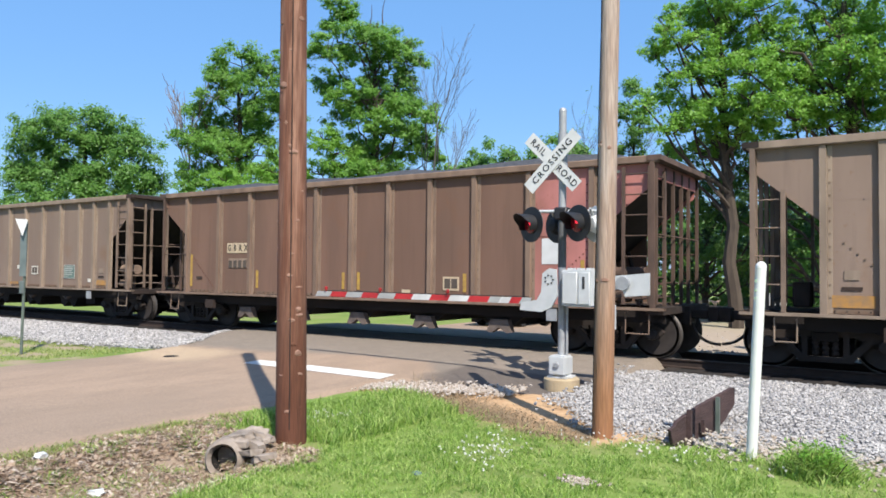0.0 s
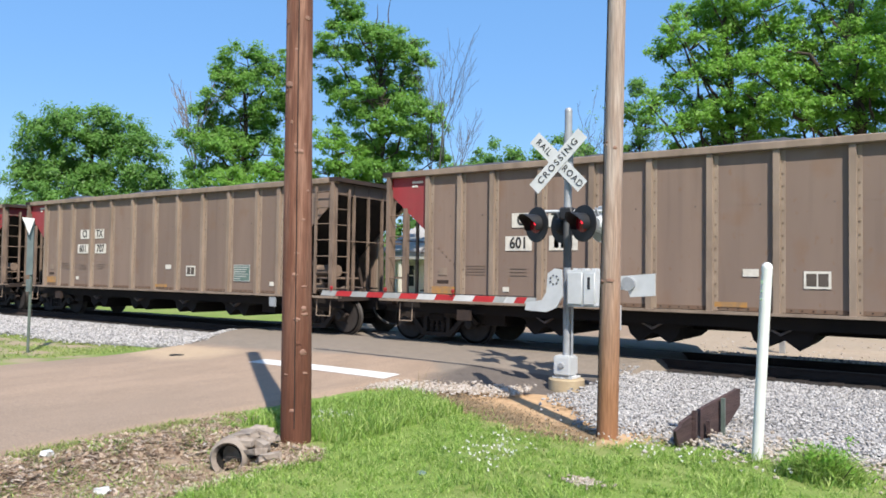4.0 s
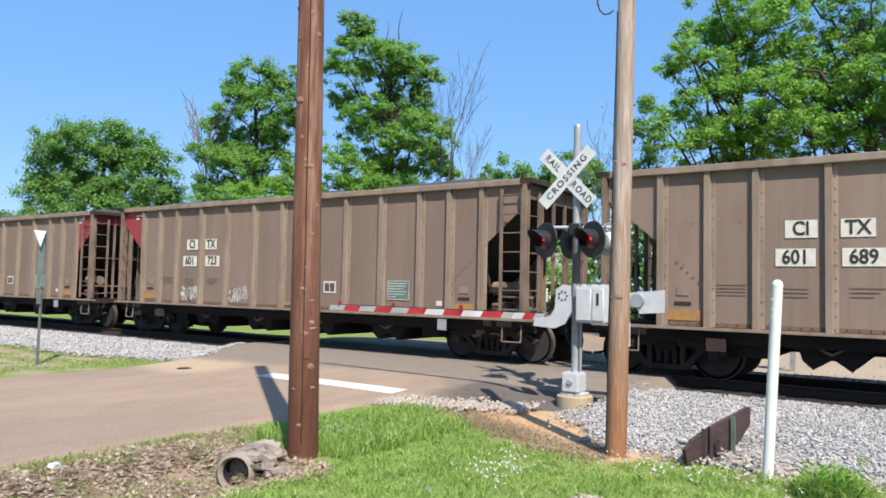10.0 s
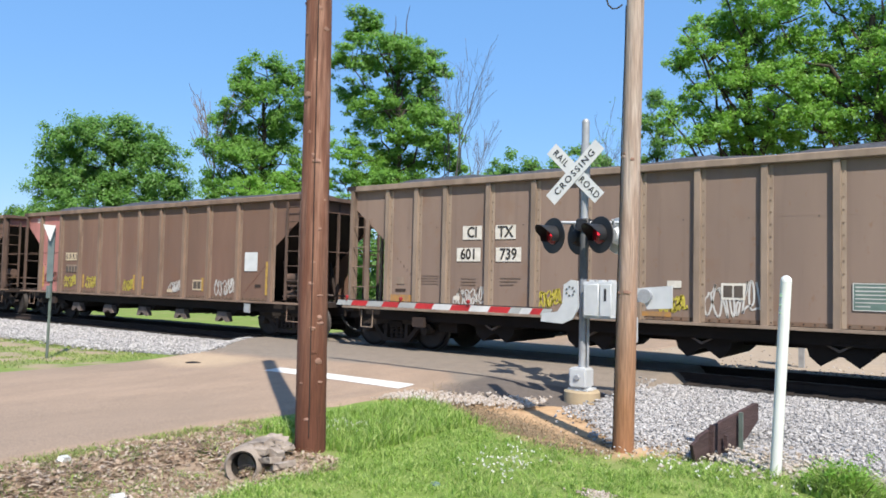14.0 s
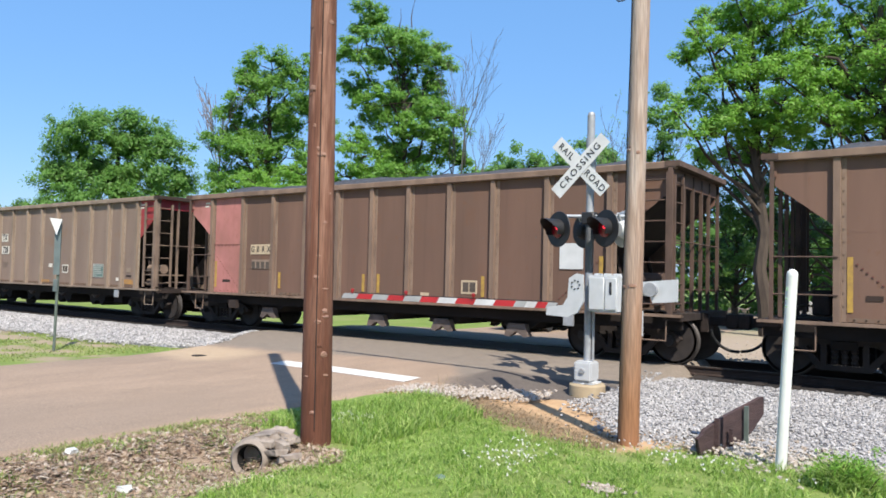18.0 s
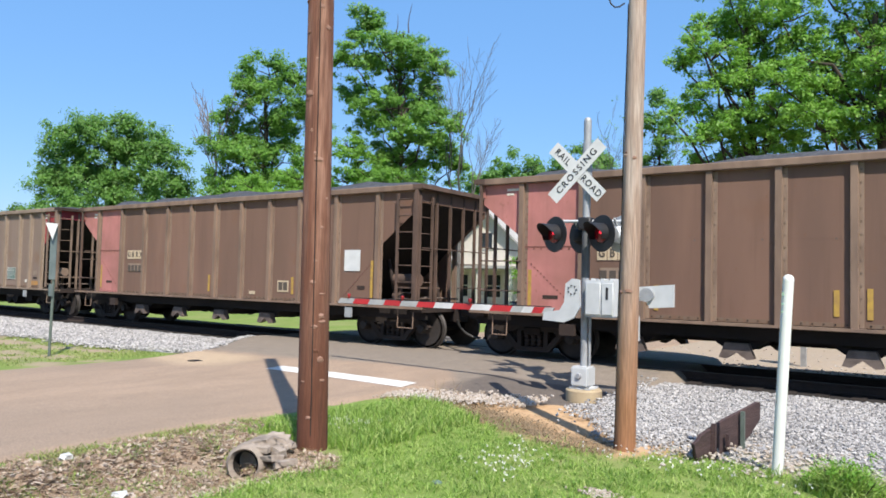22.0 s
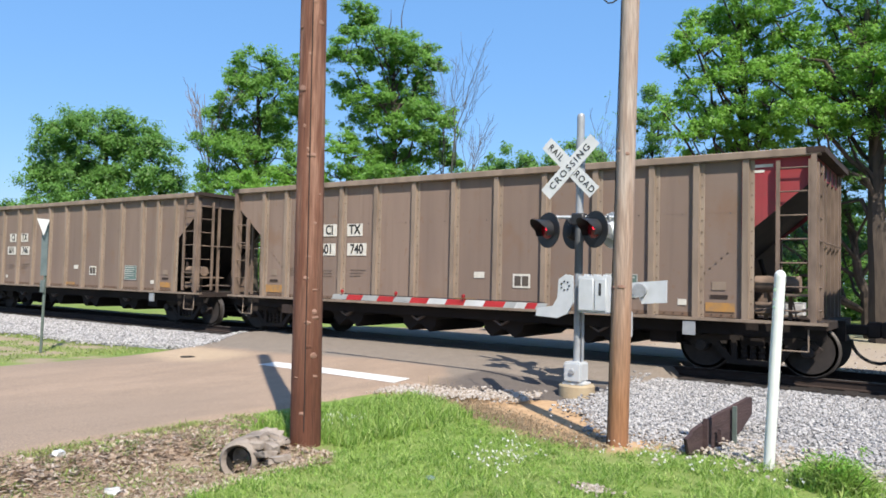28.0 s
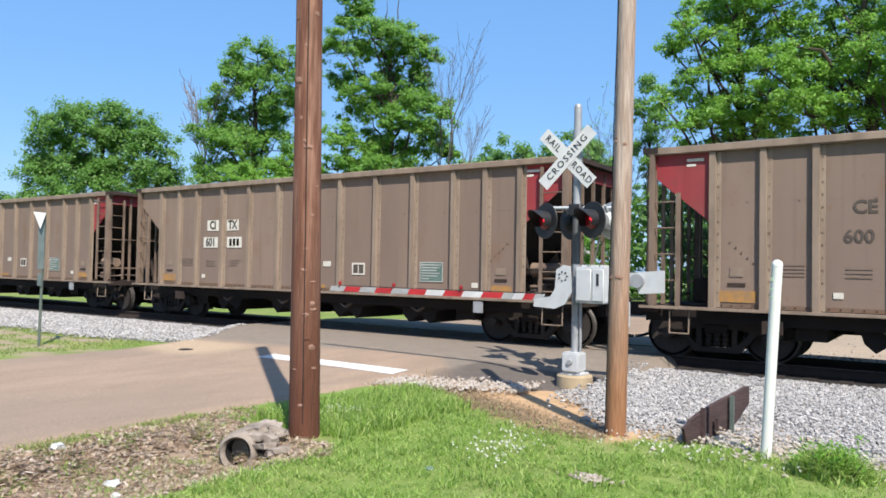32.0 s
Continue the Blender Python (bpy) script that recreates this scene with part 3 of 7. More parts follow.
            return road_z(y) + 0.03 * (1 - (2 * f - 1) ** 2) * smooth(12, 8, y) + 0.006
        bm.faces.new([bm.verts.new((x, y, zz(x, y))) for x, y in ((x0, 9.8), (x1, 9.8), (x1, 10.24), (x0, 10.24))])
    bmesh.ops.remove_doubles(bm, verts=bm.verts[:], dist=0.001)
    part("stop_line", bm, mat("worn_white_road_paint", (0.6068, 0.5986, 0.574), 0.8, (0.5084, 0.492, 0.4592), 6.0), rd, "worn white stop line")
    bm = bmesh.new()
    lathe(bm, [(0.16, 0), (0.16, 0.012)], (-13.2, 9.75, road_z(9.75) + 0.004), "z", 16)
    part("valve_cover", bm, M_UNDER, rd, "rusty round cover")
    return rd


def scatter_stones(name, n, where, size, material, label, cat="gravel"):
    """Many loose stones, each a small crushed lump."""
    rng = np.random.default_rng(5)
    base = np.array([(1, 0, 0), (-1, 0, 0), (0, 1, 0), (0, -1, 0), (0, 0, 1), (0, 0, -1)], float)
    tri = np.array([(0, 2, 4), (2, 1, 4), (1, 3, 4), (3, 0, 4), (2, 0, 5), (1, 2, 5), (3, 1, 5), (0, 3, 5)])
    vs, fs = [], []
    k = 0
    while k < n:
        p = where(rng)
        if p is None:
            continue
        s = size * rng.uniform(0.55, 1.35)
        a = rng.normal(size=(3, 3))
        q, _ = np.linalg.qr(a)
        v = (base * rng.uniform(0.6, 1.1, (6, 1)) * s) @ q * np.array([1, 1, 0.75]) + p
        vs.append(v)
        fs.append(tri + 6 * k)
        k += 1
    me = bpy.data.meshes.new(name)
    me.from_pydata(np.concatenate(vs).tolist(), [], np.concatenate(fs).tolist())
    me.materials.append(material)
    return tagged(new(name, me), label, cat, kind="stuff")


def ballast_z(y):
    a = abs(y - YT)
    return -0.175 - 0.085 * smooth(1.6, 6.6, a) - 0.06 * smooth(6.0, 6.9, a)


def dip(x, y):
    """Lower ground on the near side of the plank."""
    return 0.11 * smooth(-2.5, -2.3, x) * smooth(-1.0, -1.7, x) * smooth(10.3, 9.6, y)


def ballast_edge(x):
    return 9.7 - 1.25 * smooth(-4.5, -3.2, x) + 0.35 * smooth(-2.6, -1.6, x) + 0.22 * noise.noise((x * 0.9, 0, 4))


def left_edge(x):
    return 10.15 + 0.25 * noise.noise((x * 0.6, 0, 4)) + 0.6 * smooth(-18.2, -15.0, x)


def make_track():
    # ballast bed on both sides of the crossing
    bed = mat("ballast_bed", (0.3444, 0.3444, 0.3526), 0.95, (0.2132, 0.2132, 0.2214), 18.0, 1.0, 22, grime=(0.246, 0.2296, 0.205), gscale=0.5)
    ys = [YT - 6.4, YT - 5.7, YT - 5.2, YT - 4.2, YT - 3.2, YT - 2.2, YT - 1.4, YT, YT + 1.4, YT + 2.4, YT + 3.4]
    for x0, x1 in ((-640, -15.3), (-4.65, 400)):
        bm = bmesh.new()
        grid = []
        xs = [x0] + [x for x in np.arange(-40, 12, 0.25) if x0 + 0.2 < x < x1 - 0.2] + [x1]
        for x in xs:
            row = []
            for y in ys:
                yy = y
                if x > -5 and y < YT - 3:
                    e = ballast_edge(x)
                    yy = YT - 3 - (YT - 3 - y) / 3.4 * (YT - 3 - e)
                if x < -15 and y < YT - 3:
                    yy = YT - 3 - (YT - 3 - y) / 3.4 * (YT - 3 - left_edge(x))
                xx = x
                if abs(x - x1) < 0.01 and x1 < 0:
                    xx = x + 0.6 * smooth(YT - 6, YT - 1, y)
                if abs(x - x0) < 0.01 and x0 > -10:
                    xx = x + 0.8 * smooth(YT - 2, YT - 5, y)
                end = abs(x - x1) < 0.01 and x1 < 0 or abs(x - x0) < 0.01 and x0 > -10 or y == ys[0]
                row.append(bm.verts.new((xx, yy, -0.42 if end else ballast_z(yy) - dip(x, yy) + 0.02 * noise.noise((x, y, 0)))))
            grid.append(row)
        for a, b in zip(grid, grid[1:]):
            for i in range(len(ys) - 1):
                f = bm.faces.new((a[i], b[i], b[i + 1], a[i + 1]))
                f.smooth = True
                # rows under the train: coal dust plus its shadow, both in the colour
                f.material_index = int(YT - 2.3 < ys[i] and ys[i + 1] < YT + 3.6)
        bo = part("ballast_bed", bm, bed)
        bo.data.materials.append(M_DUSTSHADE)
        tagged(bo, "bed of crushed grey ballast beside the rails", "ballast", kind="structure")

    def near(rng):
        x, y = rng.uniform(-4.9, 1.6), rng.uniform(YT - 7.0, YT - 1.6)
        if y < ballast_edge(x) + 0.1 - rng.exponential(0.16) or y > YT - 1.66 + 0.08 * noise.noise((x * 2, 0, 6)) or x < -4.3 - 0.4 * noise.noise((y * 2, 0, 1)) - 0.35 + 0.5 * smooth(YT - 2.5, YT - 5, y) * rng.uniform(-0.5, 1):
            return None
        return np.array((x, y, ballast_z(y) - dip(x, y) + rng.uniform(0, 0.03)))

    def left(rng):
        x, y = rng.uniform(-36, -13.9), rng.uniform(YT - 5.6, YT - 1.6)
        if y < left_edge(x) + 0.12 - rng.exponential(0.14) or x > road_edges(y)[0] + 0.12 - rng.exponential(0.1):
            return None
        lap = smooth(-0.8, 0.0, x - road_edges(y)[0]) * smooth(10.2, 11, y)
        return np.array((x, y, ballast_z(y) * (1 - lap) + road_z(y) * lap + rng.uniform(0, 0.03)))

    scatter_stones("ballast_stones", 28000, near, 0.028, M_STONE, "loose crushed grey ballast stones", "ballast")
    scatter_stones("ballast_stones", 24000, left, 0.038, M_STONE, "loose crushed grey ballast stones", "ballast")

    def shoulder(rng):
        if rng.random() < 0.6:
            x = rng.uniform(-7.7, -5.3)
            y = rng.normal(9.5 + 0.4 * (x + 7.7) / 1.5, 0.22)
        else:
            x, y = rng.normal(-1.2, 0.9), rng.normal(8.6, 0.4)
        return np.array((x, y, max(ground_z(x, y), road_z(y) - 0.04) + 0.012))
    scatter_stones("loose_gravel", 2300, shoulder, 0.03, M_STONEW, "pale loose gravel at the road edge")
    def behind(rng):
        x, y = rng.uniform(-9, 4), YT + 2.4 + abs(rng.normal()) * (0.5 if rng.random() < 0.7 else 4.0)
        return np.array((x, y, max(ballast_z(y) if y < YT + 3.4 else -9, ground_z(x, y)) + 0.01))
    def spill(rng):
        x, y = rng.normal(-4.5, 0.17), rng.uniform(10.6, 13.2)
        return np.array((x, y, max(ballast_z(y), road_z(y) - apron_drop(x, y) if x < road_edges(y)[1] else -9) + 0.01))
    scatter_stones("ballast_stones", 420, spill, 0.03, M_STONE, "ballast stones spilled on the asphalt edge", "ballast")

    def bare_spot(rng):
        x, y = rng.normal(-2.62, 0.11), rng.normal(6.14, 0.06)
        return np.array((x, y, ground_z(x, y) + 0.03))
    scatter_stones("loose_gravel", 110, bare_spot, 0.02, M_STONEW, "small patch of pale gravel in the grass")
    scatter_stones("loose_gravel", 1800, behind, 0.035, M_STONEW, "pale gravel and dirt behind the track")
    track = tagged(new("railway_track"), "railway track with rusty rails on wooden ties", "track", kind="structure")
    for s in (-0.755, 0.755):
        bm = bmesh.new()
        y = YT + s
        prism(bm, [(y - 0.07, -0.165), (y + 0.07, -0.165), (y + 0.07, -0.15), (y + 0.012, -0.13), (y + 0.012, -0.045), (y + 0.035, -0.03), (y + 0.035, -0.003), (y - 0.035, -0.003), (y - 0.035, -0.03), (y - 0.012, -0.045), (y - 0.012, -0.13), (y - 0.07, -0.15)], "x", -640, 400)
        rail = part("rail", bm, M_RAIL, track, "rusty steel rail")
        part("rail_head", boxes((-640, 400, y - 0.028, y + 0.028, -0.0035, 0.0)), M_RAILTOP, rail, "bright worn rail head")
    tie = bake(bevelled(boxes((-0.115, 0.115, -1.3, 1.3, -0.16, 0.0)), 0.012), M_TIE, "tie")
    x = -46.0
    while x < 14:
        if not -16.4 < x < -4.9:
            t = part("tie", tie, None, track)
            t.matrix_basis = pose(x, YT, -0.163, 0, 0, random.uniform(-1, 1))
        x += 0.53
    return track

# ---- the train ----
PITCH = 16.2
HALF = 1.58         # half the width over the ribs


# slack running in and out between the cars, in metres
SURGE_T = (0, 1, 2, 3, 6, 8, 9, 10, 11, 12, 13, 14, 17, 19, 20, 21, 22, 23, 24, 25, 28, 29, 31, 32)
SURGE = (0.03, 0.0, 0.155, 0.127, 0.065, 0.0, -0.05, -0.02, -0.1, -0.13, -0.195, -0.24, 0.02, 0.02, 0.09, -0.10, -0.065, -0.07, 0.01, 0.03, -0.03, -0.04, -0.045, 0.02)


def run(t):
    """Metres that the train has rolled after t seconds."""
    roll = 0.108 + 14.16079 * t + 0.0105467 * t * t + 0.00011628 * t ** 3
    return roll - float(np.interp(t, SURGE_T, SURGE))


def turned(bm):
    """The same geometry on the other side, by half a turn about the car's middle."""
    bmesh.ops.rotate(bm, verts=bm.verts[:], cent=(0, 0, 0), matrix=Matrix.Rotation(math.pi, 3, "Z"))
    return bm


def wheelset(parent, x, m_wheel):
    ax = new("wheelset")
    ax.parent = parent
    ax.location = (x, 0, 0.457)
    tagged(ax, "worn steel wheelset")
    for s in (-1, 1):
        bm = bmesh.new()
        lathe(bm, [(0.09, s * 0.86), (0.11, s * 0.85), (0.125, s * 0.80), (0.20, s * 0.775), (0.33, s * 0.79), (0.385, s * 0.805), (0.40, s * 0.82), (0.452, s * 0.82)], (0, 0, 0), "y", 32)
        part("wheel_plate", bm, m_wheel, ax)
        bm = bmesh.new()
        lathe(bm, [(0.40, s * 0.815), (0.4545, s * 0.821), (0.457, s * 0.80), (0.458, s * 0.735), (0.487, s * 0.715), (0.485, s * 0.69), (0.40, s * 0.69)], (0, 0, 0), "y", 32)
        for k in range(3):
            a = k * math.tau / 3
            box(bm, -0.03, 0.03, min(s * 0.79, s * 0.802), max(s * 0.79, s * 0.802), 0.24, 0.32, Matrix.Rotation(a, 4, "Y"))
        part("tread", bm, M_TREAD, ax, "polished steel tread")
    bm = bmesh.new()
    tube(bm, (0, -0.98, 0), (0, 0.98, 0), 0.075, 0.075, 12)
    part("axle", bm, M_UNDER, ax)
    return ax


def bogie(parent, x):
    bg = new("bogie")
    bg.parent = parent
    bg.location = (x, 0, 0)
    tagged(bg, "grimy three-piece freight bogie with shade painted into its steel")
    for s in (-1, 1):
        bm = bmesh.new()
        y0, y1 = s * 0.93, s * 1.05
        a, b = min(y0, y1), max(y0, y1)
        # arched cast frame: top bar, lower bar, two columns, pedestals
        prism(bm, [(-1.12, 0.50), (-0.98, 0.62), (-0.55, 0.70), (0.55, 0.70), (0.98, 0.62), (1.12, 0.50), (1.06, 0.44), (0.72, 0.50), (0.42, 0.58), (-0.42, 0.58), (-0.72, 0.50), (-1.06, 0.44)], "y", a, b)
        prism(bm, [(-0.72, 0.52), (-0.60, 0.54), (-0.32, 0.24), (0.32, 0.24), (0.60, 0.54), (0.72, 0.52), (0.40, 0.15), (-0.40, 0.15)], "y", a, b)
        box(bm, -0.36, -0.27, a, b, 0.2, 0.62)
        box(bm, 0.27, 0.36, a, b, 0.2, 0.62)
        part("side_frame", bm, M_BOGIE, bg, "rusty cast side frame")
        for e in (-0.89, 0.89):
            bm = bmesh.new()
            lathe(bm, [(0.05, s * 1.12), (0.095, s * 1.11), (0.11, s * 1.06), (0.11, s * 0.9)], (e, 0, 0.457), "y", 14)
            part("bearing_cap", bm, M_STEEL, bg)
        for e in (-0.15, 0.0, 0.15):
            bm = bmesh.new()
            lathe(bm, [(0.062 if k % 2 else 0.04, 0.25 + k * 0.045) for k in range(7)], (e, s * 0.99, 0), "z", 8)
            part("coil_spring", bm, M_BOGIE, bg)
    part("bolster", bevelled(boxes((-0.2, 0.2, -1.08, 1.08, 0.50, 0.66)), 0.02), M_UNDER, bg)
    # dark blocks added to close off bright ground where the bogie is shaded
    part("brake_rigging", boxes((-0.78, 0.78, -0.5, -0.1, 0.2, 0.5), (-0.78, 0.78, 0.1, 0.5, 0.24, 0.5)), M_UNDER, bg)
    for e in (-0.36, 0.36):
        part("brake_beam", boxes((e - 0.05, e + 0.05, -0.8, 0.8, 0.36, 0.44)), M_UNDER, bg)
    return bg


def coupler(car, s):
    """Draft gear, knuckle and air hose at one end (s = +1 or -1)."""
    bm = boxes((min(s * 6.9, s * 7.55), max(s * 6.9, s * 7.55), -0.22, 0.22, 0.62, 0.98))
    part("draft_sill", bm, M_OXIDE, car)
    bm = boxes((min(s * 7.5, s * 7.95), max(s * 7.5, s * 7.95), -0.09, 0.09, 0.74, 0.92), (min(s * 7.88, s * 8.1), max(s * 7.88, s * 8.1), -0.2, 0.13, 0.70, 0.98))
    part("coupler", bevelled(bm, 0.025), M_OXIDE, car, "rusty knuckle coupler")
    bm = bmesh.new()
    pts = []
    for i in range(13):
        f = i / 12
        pts.append((s * (7.66 + 0.44 * f ** 1.4), s * (-0.42 + 0.36 * f), 0.68 - 0.42 * math.sin(math.pi / 2 * f ** 0.8)))
    path_tube(bm, pts, 0.03)
    part("air_hose", bm, M_RUBBER, car, "hanging black air hose")


def ladder(name, car, x0, x1, y, z0, z1, n, material, rails=True):
    bm = bmesh.new()
    if rails:
        box(bm, x0 - 0.03, x0 + 0.03, y - 0.025, y + 0.025, z0, z1)
        box(bm, x1 - 0.03, x1 + 0.03, y - 0.025, y + 0.025, z0, z1)
    ld = part(name, bm, material, car)
    for i in range(n):
        z = z0 + 0.12 + (z1 - z0 - 0.25) * i / (n - 1)
        b2 = bmesh.new()
        tube(b2, (x0, y, z), (x1, y, z), 0.013, 0.013, 6)
        part("rung", b2, material, ld)
    return ld


def hopper(kind):
    """One open coal hopper with its middle at the origin, on the rail. kind: tan or brown."""
    tan = kind == "tan"
    skin, rib_m = (M_TAN, M_TANRIB) if tan else (M_BROWN, M_BROWNRIB)
    frame_m = M_ENDS if tan else M_BROWNENDS
    top = 3.90 if tan else 3.82
    low = 0.99
    car = new("hopper_car")
    if tan:
        ribs = [1.95, 2.80, 3.62, 4.75, 5.86, 7.0, 8.1]
        ribs = sorted(set(ribs + [round(16.2 - r, 2) for r in ribs]))
    else:
        ribs = [1.86, 3.22, 4.47, 5.70, 6.86, 8.0, 9.13, 10.3, 11.45, 12.75, 14.12]
    for side in (0, 1):
        fix = turned if side else (lambda b: b)
        # sheet between the end ribs
        # with a weld seam proud of it
        edge = ribs[-1] - 8.1
        seam = 2.85 if tan else 2.45
        bm = boxes((-6.15, edge, -HALF + 0.13, -HALF + 0.145, low, top - 0.02), (-6.12, 6.0, -HALF + 0.1285, -HALF + 0.1305, seam, seam + 0.012))
        part("side_sheet", fix(bm), skin, car)
        part("rust_edge", fix(boxes((-6.1, 5.98, -HALF + 0.126, -HALF + 0.1285, low + 0.004, low + 0.075))), M_RUST, car, "rust-stained lower edge")
        if not side:
            bm = boxes(*[(x0, x0 + 0.022, -HALF + 0.117, -HALF + 0.126, low + 0.03, low + 0.052) for x0 in np.arange(-6.0, 5.95, 0.17)])
            tagged(part("rivet_strip", bm, M_OXIDE, car), kind="stuff")
            # one dark plug at the end of each panel's seam
            bm = boxes(*[(r - 8.38, r - 8.352, -HALF + 0.125, -HALF + 0.131, seam - 0.02, seam + 0.008) for r in ribs[1:]])
            tagged(part("plug_strip", bm, M_LATCH, car), kind="stuff")
        far = bmesh.new()
        for r in ribs:
            x = r - 8.1
            bm = far if side else bmesh.new()
            w = 0.062
            prism(bm, [(x - w, -HALF + 0.135), (x - w * 0.85, -HALF + 0.05), (x + w * 0.85, -HALF + 0.05), (x + w, -HALF + 0.135)], "z", low - 0.01, top - 0.13)
            if side:
                continue
            # the bolted flange beside the rib, with its row of bolts
            rest = len(bm.faces)
            box(bm, x + w, x + w + 0.074, -HALF + 0.118, -HALF + 0.132, low, top - 0.15)
            bolts = len(bm.faces)
            for k in range(12):
                z = low + 0.25 + k * 0.21
                box(bm, x + w + 0.024, x + w + 0.046, -HALF + 0.109, -HALF + 0.119, z, z + 0.024)
            bm.faces.ensure_lookup_table()
            for k, f in enumerate(bm.faces):
                f.material_index = 0 if k < rest else 1 if k < bolts else 2
            rib = part("rib", bm, rib_m, car)
            rib.data.materials.append(M_FLANGE if tan else M_BROWNFLANGE)
            rib.data.materials.append(M_BOLT)
        if side:
            part("rib_row", fix(far), rib_m, car)
        else:
            far.free()
        # corner posts
        for x in (-7.23, 7.23):
            if x < 0 and not tan:
                part("corner_post", fix(boxes((x - 0.03, x + 0.03, -HALF + 0.02, -HALF + 0.08, low - 0.02, top - 0.12))), frame_m, car)
                for z in (1.42, 2.05):
                    bm = bmesh.new()
                    tube(bm, (x, -HALF + 0.04, z), (-6.22, -HALF + 0.04, z), 0.014, 0.014, 6)
                    part("grab_iron", fix(bm), frame_m, car)
                continue
            bm = boxes((x - 0.042, x + 0.042, -HALF, -HALF + 0.09, low - 0.02, top - 0.12), (x - 0.015 if x < 0 else x - 0.055, x + 0.055 if x < 0 else x + 0.015, -HALF + 0.10, -HALF + 0.20, low, top - 0.12))
            part("corner_post", fix(bm), frame_m, car)
        if tan:
            x = -6.75
            st = part("end_stanchion", fix(boxes((x - 0.035, x + 0.035, -HALF + 0.02, -HALF + 0.10, low, 3.05))), frame_m, car)
            for z in (1.45, 1.93, 2.41, 2.89):
                bm = bmesh.new()
                tube(bm, (-7.2, -HALF + 0.05, z), (x, -HALF + 0.05, z), 0.013, 0.013, 6)
                part("rung", fix(bm), frame_m, st)
        # side ladder at the right-hand end
        ld = ladder("side_ladder", car, 6.68, 7.18, -HALF + 0.03, low + 0.05, top - 0.2, 7, frame_m)
        if side:
            for o in (ld, *ld.children):
                o.data.transform(Matrix.Rotation(math.pi, 4, "Z"))
        # top chord and side sill
        bm = boxes((-7.33, 7.33, -HALF + 0.01, -HALF + 0.17, top - 0.135, top))
        part("top_chord", fix(bevelled(bm, 0.015)), rib_m, car)
        part("side_sill", fix(boxes((-7.45, 7.45, -HALF - 0.01, -HALF + 0.16, low - 0.06, low - 0.01))), rib_m, car, "dusty sill flange")
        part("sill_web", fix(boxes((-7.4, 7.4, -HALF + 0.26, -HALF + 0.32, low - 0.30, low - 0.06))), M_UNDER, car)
        # placard holders, jacking pad
        part("jacking_pad", fix(boxes((-5.3, -4.98, -HALF + 0.02, -HALF + 0.12, low - 0.42, low - 0.2))), M_OXIDE, car)
        part("hanging_plate", fix(boxes((5.1, 5.32, -HALF + 0.0, -HALF + 0.04, low - 0.33, low - 0.09))), M_GALV, car, "pale hanging tag plate")
        bm = bmesh.new()
        tube(bm, (-6.9, -HALF + 0.1, low - 0.1), (-6.9, -HALF + 0.08, low - 0.5), 0.014, 0.014, 6)
        tube(bm, (-6.55, -HALF + 0.1, low - 0.1), (-6.55, -HALF + 0.08, low - 0.5), 0.014, 0.014, 6)
        tube(bm, (-6.9, -HALF + 0.08, low - 0.5), (-6.55, -HALF + 0.08, low - 0.5), 0.014, 0.014, 6)
        part("sill_step", fix(bm), rib_m, car)
        bm = bmesh.new()
        tube(bm, (6.7, -HALF + 0.1, low - 0.1), (6.7, -HALF + 0.08, low - 0.5), 0.014, 0.014, 6)
        tube(bm, (7.15, -HALF + 0.1, low - 0.1), (7.15, -HALF + 0.08, low - 0.5), 0.014, 0.014, 6)
        tube(bm, (6.7, -HALF + 0.08, low - 0.5), (7.15, -HALF + 0.08, low - 0.5), 0.014, 0.014, 6)
        part("sill_step", fix(bm), rib_m, car)
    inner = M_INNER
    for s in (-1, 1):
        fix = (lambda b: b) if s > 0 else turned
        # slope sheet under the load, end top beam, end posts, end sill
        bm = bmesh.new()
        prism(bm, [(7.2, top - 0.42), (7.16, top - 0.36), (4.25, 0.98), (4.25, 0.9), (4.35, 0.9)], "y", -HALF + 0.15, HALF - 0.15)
        part("slope_sheet", fix(bm), inner, car, "sloping end sheet, its underside shade painted dark")
        part("end_beam", fix(boxes((7.12, 7.40, -HALF, HALF, top - 0.10, top))), M_OXIDE if tan else frame_m, car, "dark end beam")
        part("walkway", fix(boxes((6.62, 7.16, -HALF + 0.12, -0.45, 1.40, 1.44))), frame_m, car)
        bm = bmesh.new()
        path_tube(bm, [(6.25, -1.25, 1.12), (6.6, -1.28, 1.2), (6.9, -1.2, 1.12), (7.1, -0.9, 1.2), (7.1, 0.4, 1.15)], 0.022, 6)
        path_tube(bm, [(6.3, -1.05, 1.05), (6.5, -1.05, 1.3), (6.85, -1.1, 1.3), (6.9, -1.1, 1.02)], 0.018, 6)
        part("brake_pipe", fix(bm), M_LATCH, car)
        for y in (-0.72, -0.15, 0.42, 0.95):
            part("end_post", fix(boxes((7.17, 7.235, y - 0.028, y + 0.028, 0.97, top - 0.14))), frame_m, car)
        part("end_sill", fix(boxes((7.1, 7.45, -HALF + 0.05, HALF - 0.05, 0.86, 0.99))), M_OXIDE, car)
        part("end_deck", fix(boxes((4.6, 7.1, -0.55, 0.55, 0.93, 0.985))), M_OXIDE, car)
        ld = ladder("end_ladder", car, 0.0, 0.48, 0.0, 1.05, top - 0.25, 7, frame_m)
        for o in (ld, *ld.children):
            o.data.transform((Matrix.Identity(4) if s > 0 else Matrix.Rotation(math.pi, 4, "Z")) @ Matrix.Translation((7.28, -HALF + 0.1, 0)) @ Matrix.Rotation(math.pi / 2, 4, "Z"))
        # diagonal struts below the slope
        for y in (-0.9, 0.9):
            bm = bmesh.new()
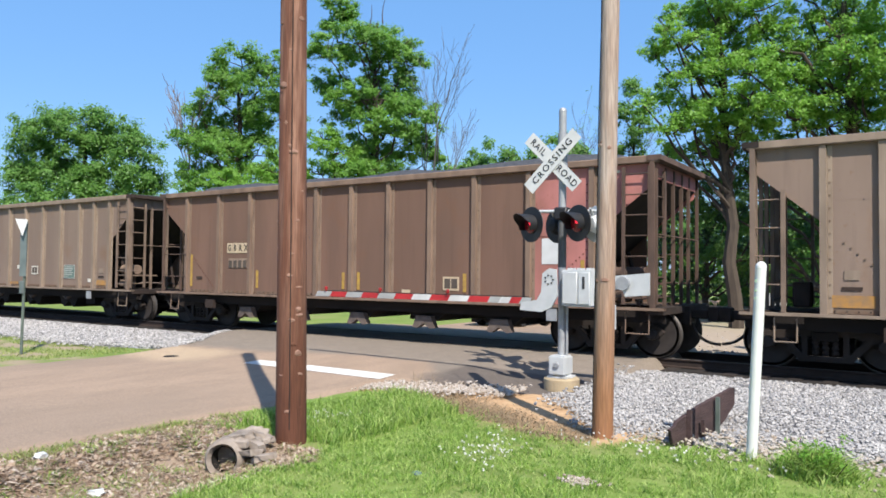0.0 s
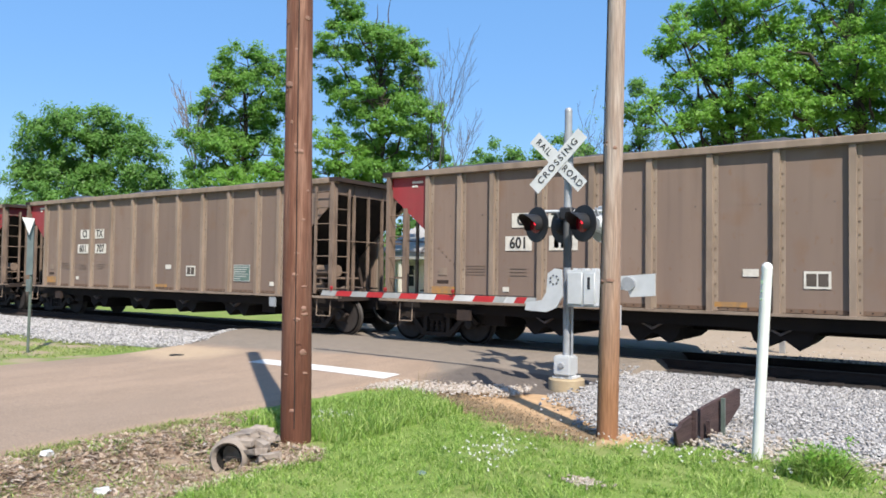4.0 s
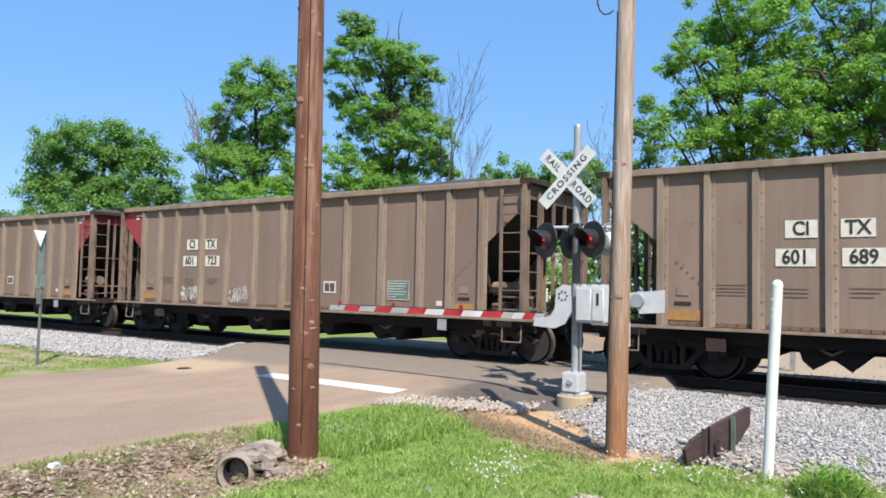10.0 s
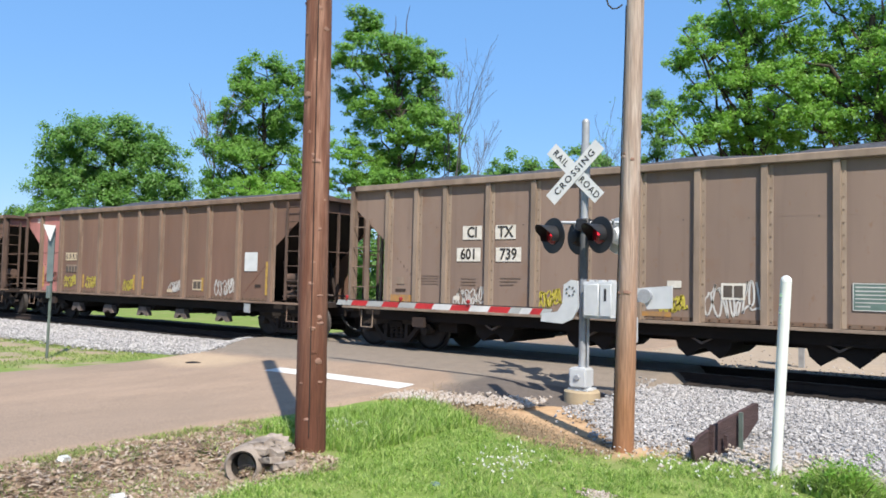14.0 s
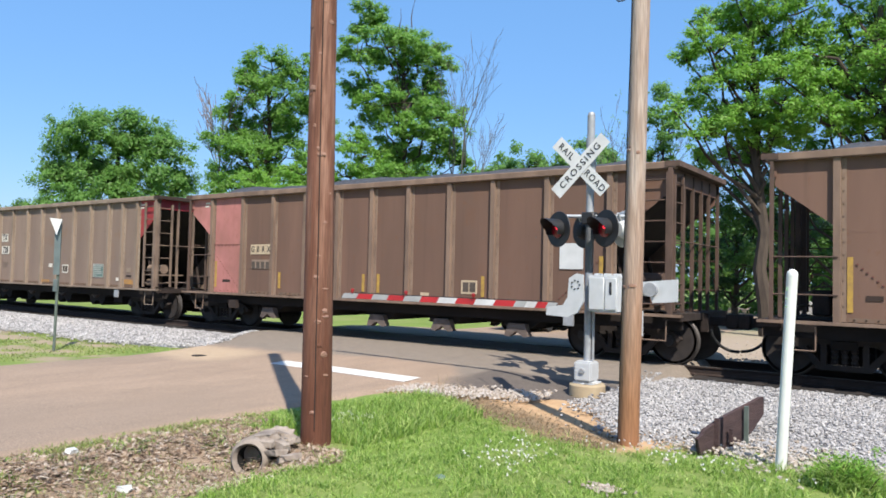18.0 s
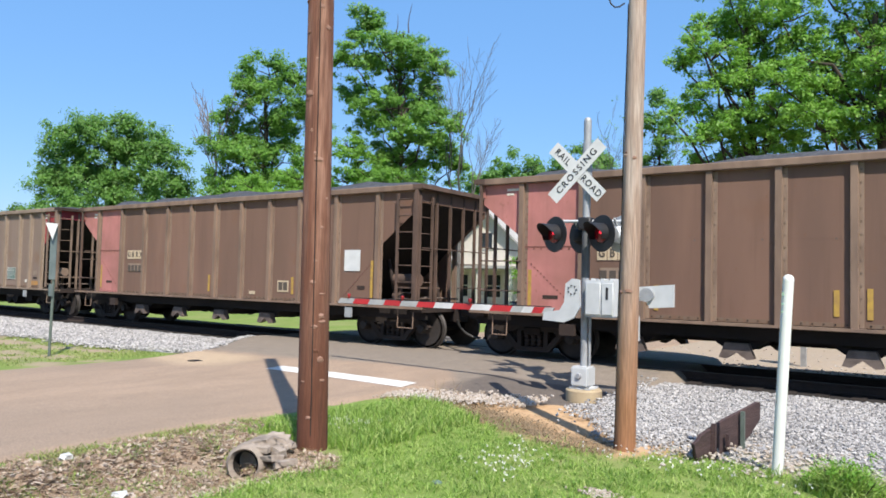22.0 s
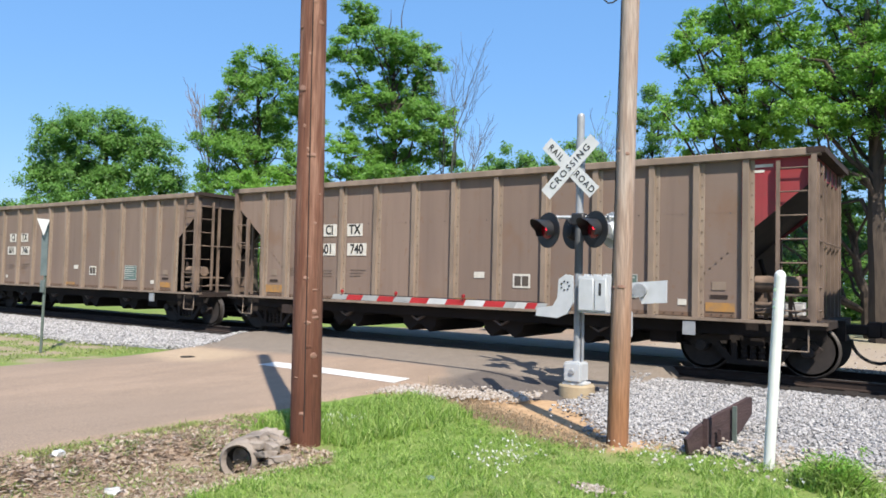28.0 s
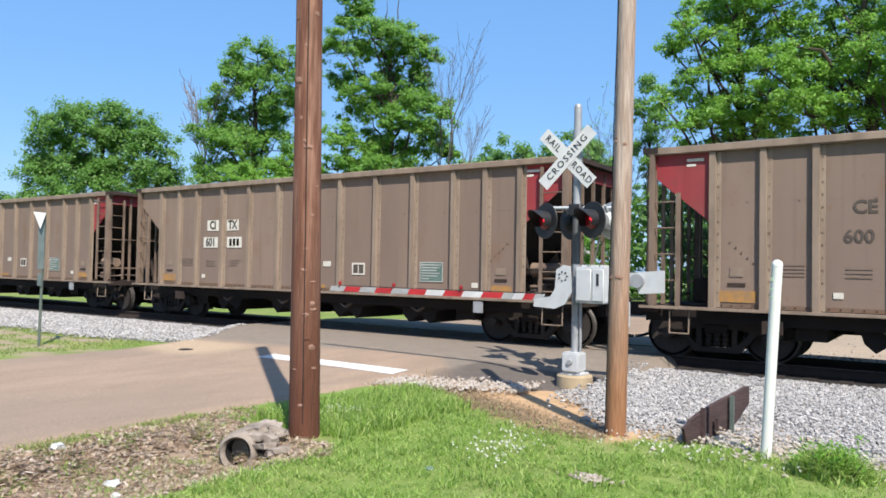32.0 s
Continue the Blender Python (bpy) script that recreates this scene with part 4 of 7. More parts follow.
            tube(bm, (6.2, y, 1.0), (5.9, y, 2.1), 0.05, 0.05, 6)
            part("strut", fix(bm), M_OXIDE, car)
        bm = bmesh.new()
        tube(bm, (7.28, -HALF + 0.2, 2.35), (7.28, HALF - 0.2, 2.35), 0.014, 0.014, 6)
        part("grab_rail", fix(bm), frame_m, car)
        coupler(car, s)
        bogie(car, s * 6.18)
        for e in (-0.89, 0.89):
            wheelset(car, s * 6.18 + e, M_STEEL)
    # brake gear on the left end platform
    bm = bmesh.new()
    lathe(bm, [(0.20, 0.0), (0.23, 0.02), (0.20, 0.04)], (-7.3, 0.35, 2.05), "x", 18)
    for k in range(4):
        a = k * math.pi / 4
        tube(bm, (-7.28, 0.35 - 0.2 * math.cos(a), 2.05 - 0.2 * math.sin(a)), (-7.28, 0.35 + 0.2 * math.cos(a), 2.05 + 0.2 * math.sin(a)), 0.012, 0.012, 6)
    part("hand_brake_wheel", bm, M_OXIDE, car, "rusty hand brake wheel")
    bm = bmesh.new()
    tube(bm, (6.22, -1.0, 1.6), (6.95, -1.0, 1.6), 0.15, 0.15, 14)
    part("air_reservoir", bm, frame_m, car)
    bm = bmesh.new()
    tube(bm, (-6.2, -0.75, 1.3), (-5.75, -0.75, 1.3), 0.15, 0.15, 14)
    part("brake_cylinder", bm, M_OXIDE, car)
    part("brake_valve", bevelled(boxes((-6.75, -6.45, -0.6, -0.25, 1.05, 1.5)), 0.03), M_OXIDE, car)
    part("relay_valve", bevelled(boxes((6.2, 6.62, -1.15, -0.85, 1.06, 1.28)), 0.03), frame_m, car)
    for x in (6.36, 6.76):
        part("reservoir_bracket", boxes((x, x + 0.06, -1.04, -0.96, 0.985, 1.46)), frame_m, car)
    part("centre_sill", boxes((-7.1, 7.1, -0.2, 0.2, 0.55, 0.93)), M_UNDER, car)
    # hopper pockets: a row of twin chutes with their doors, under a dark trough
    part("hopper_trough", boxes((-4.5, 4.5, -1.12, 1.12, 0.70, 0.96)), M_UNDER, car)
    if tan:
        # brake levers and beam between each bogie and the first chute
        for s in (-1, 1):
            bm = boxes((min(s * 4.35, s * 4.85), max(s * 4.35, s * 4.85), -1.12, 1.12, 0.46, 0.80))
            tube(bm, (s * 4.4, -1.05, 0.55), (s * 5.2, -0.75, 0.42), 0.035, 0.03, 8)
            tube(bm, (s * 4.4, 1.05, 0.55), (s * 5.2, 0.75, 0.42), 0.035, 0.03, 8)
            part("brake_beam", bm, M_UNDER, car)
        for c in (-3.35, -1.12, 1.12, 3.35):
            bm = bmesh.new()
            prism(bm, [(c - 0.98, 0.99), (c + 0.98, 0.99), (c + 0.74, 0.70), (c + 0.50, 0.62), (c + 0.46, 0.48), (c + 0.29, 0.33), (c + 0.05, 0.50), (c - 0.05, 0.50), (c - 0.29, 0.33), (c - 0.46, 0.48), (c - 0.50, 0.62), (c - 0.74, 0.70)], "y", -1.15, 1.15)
            ch = part("chute", bm, M_UNDER, car, "grimy discharge chute, shade painted into its near-black")
            bm = bmesh.new()
            prism(bm, [(c - 0.22, 0.70), (c - 0.16, 0.70), (c, 0.62), (c + 0.16, 0.70), (c + 0.22, 0.70), (c, 0.575)], "y", -1.26, -1.15)
            part("door_beam", bm, M_LATCH, ch)
            bm = bmesh.new()
            prism(bm, [(c - 0.22, 0.70), (c - 0.16, 0.70), (c, 0.62), (c + 0.16, 0.70), (c + 0.22, 0.70), (c, 0.575)], "y", 1.15, 1.26)
            part("door_beam", bm, M_LATCH, ch)
    else:
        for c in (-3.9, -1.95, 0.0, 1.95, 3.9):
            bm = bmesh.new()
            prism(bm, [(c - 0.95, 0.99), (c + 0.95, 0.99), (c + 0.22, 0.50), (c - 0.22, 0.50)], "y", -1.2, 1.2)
            ch = part("chute", bm, M_UNDER, car, "grimy discharge chute, shade painted into its near-black")
            for s in (-1, 1):
                bm = bmesh.new()
                prism(bm, [(c - 0.20, 0.62), (c + 0.20, 0.62), (c + 0.30, 0.36), (c + 0.18, 0.34), (c, 0.46), (c - 0.18, 0.34), (c - 0.30, 0.36)], "y", min(s * 1.2, s * 1.36), max(s * 1.2, s * 1.36))
                part("door_latch", bm, M_LATCH, ch)
    tagged(car, "dusty tan steel coal hopper rolling on the rails" if tan else "dusty brown steel coal hopper rolling on the rails", "freight car", "cars of the coal train")
    return car, top, ribs


def gussets(car, top, left, right):
    """Corner gusset sheets of the near and far sides; left and right are the materials as the near side shows them."""
    for side in (0, 1):
        for s, m in ((-1, left), (1, right)):
            if side:
                s = -s
            bm = bmesh.new()
            prism(bm, [(s * 6.07, top - 0.03), (s * 7.2, top - 0.03), (s * 7.2, top - 0.55), (s * 6.07, 2.40)], "y", -HALF + 0.128, -HALF + 0.143)
            if side:
                turned(bm)
            else:
                part("end_plate", boxes((min(s * 7.165, s * 7.215), max(s * 7.165, s * 7.215), -HALF + 0.1, HALF - 0.1, top - 0.40, top - 0.10)), m, car)
            g = part("gusset", bm, m, car, "red gusset sheet" if m is M_RED else "faded pink gusset sheet" if m is M_PINK else "")
            if m in (M_RED, M_PINK) and not side:
                x = 6.28 if s > 0 else -6.62
                part("stencil_line", boxes((x, x + 0.30, -HALF + 0.12, -HALF + 0.126, top - 0.28, top - 0.23)), M_WHITE, g)
                part("stencil_line", boxes((x, x + 0.16, -HALF + 0.12, -HALF + 0.126, top - 0.37, top - 0.325)), M_WHITE, g)


load_cache = {}
shared = {}


def load(car, top, rise, seed):
    """Heaped coal, with a flat crown and rough flanks."""
    key = (round(top, 2), round(rise, 2), seed)
    if key not in load_cache:
        nx, ny = 80, 12
        verts, faces = [], []
        for j in range(ny + 1):
            for i in range(nx + 1):
                u, v = i / nx * 2 - 1, j / ny * 2 - 1
                h = rise * smooth(1.0, 0.86, abs(u)) * smooth(1.02, 0.35, abs(v)) * (0.85 + 0.25 * noise.noise((u * 5, v, seed)))
                h += 0.035 * noise.noise((u * 40, v * 8, seed + 3)) + 0.02 * noise.noise((u * 90, v * 20, seed))
                verts.append((u * 7.1, v * 1.44, top - 0.10 + h))
        for j in range(ny):
            for i in range(nx):
                a = j * (nx + 1) + i
                faces.append((a, a + 1, a + nx + 2, a + nx + 1))
        me = bpy.data.meshes.new("coal_load")
        me.from_pydata(verts, [], faces)
        me.materials.append(M_COAL)
        load_cache[key] = me
    part("coal_load", load_cache[key], None, car, "heaped black coal load")


def plate(name, car, r, z, w, h, material, label="", y=-HALF + 0.122):
    x = r - 8.1
    return part(name, boxes((x - w / 2, x + w / 2, y - 0.006, y, z - h / 2, z + h / 2)), material, car, label)


def word(car, text, r, z, size, material, y=-HALF + 0.112, name="lettering"):
    ob = part(name, lettering(text, size, material), None, car)
    ob.location = (r - 8.1, y, z)
    return ob


def bars(car, r, z, n, w, h, material):
    for i in range(n):
        plate("stencil_mark", car, r + i * w * 1.5, z, w, h, material)


def framed_mark(car, r, z, w, h, m=M_WHITE):
    pl = plate("consolidated_stencil", car, r, z, w, h, m, "framed pale stencil panel")
    x = r - 8.1
    y = -HALF + 0.114
    part("dark_field", boxes((x - w * 0.40, x - w * 0.03, y - 0.002, y + 0.001, z - h * 0.36, z + h * 0.36)), M_DARKLET, pl)
    part("dark_field", boxes((x + w * 0.03, x + w * 0.40, y - 0.002, y + 0.001, z - h * 0.36, z + h * 0.36)), M_DARKLET, pl)


def scrawl(car, r, z, w, h, material, seed):
    """A looping spray-paint tag that cannot be read."""
    rng = random.Random(seed)
    bm = bmesh.new()
    n = 110
    pts = []
    for i in range(n):
        f = i / (n - 1)
        pts.append((r - 8.1 + (f - 0.5) * w + 0.075 * w * math.sin(f * 52 + seed), z + h * (0.40 * math.sin(f * 43 + seed) + 0.16 * math.sin(f * 91 + 2 * seed))))
    y = -HALF + 0.121
    for (a, b), (c, d) in zip(pts, pts[1:]):
        dx, dz = c - a, d - b
        ln = math.hypot(dx, dz) or 1
        ox, oz = -dz / ln * 0.017, dx / ln * 0.017
        bm.faces.new([bm.verts.new(p) for p in ((a - ox, y, b - oz), (c - ox, y, d - oz), (c + ox, y, d + oz), (a + ox, y, b + oz))])
    part("spray_tag", bm, material, car, "scrawled spray-paint tag")


def dress_tan(car, number, marks="CI TX", black=True, seed=0):
    """Reporting marks, plates and patches of a tan car's near side."""
    a, b = marks.split()
    if number and black:
        for text, r, w, z in ((a, 4.33, 0.50, 2.70), (b, 5.17, 0.50, 2.70), (number[:3], 4.24, 0.62, 2.22), (number[4:], 5.25, 0.62, 2.22)):
            plate("mark_panel", car, r, z, w, 0.30, M_WHITE, "white panel with black reporting marks")
            if "?" not in text:
                word(car, text, r, z, 0.33, M_BLACK).scale = (0.85, 1, 1)
            else:
                bars(car, r - 0.15, z, 3, 0.10, 0.20, M_BLACK)
    elif number:
        for text, r, z in ((a, 4.33, 2.70), (b, 5.17, 2.70), (number[:3], 4.24, 2.22), (number[4:], 5.25, 2.22)):
            word(car, text, r, z, 0.30, M_DARKLET, y=-HALF + 0.125)
    plate("orange_patch", car, 2.38, 1.19, 0.62, 0.20, M_ORANGE, "worn orange patch")
    plate("slotted_bracket", car, 2.36, 1.40, 0.30, 0.06, M_OXIDE)
    plate("tag_plate", car, 2.36, 1.62, 0.22, 0.16, M_TANRIB)
    plate("white_tag", car, 3.95, 1.26, 0.15, 0.10, M_WHITE)
    plate("white_tag", car, 8.78, 1.66, 0.26, 0.13, M_WHITE)
    framed_mark(car, 9.82, 1.55, 0.41, 0.29)
    pl = plate("green_notice", car, 11.99, 1.51, 0.64, 0.45, M_GREEN, "dull green notice plate with white lines")
    part("text_bar", boxes(*[(3.61, 4.16 - (0.0, 0.05, 0.12, 0.03, 0.09, 0.34)[i], -HALF + 0.112, -HALF + 0.1155, 1.66 - i * 0.062, 1.678 - i * 0.062) for i in range(6)]), M_TAGW, pl)
    part("border", boxes((3.572, 4.208, -HALF + 0.112, -HALF + 0.1155, 1.718, 1.732), (3.572, 4.208, -HALF + 0.112, -HALF + 0.1155, 1.288, 1.302), (3.572, 3.586, -HALF + 0.112, -HALF + 0.1155, 1.302, 1.718), (4.194, 4.208, -HALF + 0.112, -HALF + 0.1155, 1.302, 1.718)), M_TAGW, pl)
    plate("white_tag", car, 13.15, 1.24, 0.16, 0.11, M_WHITE)
    plate("orange_patch", car, 13.82, 1.17, 0.5, 0.16, M_ORANGE, "worn orange patch")
    plate("tag_plate", car, 13.80, 1.55, 0.24, 0.15, M_TANRIB)
    plate("slotted_bracket", car, 13.80, 1.36, 0.30, 0.06, M_OXIDE)
    plate("orange_smear", car, 8.45, 1.10, 0.55, 0.09, M_ORANGE)
    # faint capacity lines, too worn to read
    if "worn" not in shared:
        y = -HALF + 0.119
        bm = bmesh.new()
        for i in range(3):
            box(bm, -3.05, -2.55 - 0.08 * i, y, y + 0.004, 1.71 - i * 0.07, 1.728 - i * 0.07)
            box(bm, -4.05, -3.66, y, y + 0.004, 1.69 - i * 0.07, 1.708 - i * 0.07)
        for i in range(4):
            box(bm, -5.15, -4.65, y, y + 0.004, 1.74 - i * 0.06, 1.752 - i * 0.06)
        shared["worn"] = bake(bm, M_FAINT, "worn_lettering")
        bm = bmesh.new()
        for i in range(5):
            box(bm, -5.865 + i * 0.1, -5.838 + i * 0.1, y - 0.006, y + 0.004, 2.135 - i * 0.09, 2.16 - i * 0.09)
            box(bm, 5.838 - i * 0.1, 5.865 - i * 0.1, y - 0.006, y + 0.004, 2.135 - i * 0.09, 2.16 - i * 0.09)
        shared["bolts"] = bake(bm, M_BOLT, "bolt_row")
    part("worn_lettering", shared["worn"], None, car, "worn lettering too faint to read")
    tagged(part("bolt_row", shared["bolts"], None, car), kind="stuff")


def dress_brown(car, text, pink_left, pink_right, square, seed, chalked=False, number="", r0=3.95, frame_r=10.85):
    for i, ch in enumerate(text):
        plate("mark_panel", car, r0 - 0.30 + i * 0.215, 2.21, 0.20, 0.27, M_CREAM, "cream panel with black reporting marks")
        if ch != " ":
            word(car, ch, r0 - 0.30 + i * 0.215, 2.21, 0.235, M_DARKLET).scale = (0.82, 1, 1)
    plate("number_panel", car, r0 + 0.02, 1.80, 0.72, 0.26, M_PALEPANEL, "worn pale panel")
    if number:
        word(car, number, r0 + 0.02, 1.80, 0.26, M_DARKLET)
    else:
        for i in range(4):
            plate("worn_number", car, r0 - 0.26 + i * 0.19, 1.78, 0.13, 0.19, M_DARKLET, y=-HALF + 0.114)
    yel = random.Random(seed)
    for r in (4.74, 7.74, 8.22, 11.2):
        if yel.random() < 0.85:
            plate("yellow_stripe", car, r, 1.38, 0.085, yel.uniform(0.36, 0.5), M_YEL)
    if chalked:
        scrawl(car, 9.6, 1.5, 0.55, 0.4, M_TAGW, seed)
        scrawl(car, 11.95, 1.55, 0.7, 0.5, M_TAGW, seed + 1)
    else:
        framed_mark(car, frame_r, 1.36, 0.42, 0.3, M_CREAM)
    plate("white_tag", car, 9.63, 1.16, 0.24, 0.09, M_CREAM)
    # a slanting row of bolts and a tall yellow stripe in each plain end panel
    if "brown_bolts" not in shared:
        y = -HALF + 0.113
        shared["brown_bolts"] = [bake(boxes(*[(q - 8.1, q - 8.073, y, y + 0.012, 1.92 - i * 0.067, 1.945 - i * 0.067) for i in range(12) for q in [e + d * i * 0.073]]), M_SEAM, "bolt_row") for e, d in ((2.14, 1), (13.84, -1))]
    for a, b, me, m in ((1.86, 3.22, shared["brown_bolts"][0], pink_left), (12.75, 14.12, shared["brown_bolts"][1], pink_right)):
        if not m:
            tagged(part("bolt_row", me, None, car), kind="stuff")
            plate("slotted_bracket", car, 2.40 if a < 5 else 13.6, 1.39, 0.24, 0.08, M_OXIDE)
            if text != "AX":
                plate("yellow_stripe", car, a + 0.19 if a < 5 else b - 0.18, 1.6, 0.085, 0.9, M_YEL)
    for a, b, m in ((1.86, 3.22, pink_left), (12.75, 14.12, pink_right)):
        if m:
            part("repaired_sheet", boxes((a - 8.1 + 0.07, b - 8.1 - 0.07, -HALF + 0.121, -HALF + 0.128, 0.99, 3.68)), m, car, "faded pink replacement sheet")
            part("sheet_seam", boxes((a - 8.1 + 0.07, b - 8.1 - 0.07, -HALF + 0.116, -HALF + 0.121, 2.335, 2.36)), M_SEAM, car)
            row = boxes(*[(q - 8.1, q - 8.07, -HALF + 0.113, -HALF + 0.122, 1.98 - i * 0.066, 2.005 - i * 0.066) for i in range(14) for q in [(a + 0.22 + i * 0.075) if a < 5 else (b - 0.2 - i * 0.075)]])
            for q in np.arange(a + 0.12, b - 0.12, 0.16):
                box(row, q - 8.1, q - 8.07, -HALF + 0.109, -HALF + 0.116, 2.30, 2.325)
            for z in np.arange(1.1, 3.5, 0.16):
                e = a + 0.1 if a < 5 else b - 0.13
                box(row, e - 8.1, e - 8.07, -HALF + 0.113, -HALF + 0.122, z, z + 0.025)
            tagged(part("bolt_row", row, M_SEAM, car), kind="stuff")
            plate("slotted_bracket", car, (a + b) / 2, 1.32, 0.34, 0.07, M_OXIDE, y=-HALF + 0.12)
            plate("yellow_stripe", car, a + 0.2 if a < 5 else b - 0.2, 1.5, 0.08, 0.75, M_YEL, y=-HALF + 0.12)
    if square:
        plate("white_square", car, 13.3, 2.05, 0.52, 0.52, M_SIGN, "plain white square plate", y=-HALF + 0.118)


# kind, marks or number, near-side gusset left and right, coal rise, extras
T, R, P, B = M_TAN, M_RED, M_PINK, M_BROWN
TRAIN = {
    -1: ("tan", "601 ???", T, T, 0.15, ""),
    0: ("brown", "GBRX", B, P, 0.42, "pr sq"), 1: ("tan", "601 612", R, T, 0.30, ""), 2: ("tan", "601 608", T, R, 0.30, ""),
    3: ("tan", "601 ???", R, T, 0.36, ""), 4: ("tan", "601 707", R, T, 0.36, ""), 5: ("tan", "601 564", T, R, 0.30, ""),
    6: ("tan", "601 638", R, T, 0.36, ""), 7: ("tan", "601 540", R, T, 0.30, "g1"), 8: ("tan", "601 689", T, R, 0.30, "g1"),
    9: ("tan", "601 723", R, T, 0.36, "s1"), 10: ("tan", "601 671", T, R, 0.36, "s2 y2"), 11: ("tan", "601 609", T, R, 0.46, "y1"),
    12: ("tan", "601 739", T, R, 0.40, "s1 y2 big"), 13: ("brown", "GBRX", P, B, 0.4, "pl sq s2 y1"), 14: ("brown", "AX", B, B, 0.2, "sq red"),
    15: ("brown", "GBRX", B, P, 0.42, "pr sq"), 16: ("brown", "GBRX", P, B, 0.42, "pl sq"), 17: ("tan", "601 728", T, R, 0.30, ""),
    18: ("brown", "GBRX", B, P, 0.3, "pr sq"), 19: ("brown", "GBRX", P, B, 0.38, "pl sq chalk"), 20: ("brown", "GBRX", P, B, 0.45, "pl sq"),
    21: ("tan", "601 661", T, R, 0.30, ""), 22: ("tan", "601 752", T, R, 0.36, ""), 23: ("tan", "601 ???", T, R, 0.30, ""),
    24: ("tan", "601 ???", R, T, 0.36, ""), 25: ("tan", "601 740", T, R, 0.30, ""), 26: ("tan", "601 746", R, T, 0.30, ""),
    27: ("tan", "601 635", T, R, 0.30, "s3"), 28: ("tan", "600 485", R, T, 0.30, "dark"), 29: ("tan", "601 ???", T, R, 0.30, ""),
    30: ("tan", "601 ???", T, R, 0.30, ""), 31: ("tan", "601 ???", T, T, 0.30, ""),
}
cars = {}
# spray tags: place along the car, height, width, depth, paint
TAGS = {
    9: ((4.3, 1.30, 0.8, 0.4, M_TAGW), (6.35, 1.30, 0.8, 0.4, M_TAGW)),
    10: ((6.2, 1.30, 0.8, 0.4, M_TAGW), (8.4, 1.27, 0.6, 0.4, M_TAGY)),
    12: ((4.3, 1.30, 0.8, 0.4, M_TAGW), (6.2, 1.33, 0.6, 0.35, M_TAGY), (8.75, 1.3, 0.5, 0.3, M_TAGY), (9.8, 1.42, 0.9, 0.6, M_TAGW)),
    13: ((9.9, 1.30, 0.6, 0.35, M_TAGW), (12.2, 1.33, 0.9, 0.45, M_TAGW), (2.54, 1.45, 0.9, 0.4, M_TAGY), (5.3, 1.36, 0.75, 0.4, M_TAGY), (7.45, 1.3, 0.6, 0.35, M_TAGY)),
    14: ((7.3, 1.38, 0.66, 0.35, M_TAGY), (10.5, 1.3, 0.5, 0.3, M_TAGY)),
}


def make_train():
    made = {k: hopper(k) for k in ("tan", "brown")}
    for k, (kind, mark, left, right, rise, more) in TRAIN.items():
        base, top, ribs = made[kind]
        car = copy_thing(base, Matrix.Identity(4))
        cars[k] = car
        gussets(car, top, left, right)
        load(car, top, rise, k % 3)
        if kind == "tan":
            dress_tan(car, mark, "CE FX" if "dark" in more else "CI TX", "dark" not in more, k)
        else:
            dress_brown(car, mark, M_PINK if "pl" in more else None, M_PINK if "pr" in more else None, "sq" in more, k, "chalk" in more, "232" if k == 18 else "", 5.13 if k == 14 else 3.95, 10.96 if k == 13 else 10.85)
        if "red" in more:
            part("repaired_sheet", boxes((5.0, 5.95, -HALF + 0.121, -HALF + 0.128, 2.46, 3.66)), M_BRICKRED, car, "dull orange-red replacement sheet")
            part("end_cover", boxes((7.217, 7.222, -HALF + 0.12, HALF - 0.12, top - 0.40, top - 0.11)), M_PINK, car, "faded pink end plate")
            for r, w, h in ((6.26, 0.55, 0.09), (7.3, 0.5, 0.09), (2.55, 0.7, 0.17)):
                plate("orange_smear", car, r, 1.09 + h / 2, w, h, M_ORANGE)
        if k == 15:
            bm = bmesh.new()
            prism(bm, [(4.73, 3.66), (5.50, 3.66), (5.56, 3.5), (5.28, 3.38), (5.24, 3.2), (5.36, 3.02), (5.40, 2.9), (5.12, 2.78), (4.73, 2.74)], "y", -HALF + 0.1165, -HALF + 0.1205)
            part("bare_patch", bm, M_BROWN, car, "bare brown patch in the pink paint")
        if "g1" in more:
            scrawl(car, 6.5, 1.32, 0.7, 0.3, M_FAINT, k)
        for r, z, w, h, m in TAGS.get(k, ()):
            scrawl(car, r, z, w, h, m, k + int(r))
        if "s3" in more:
            scrawl(car, 7.6, 1.25, 0.8, 0.3, M_TAGW, k)
            scrawl(car, 11.0, 1.25, 0.9, 0.3, M_TAGW, k + 1)
        if "y1" in more:
            scrawl(car, 3.9, 1.36, 0.8, 0.4, M_TAGY, k)
        if kind == "tan":
            tagged(car, "dusty tan coal hopper with %s gussets, loaded with coal" % ("red" if R in (left, right) else "tan"))
        elif "pl" in more or "pr" in more:
            tagged(car, "dusty brown coal hopper with a faded pink end sheet")
    for base, top, ribs in made.values():
        for o in (*base.children_recursive, base):
            bpy.data.objects.remove(o)

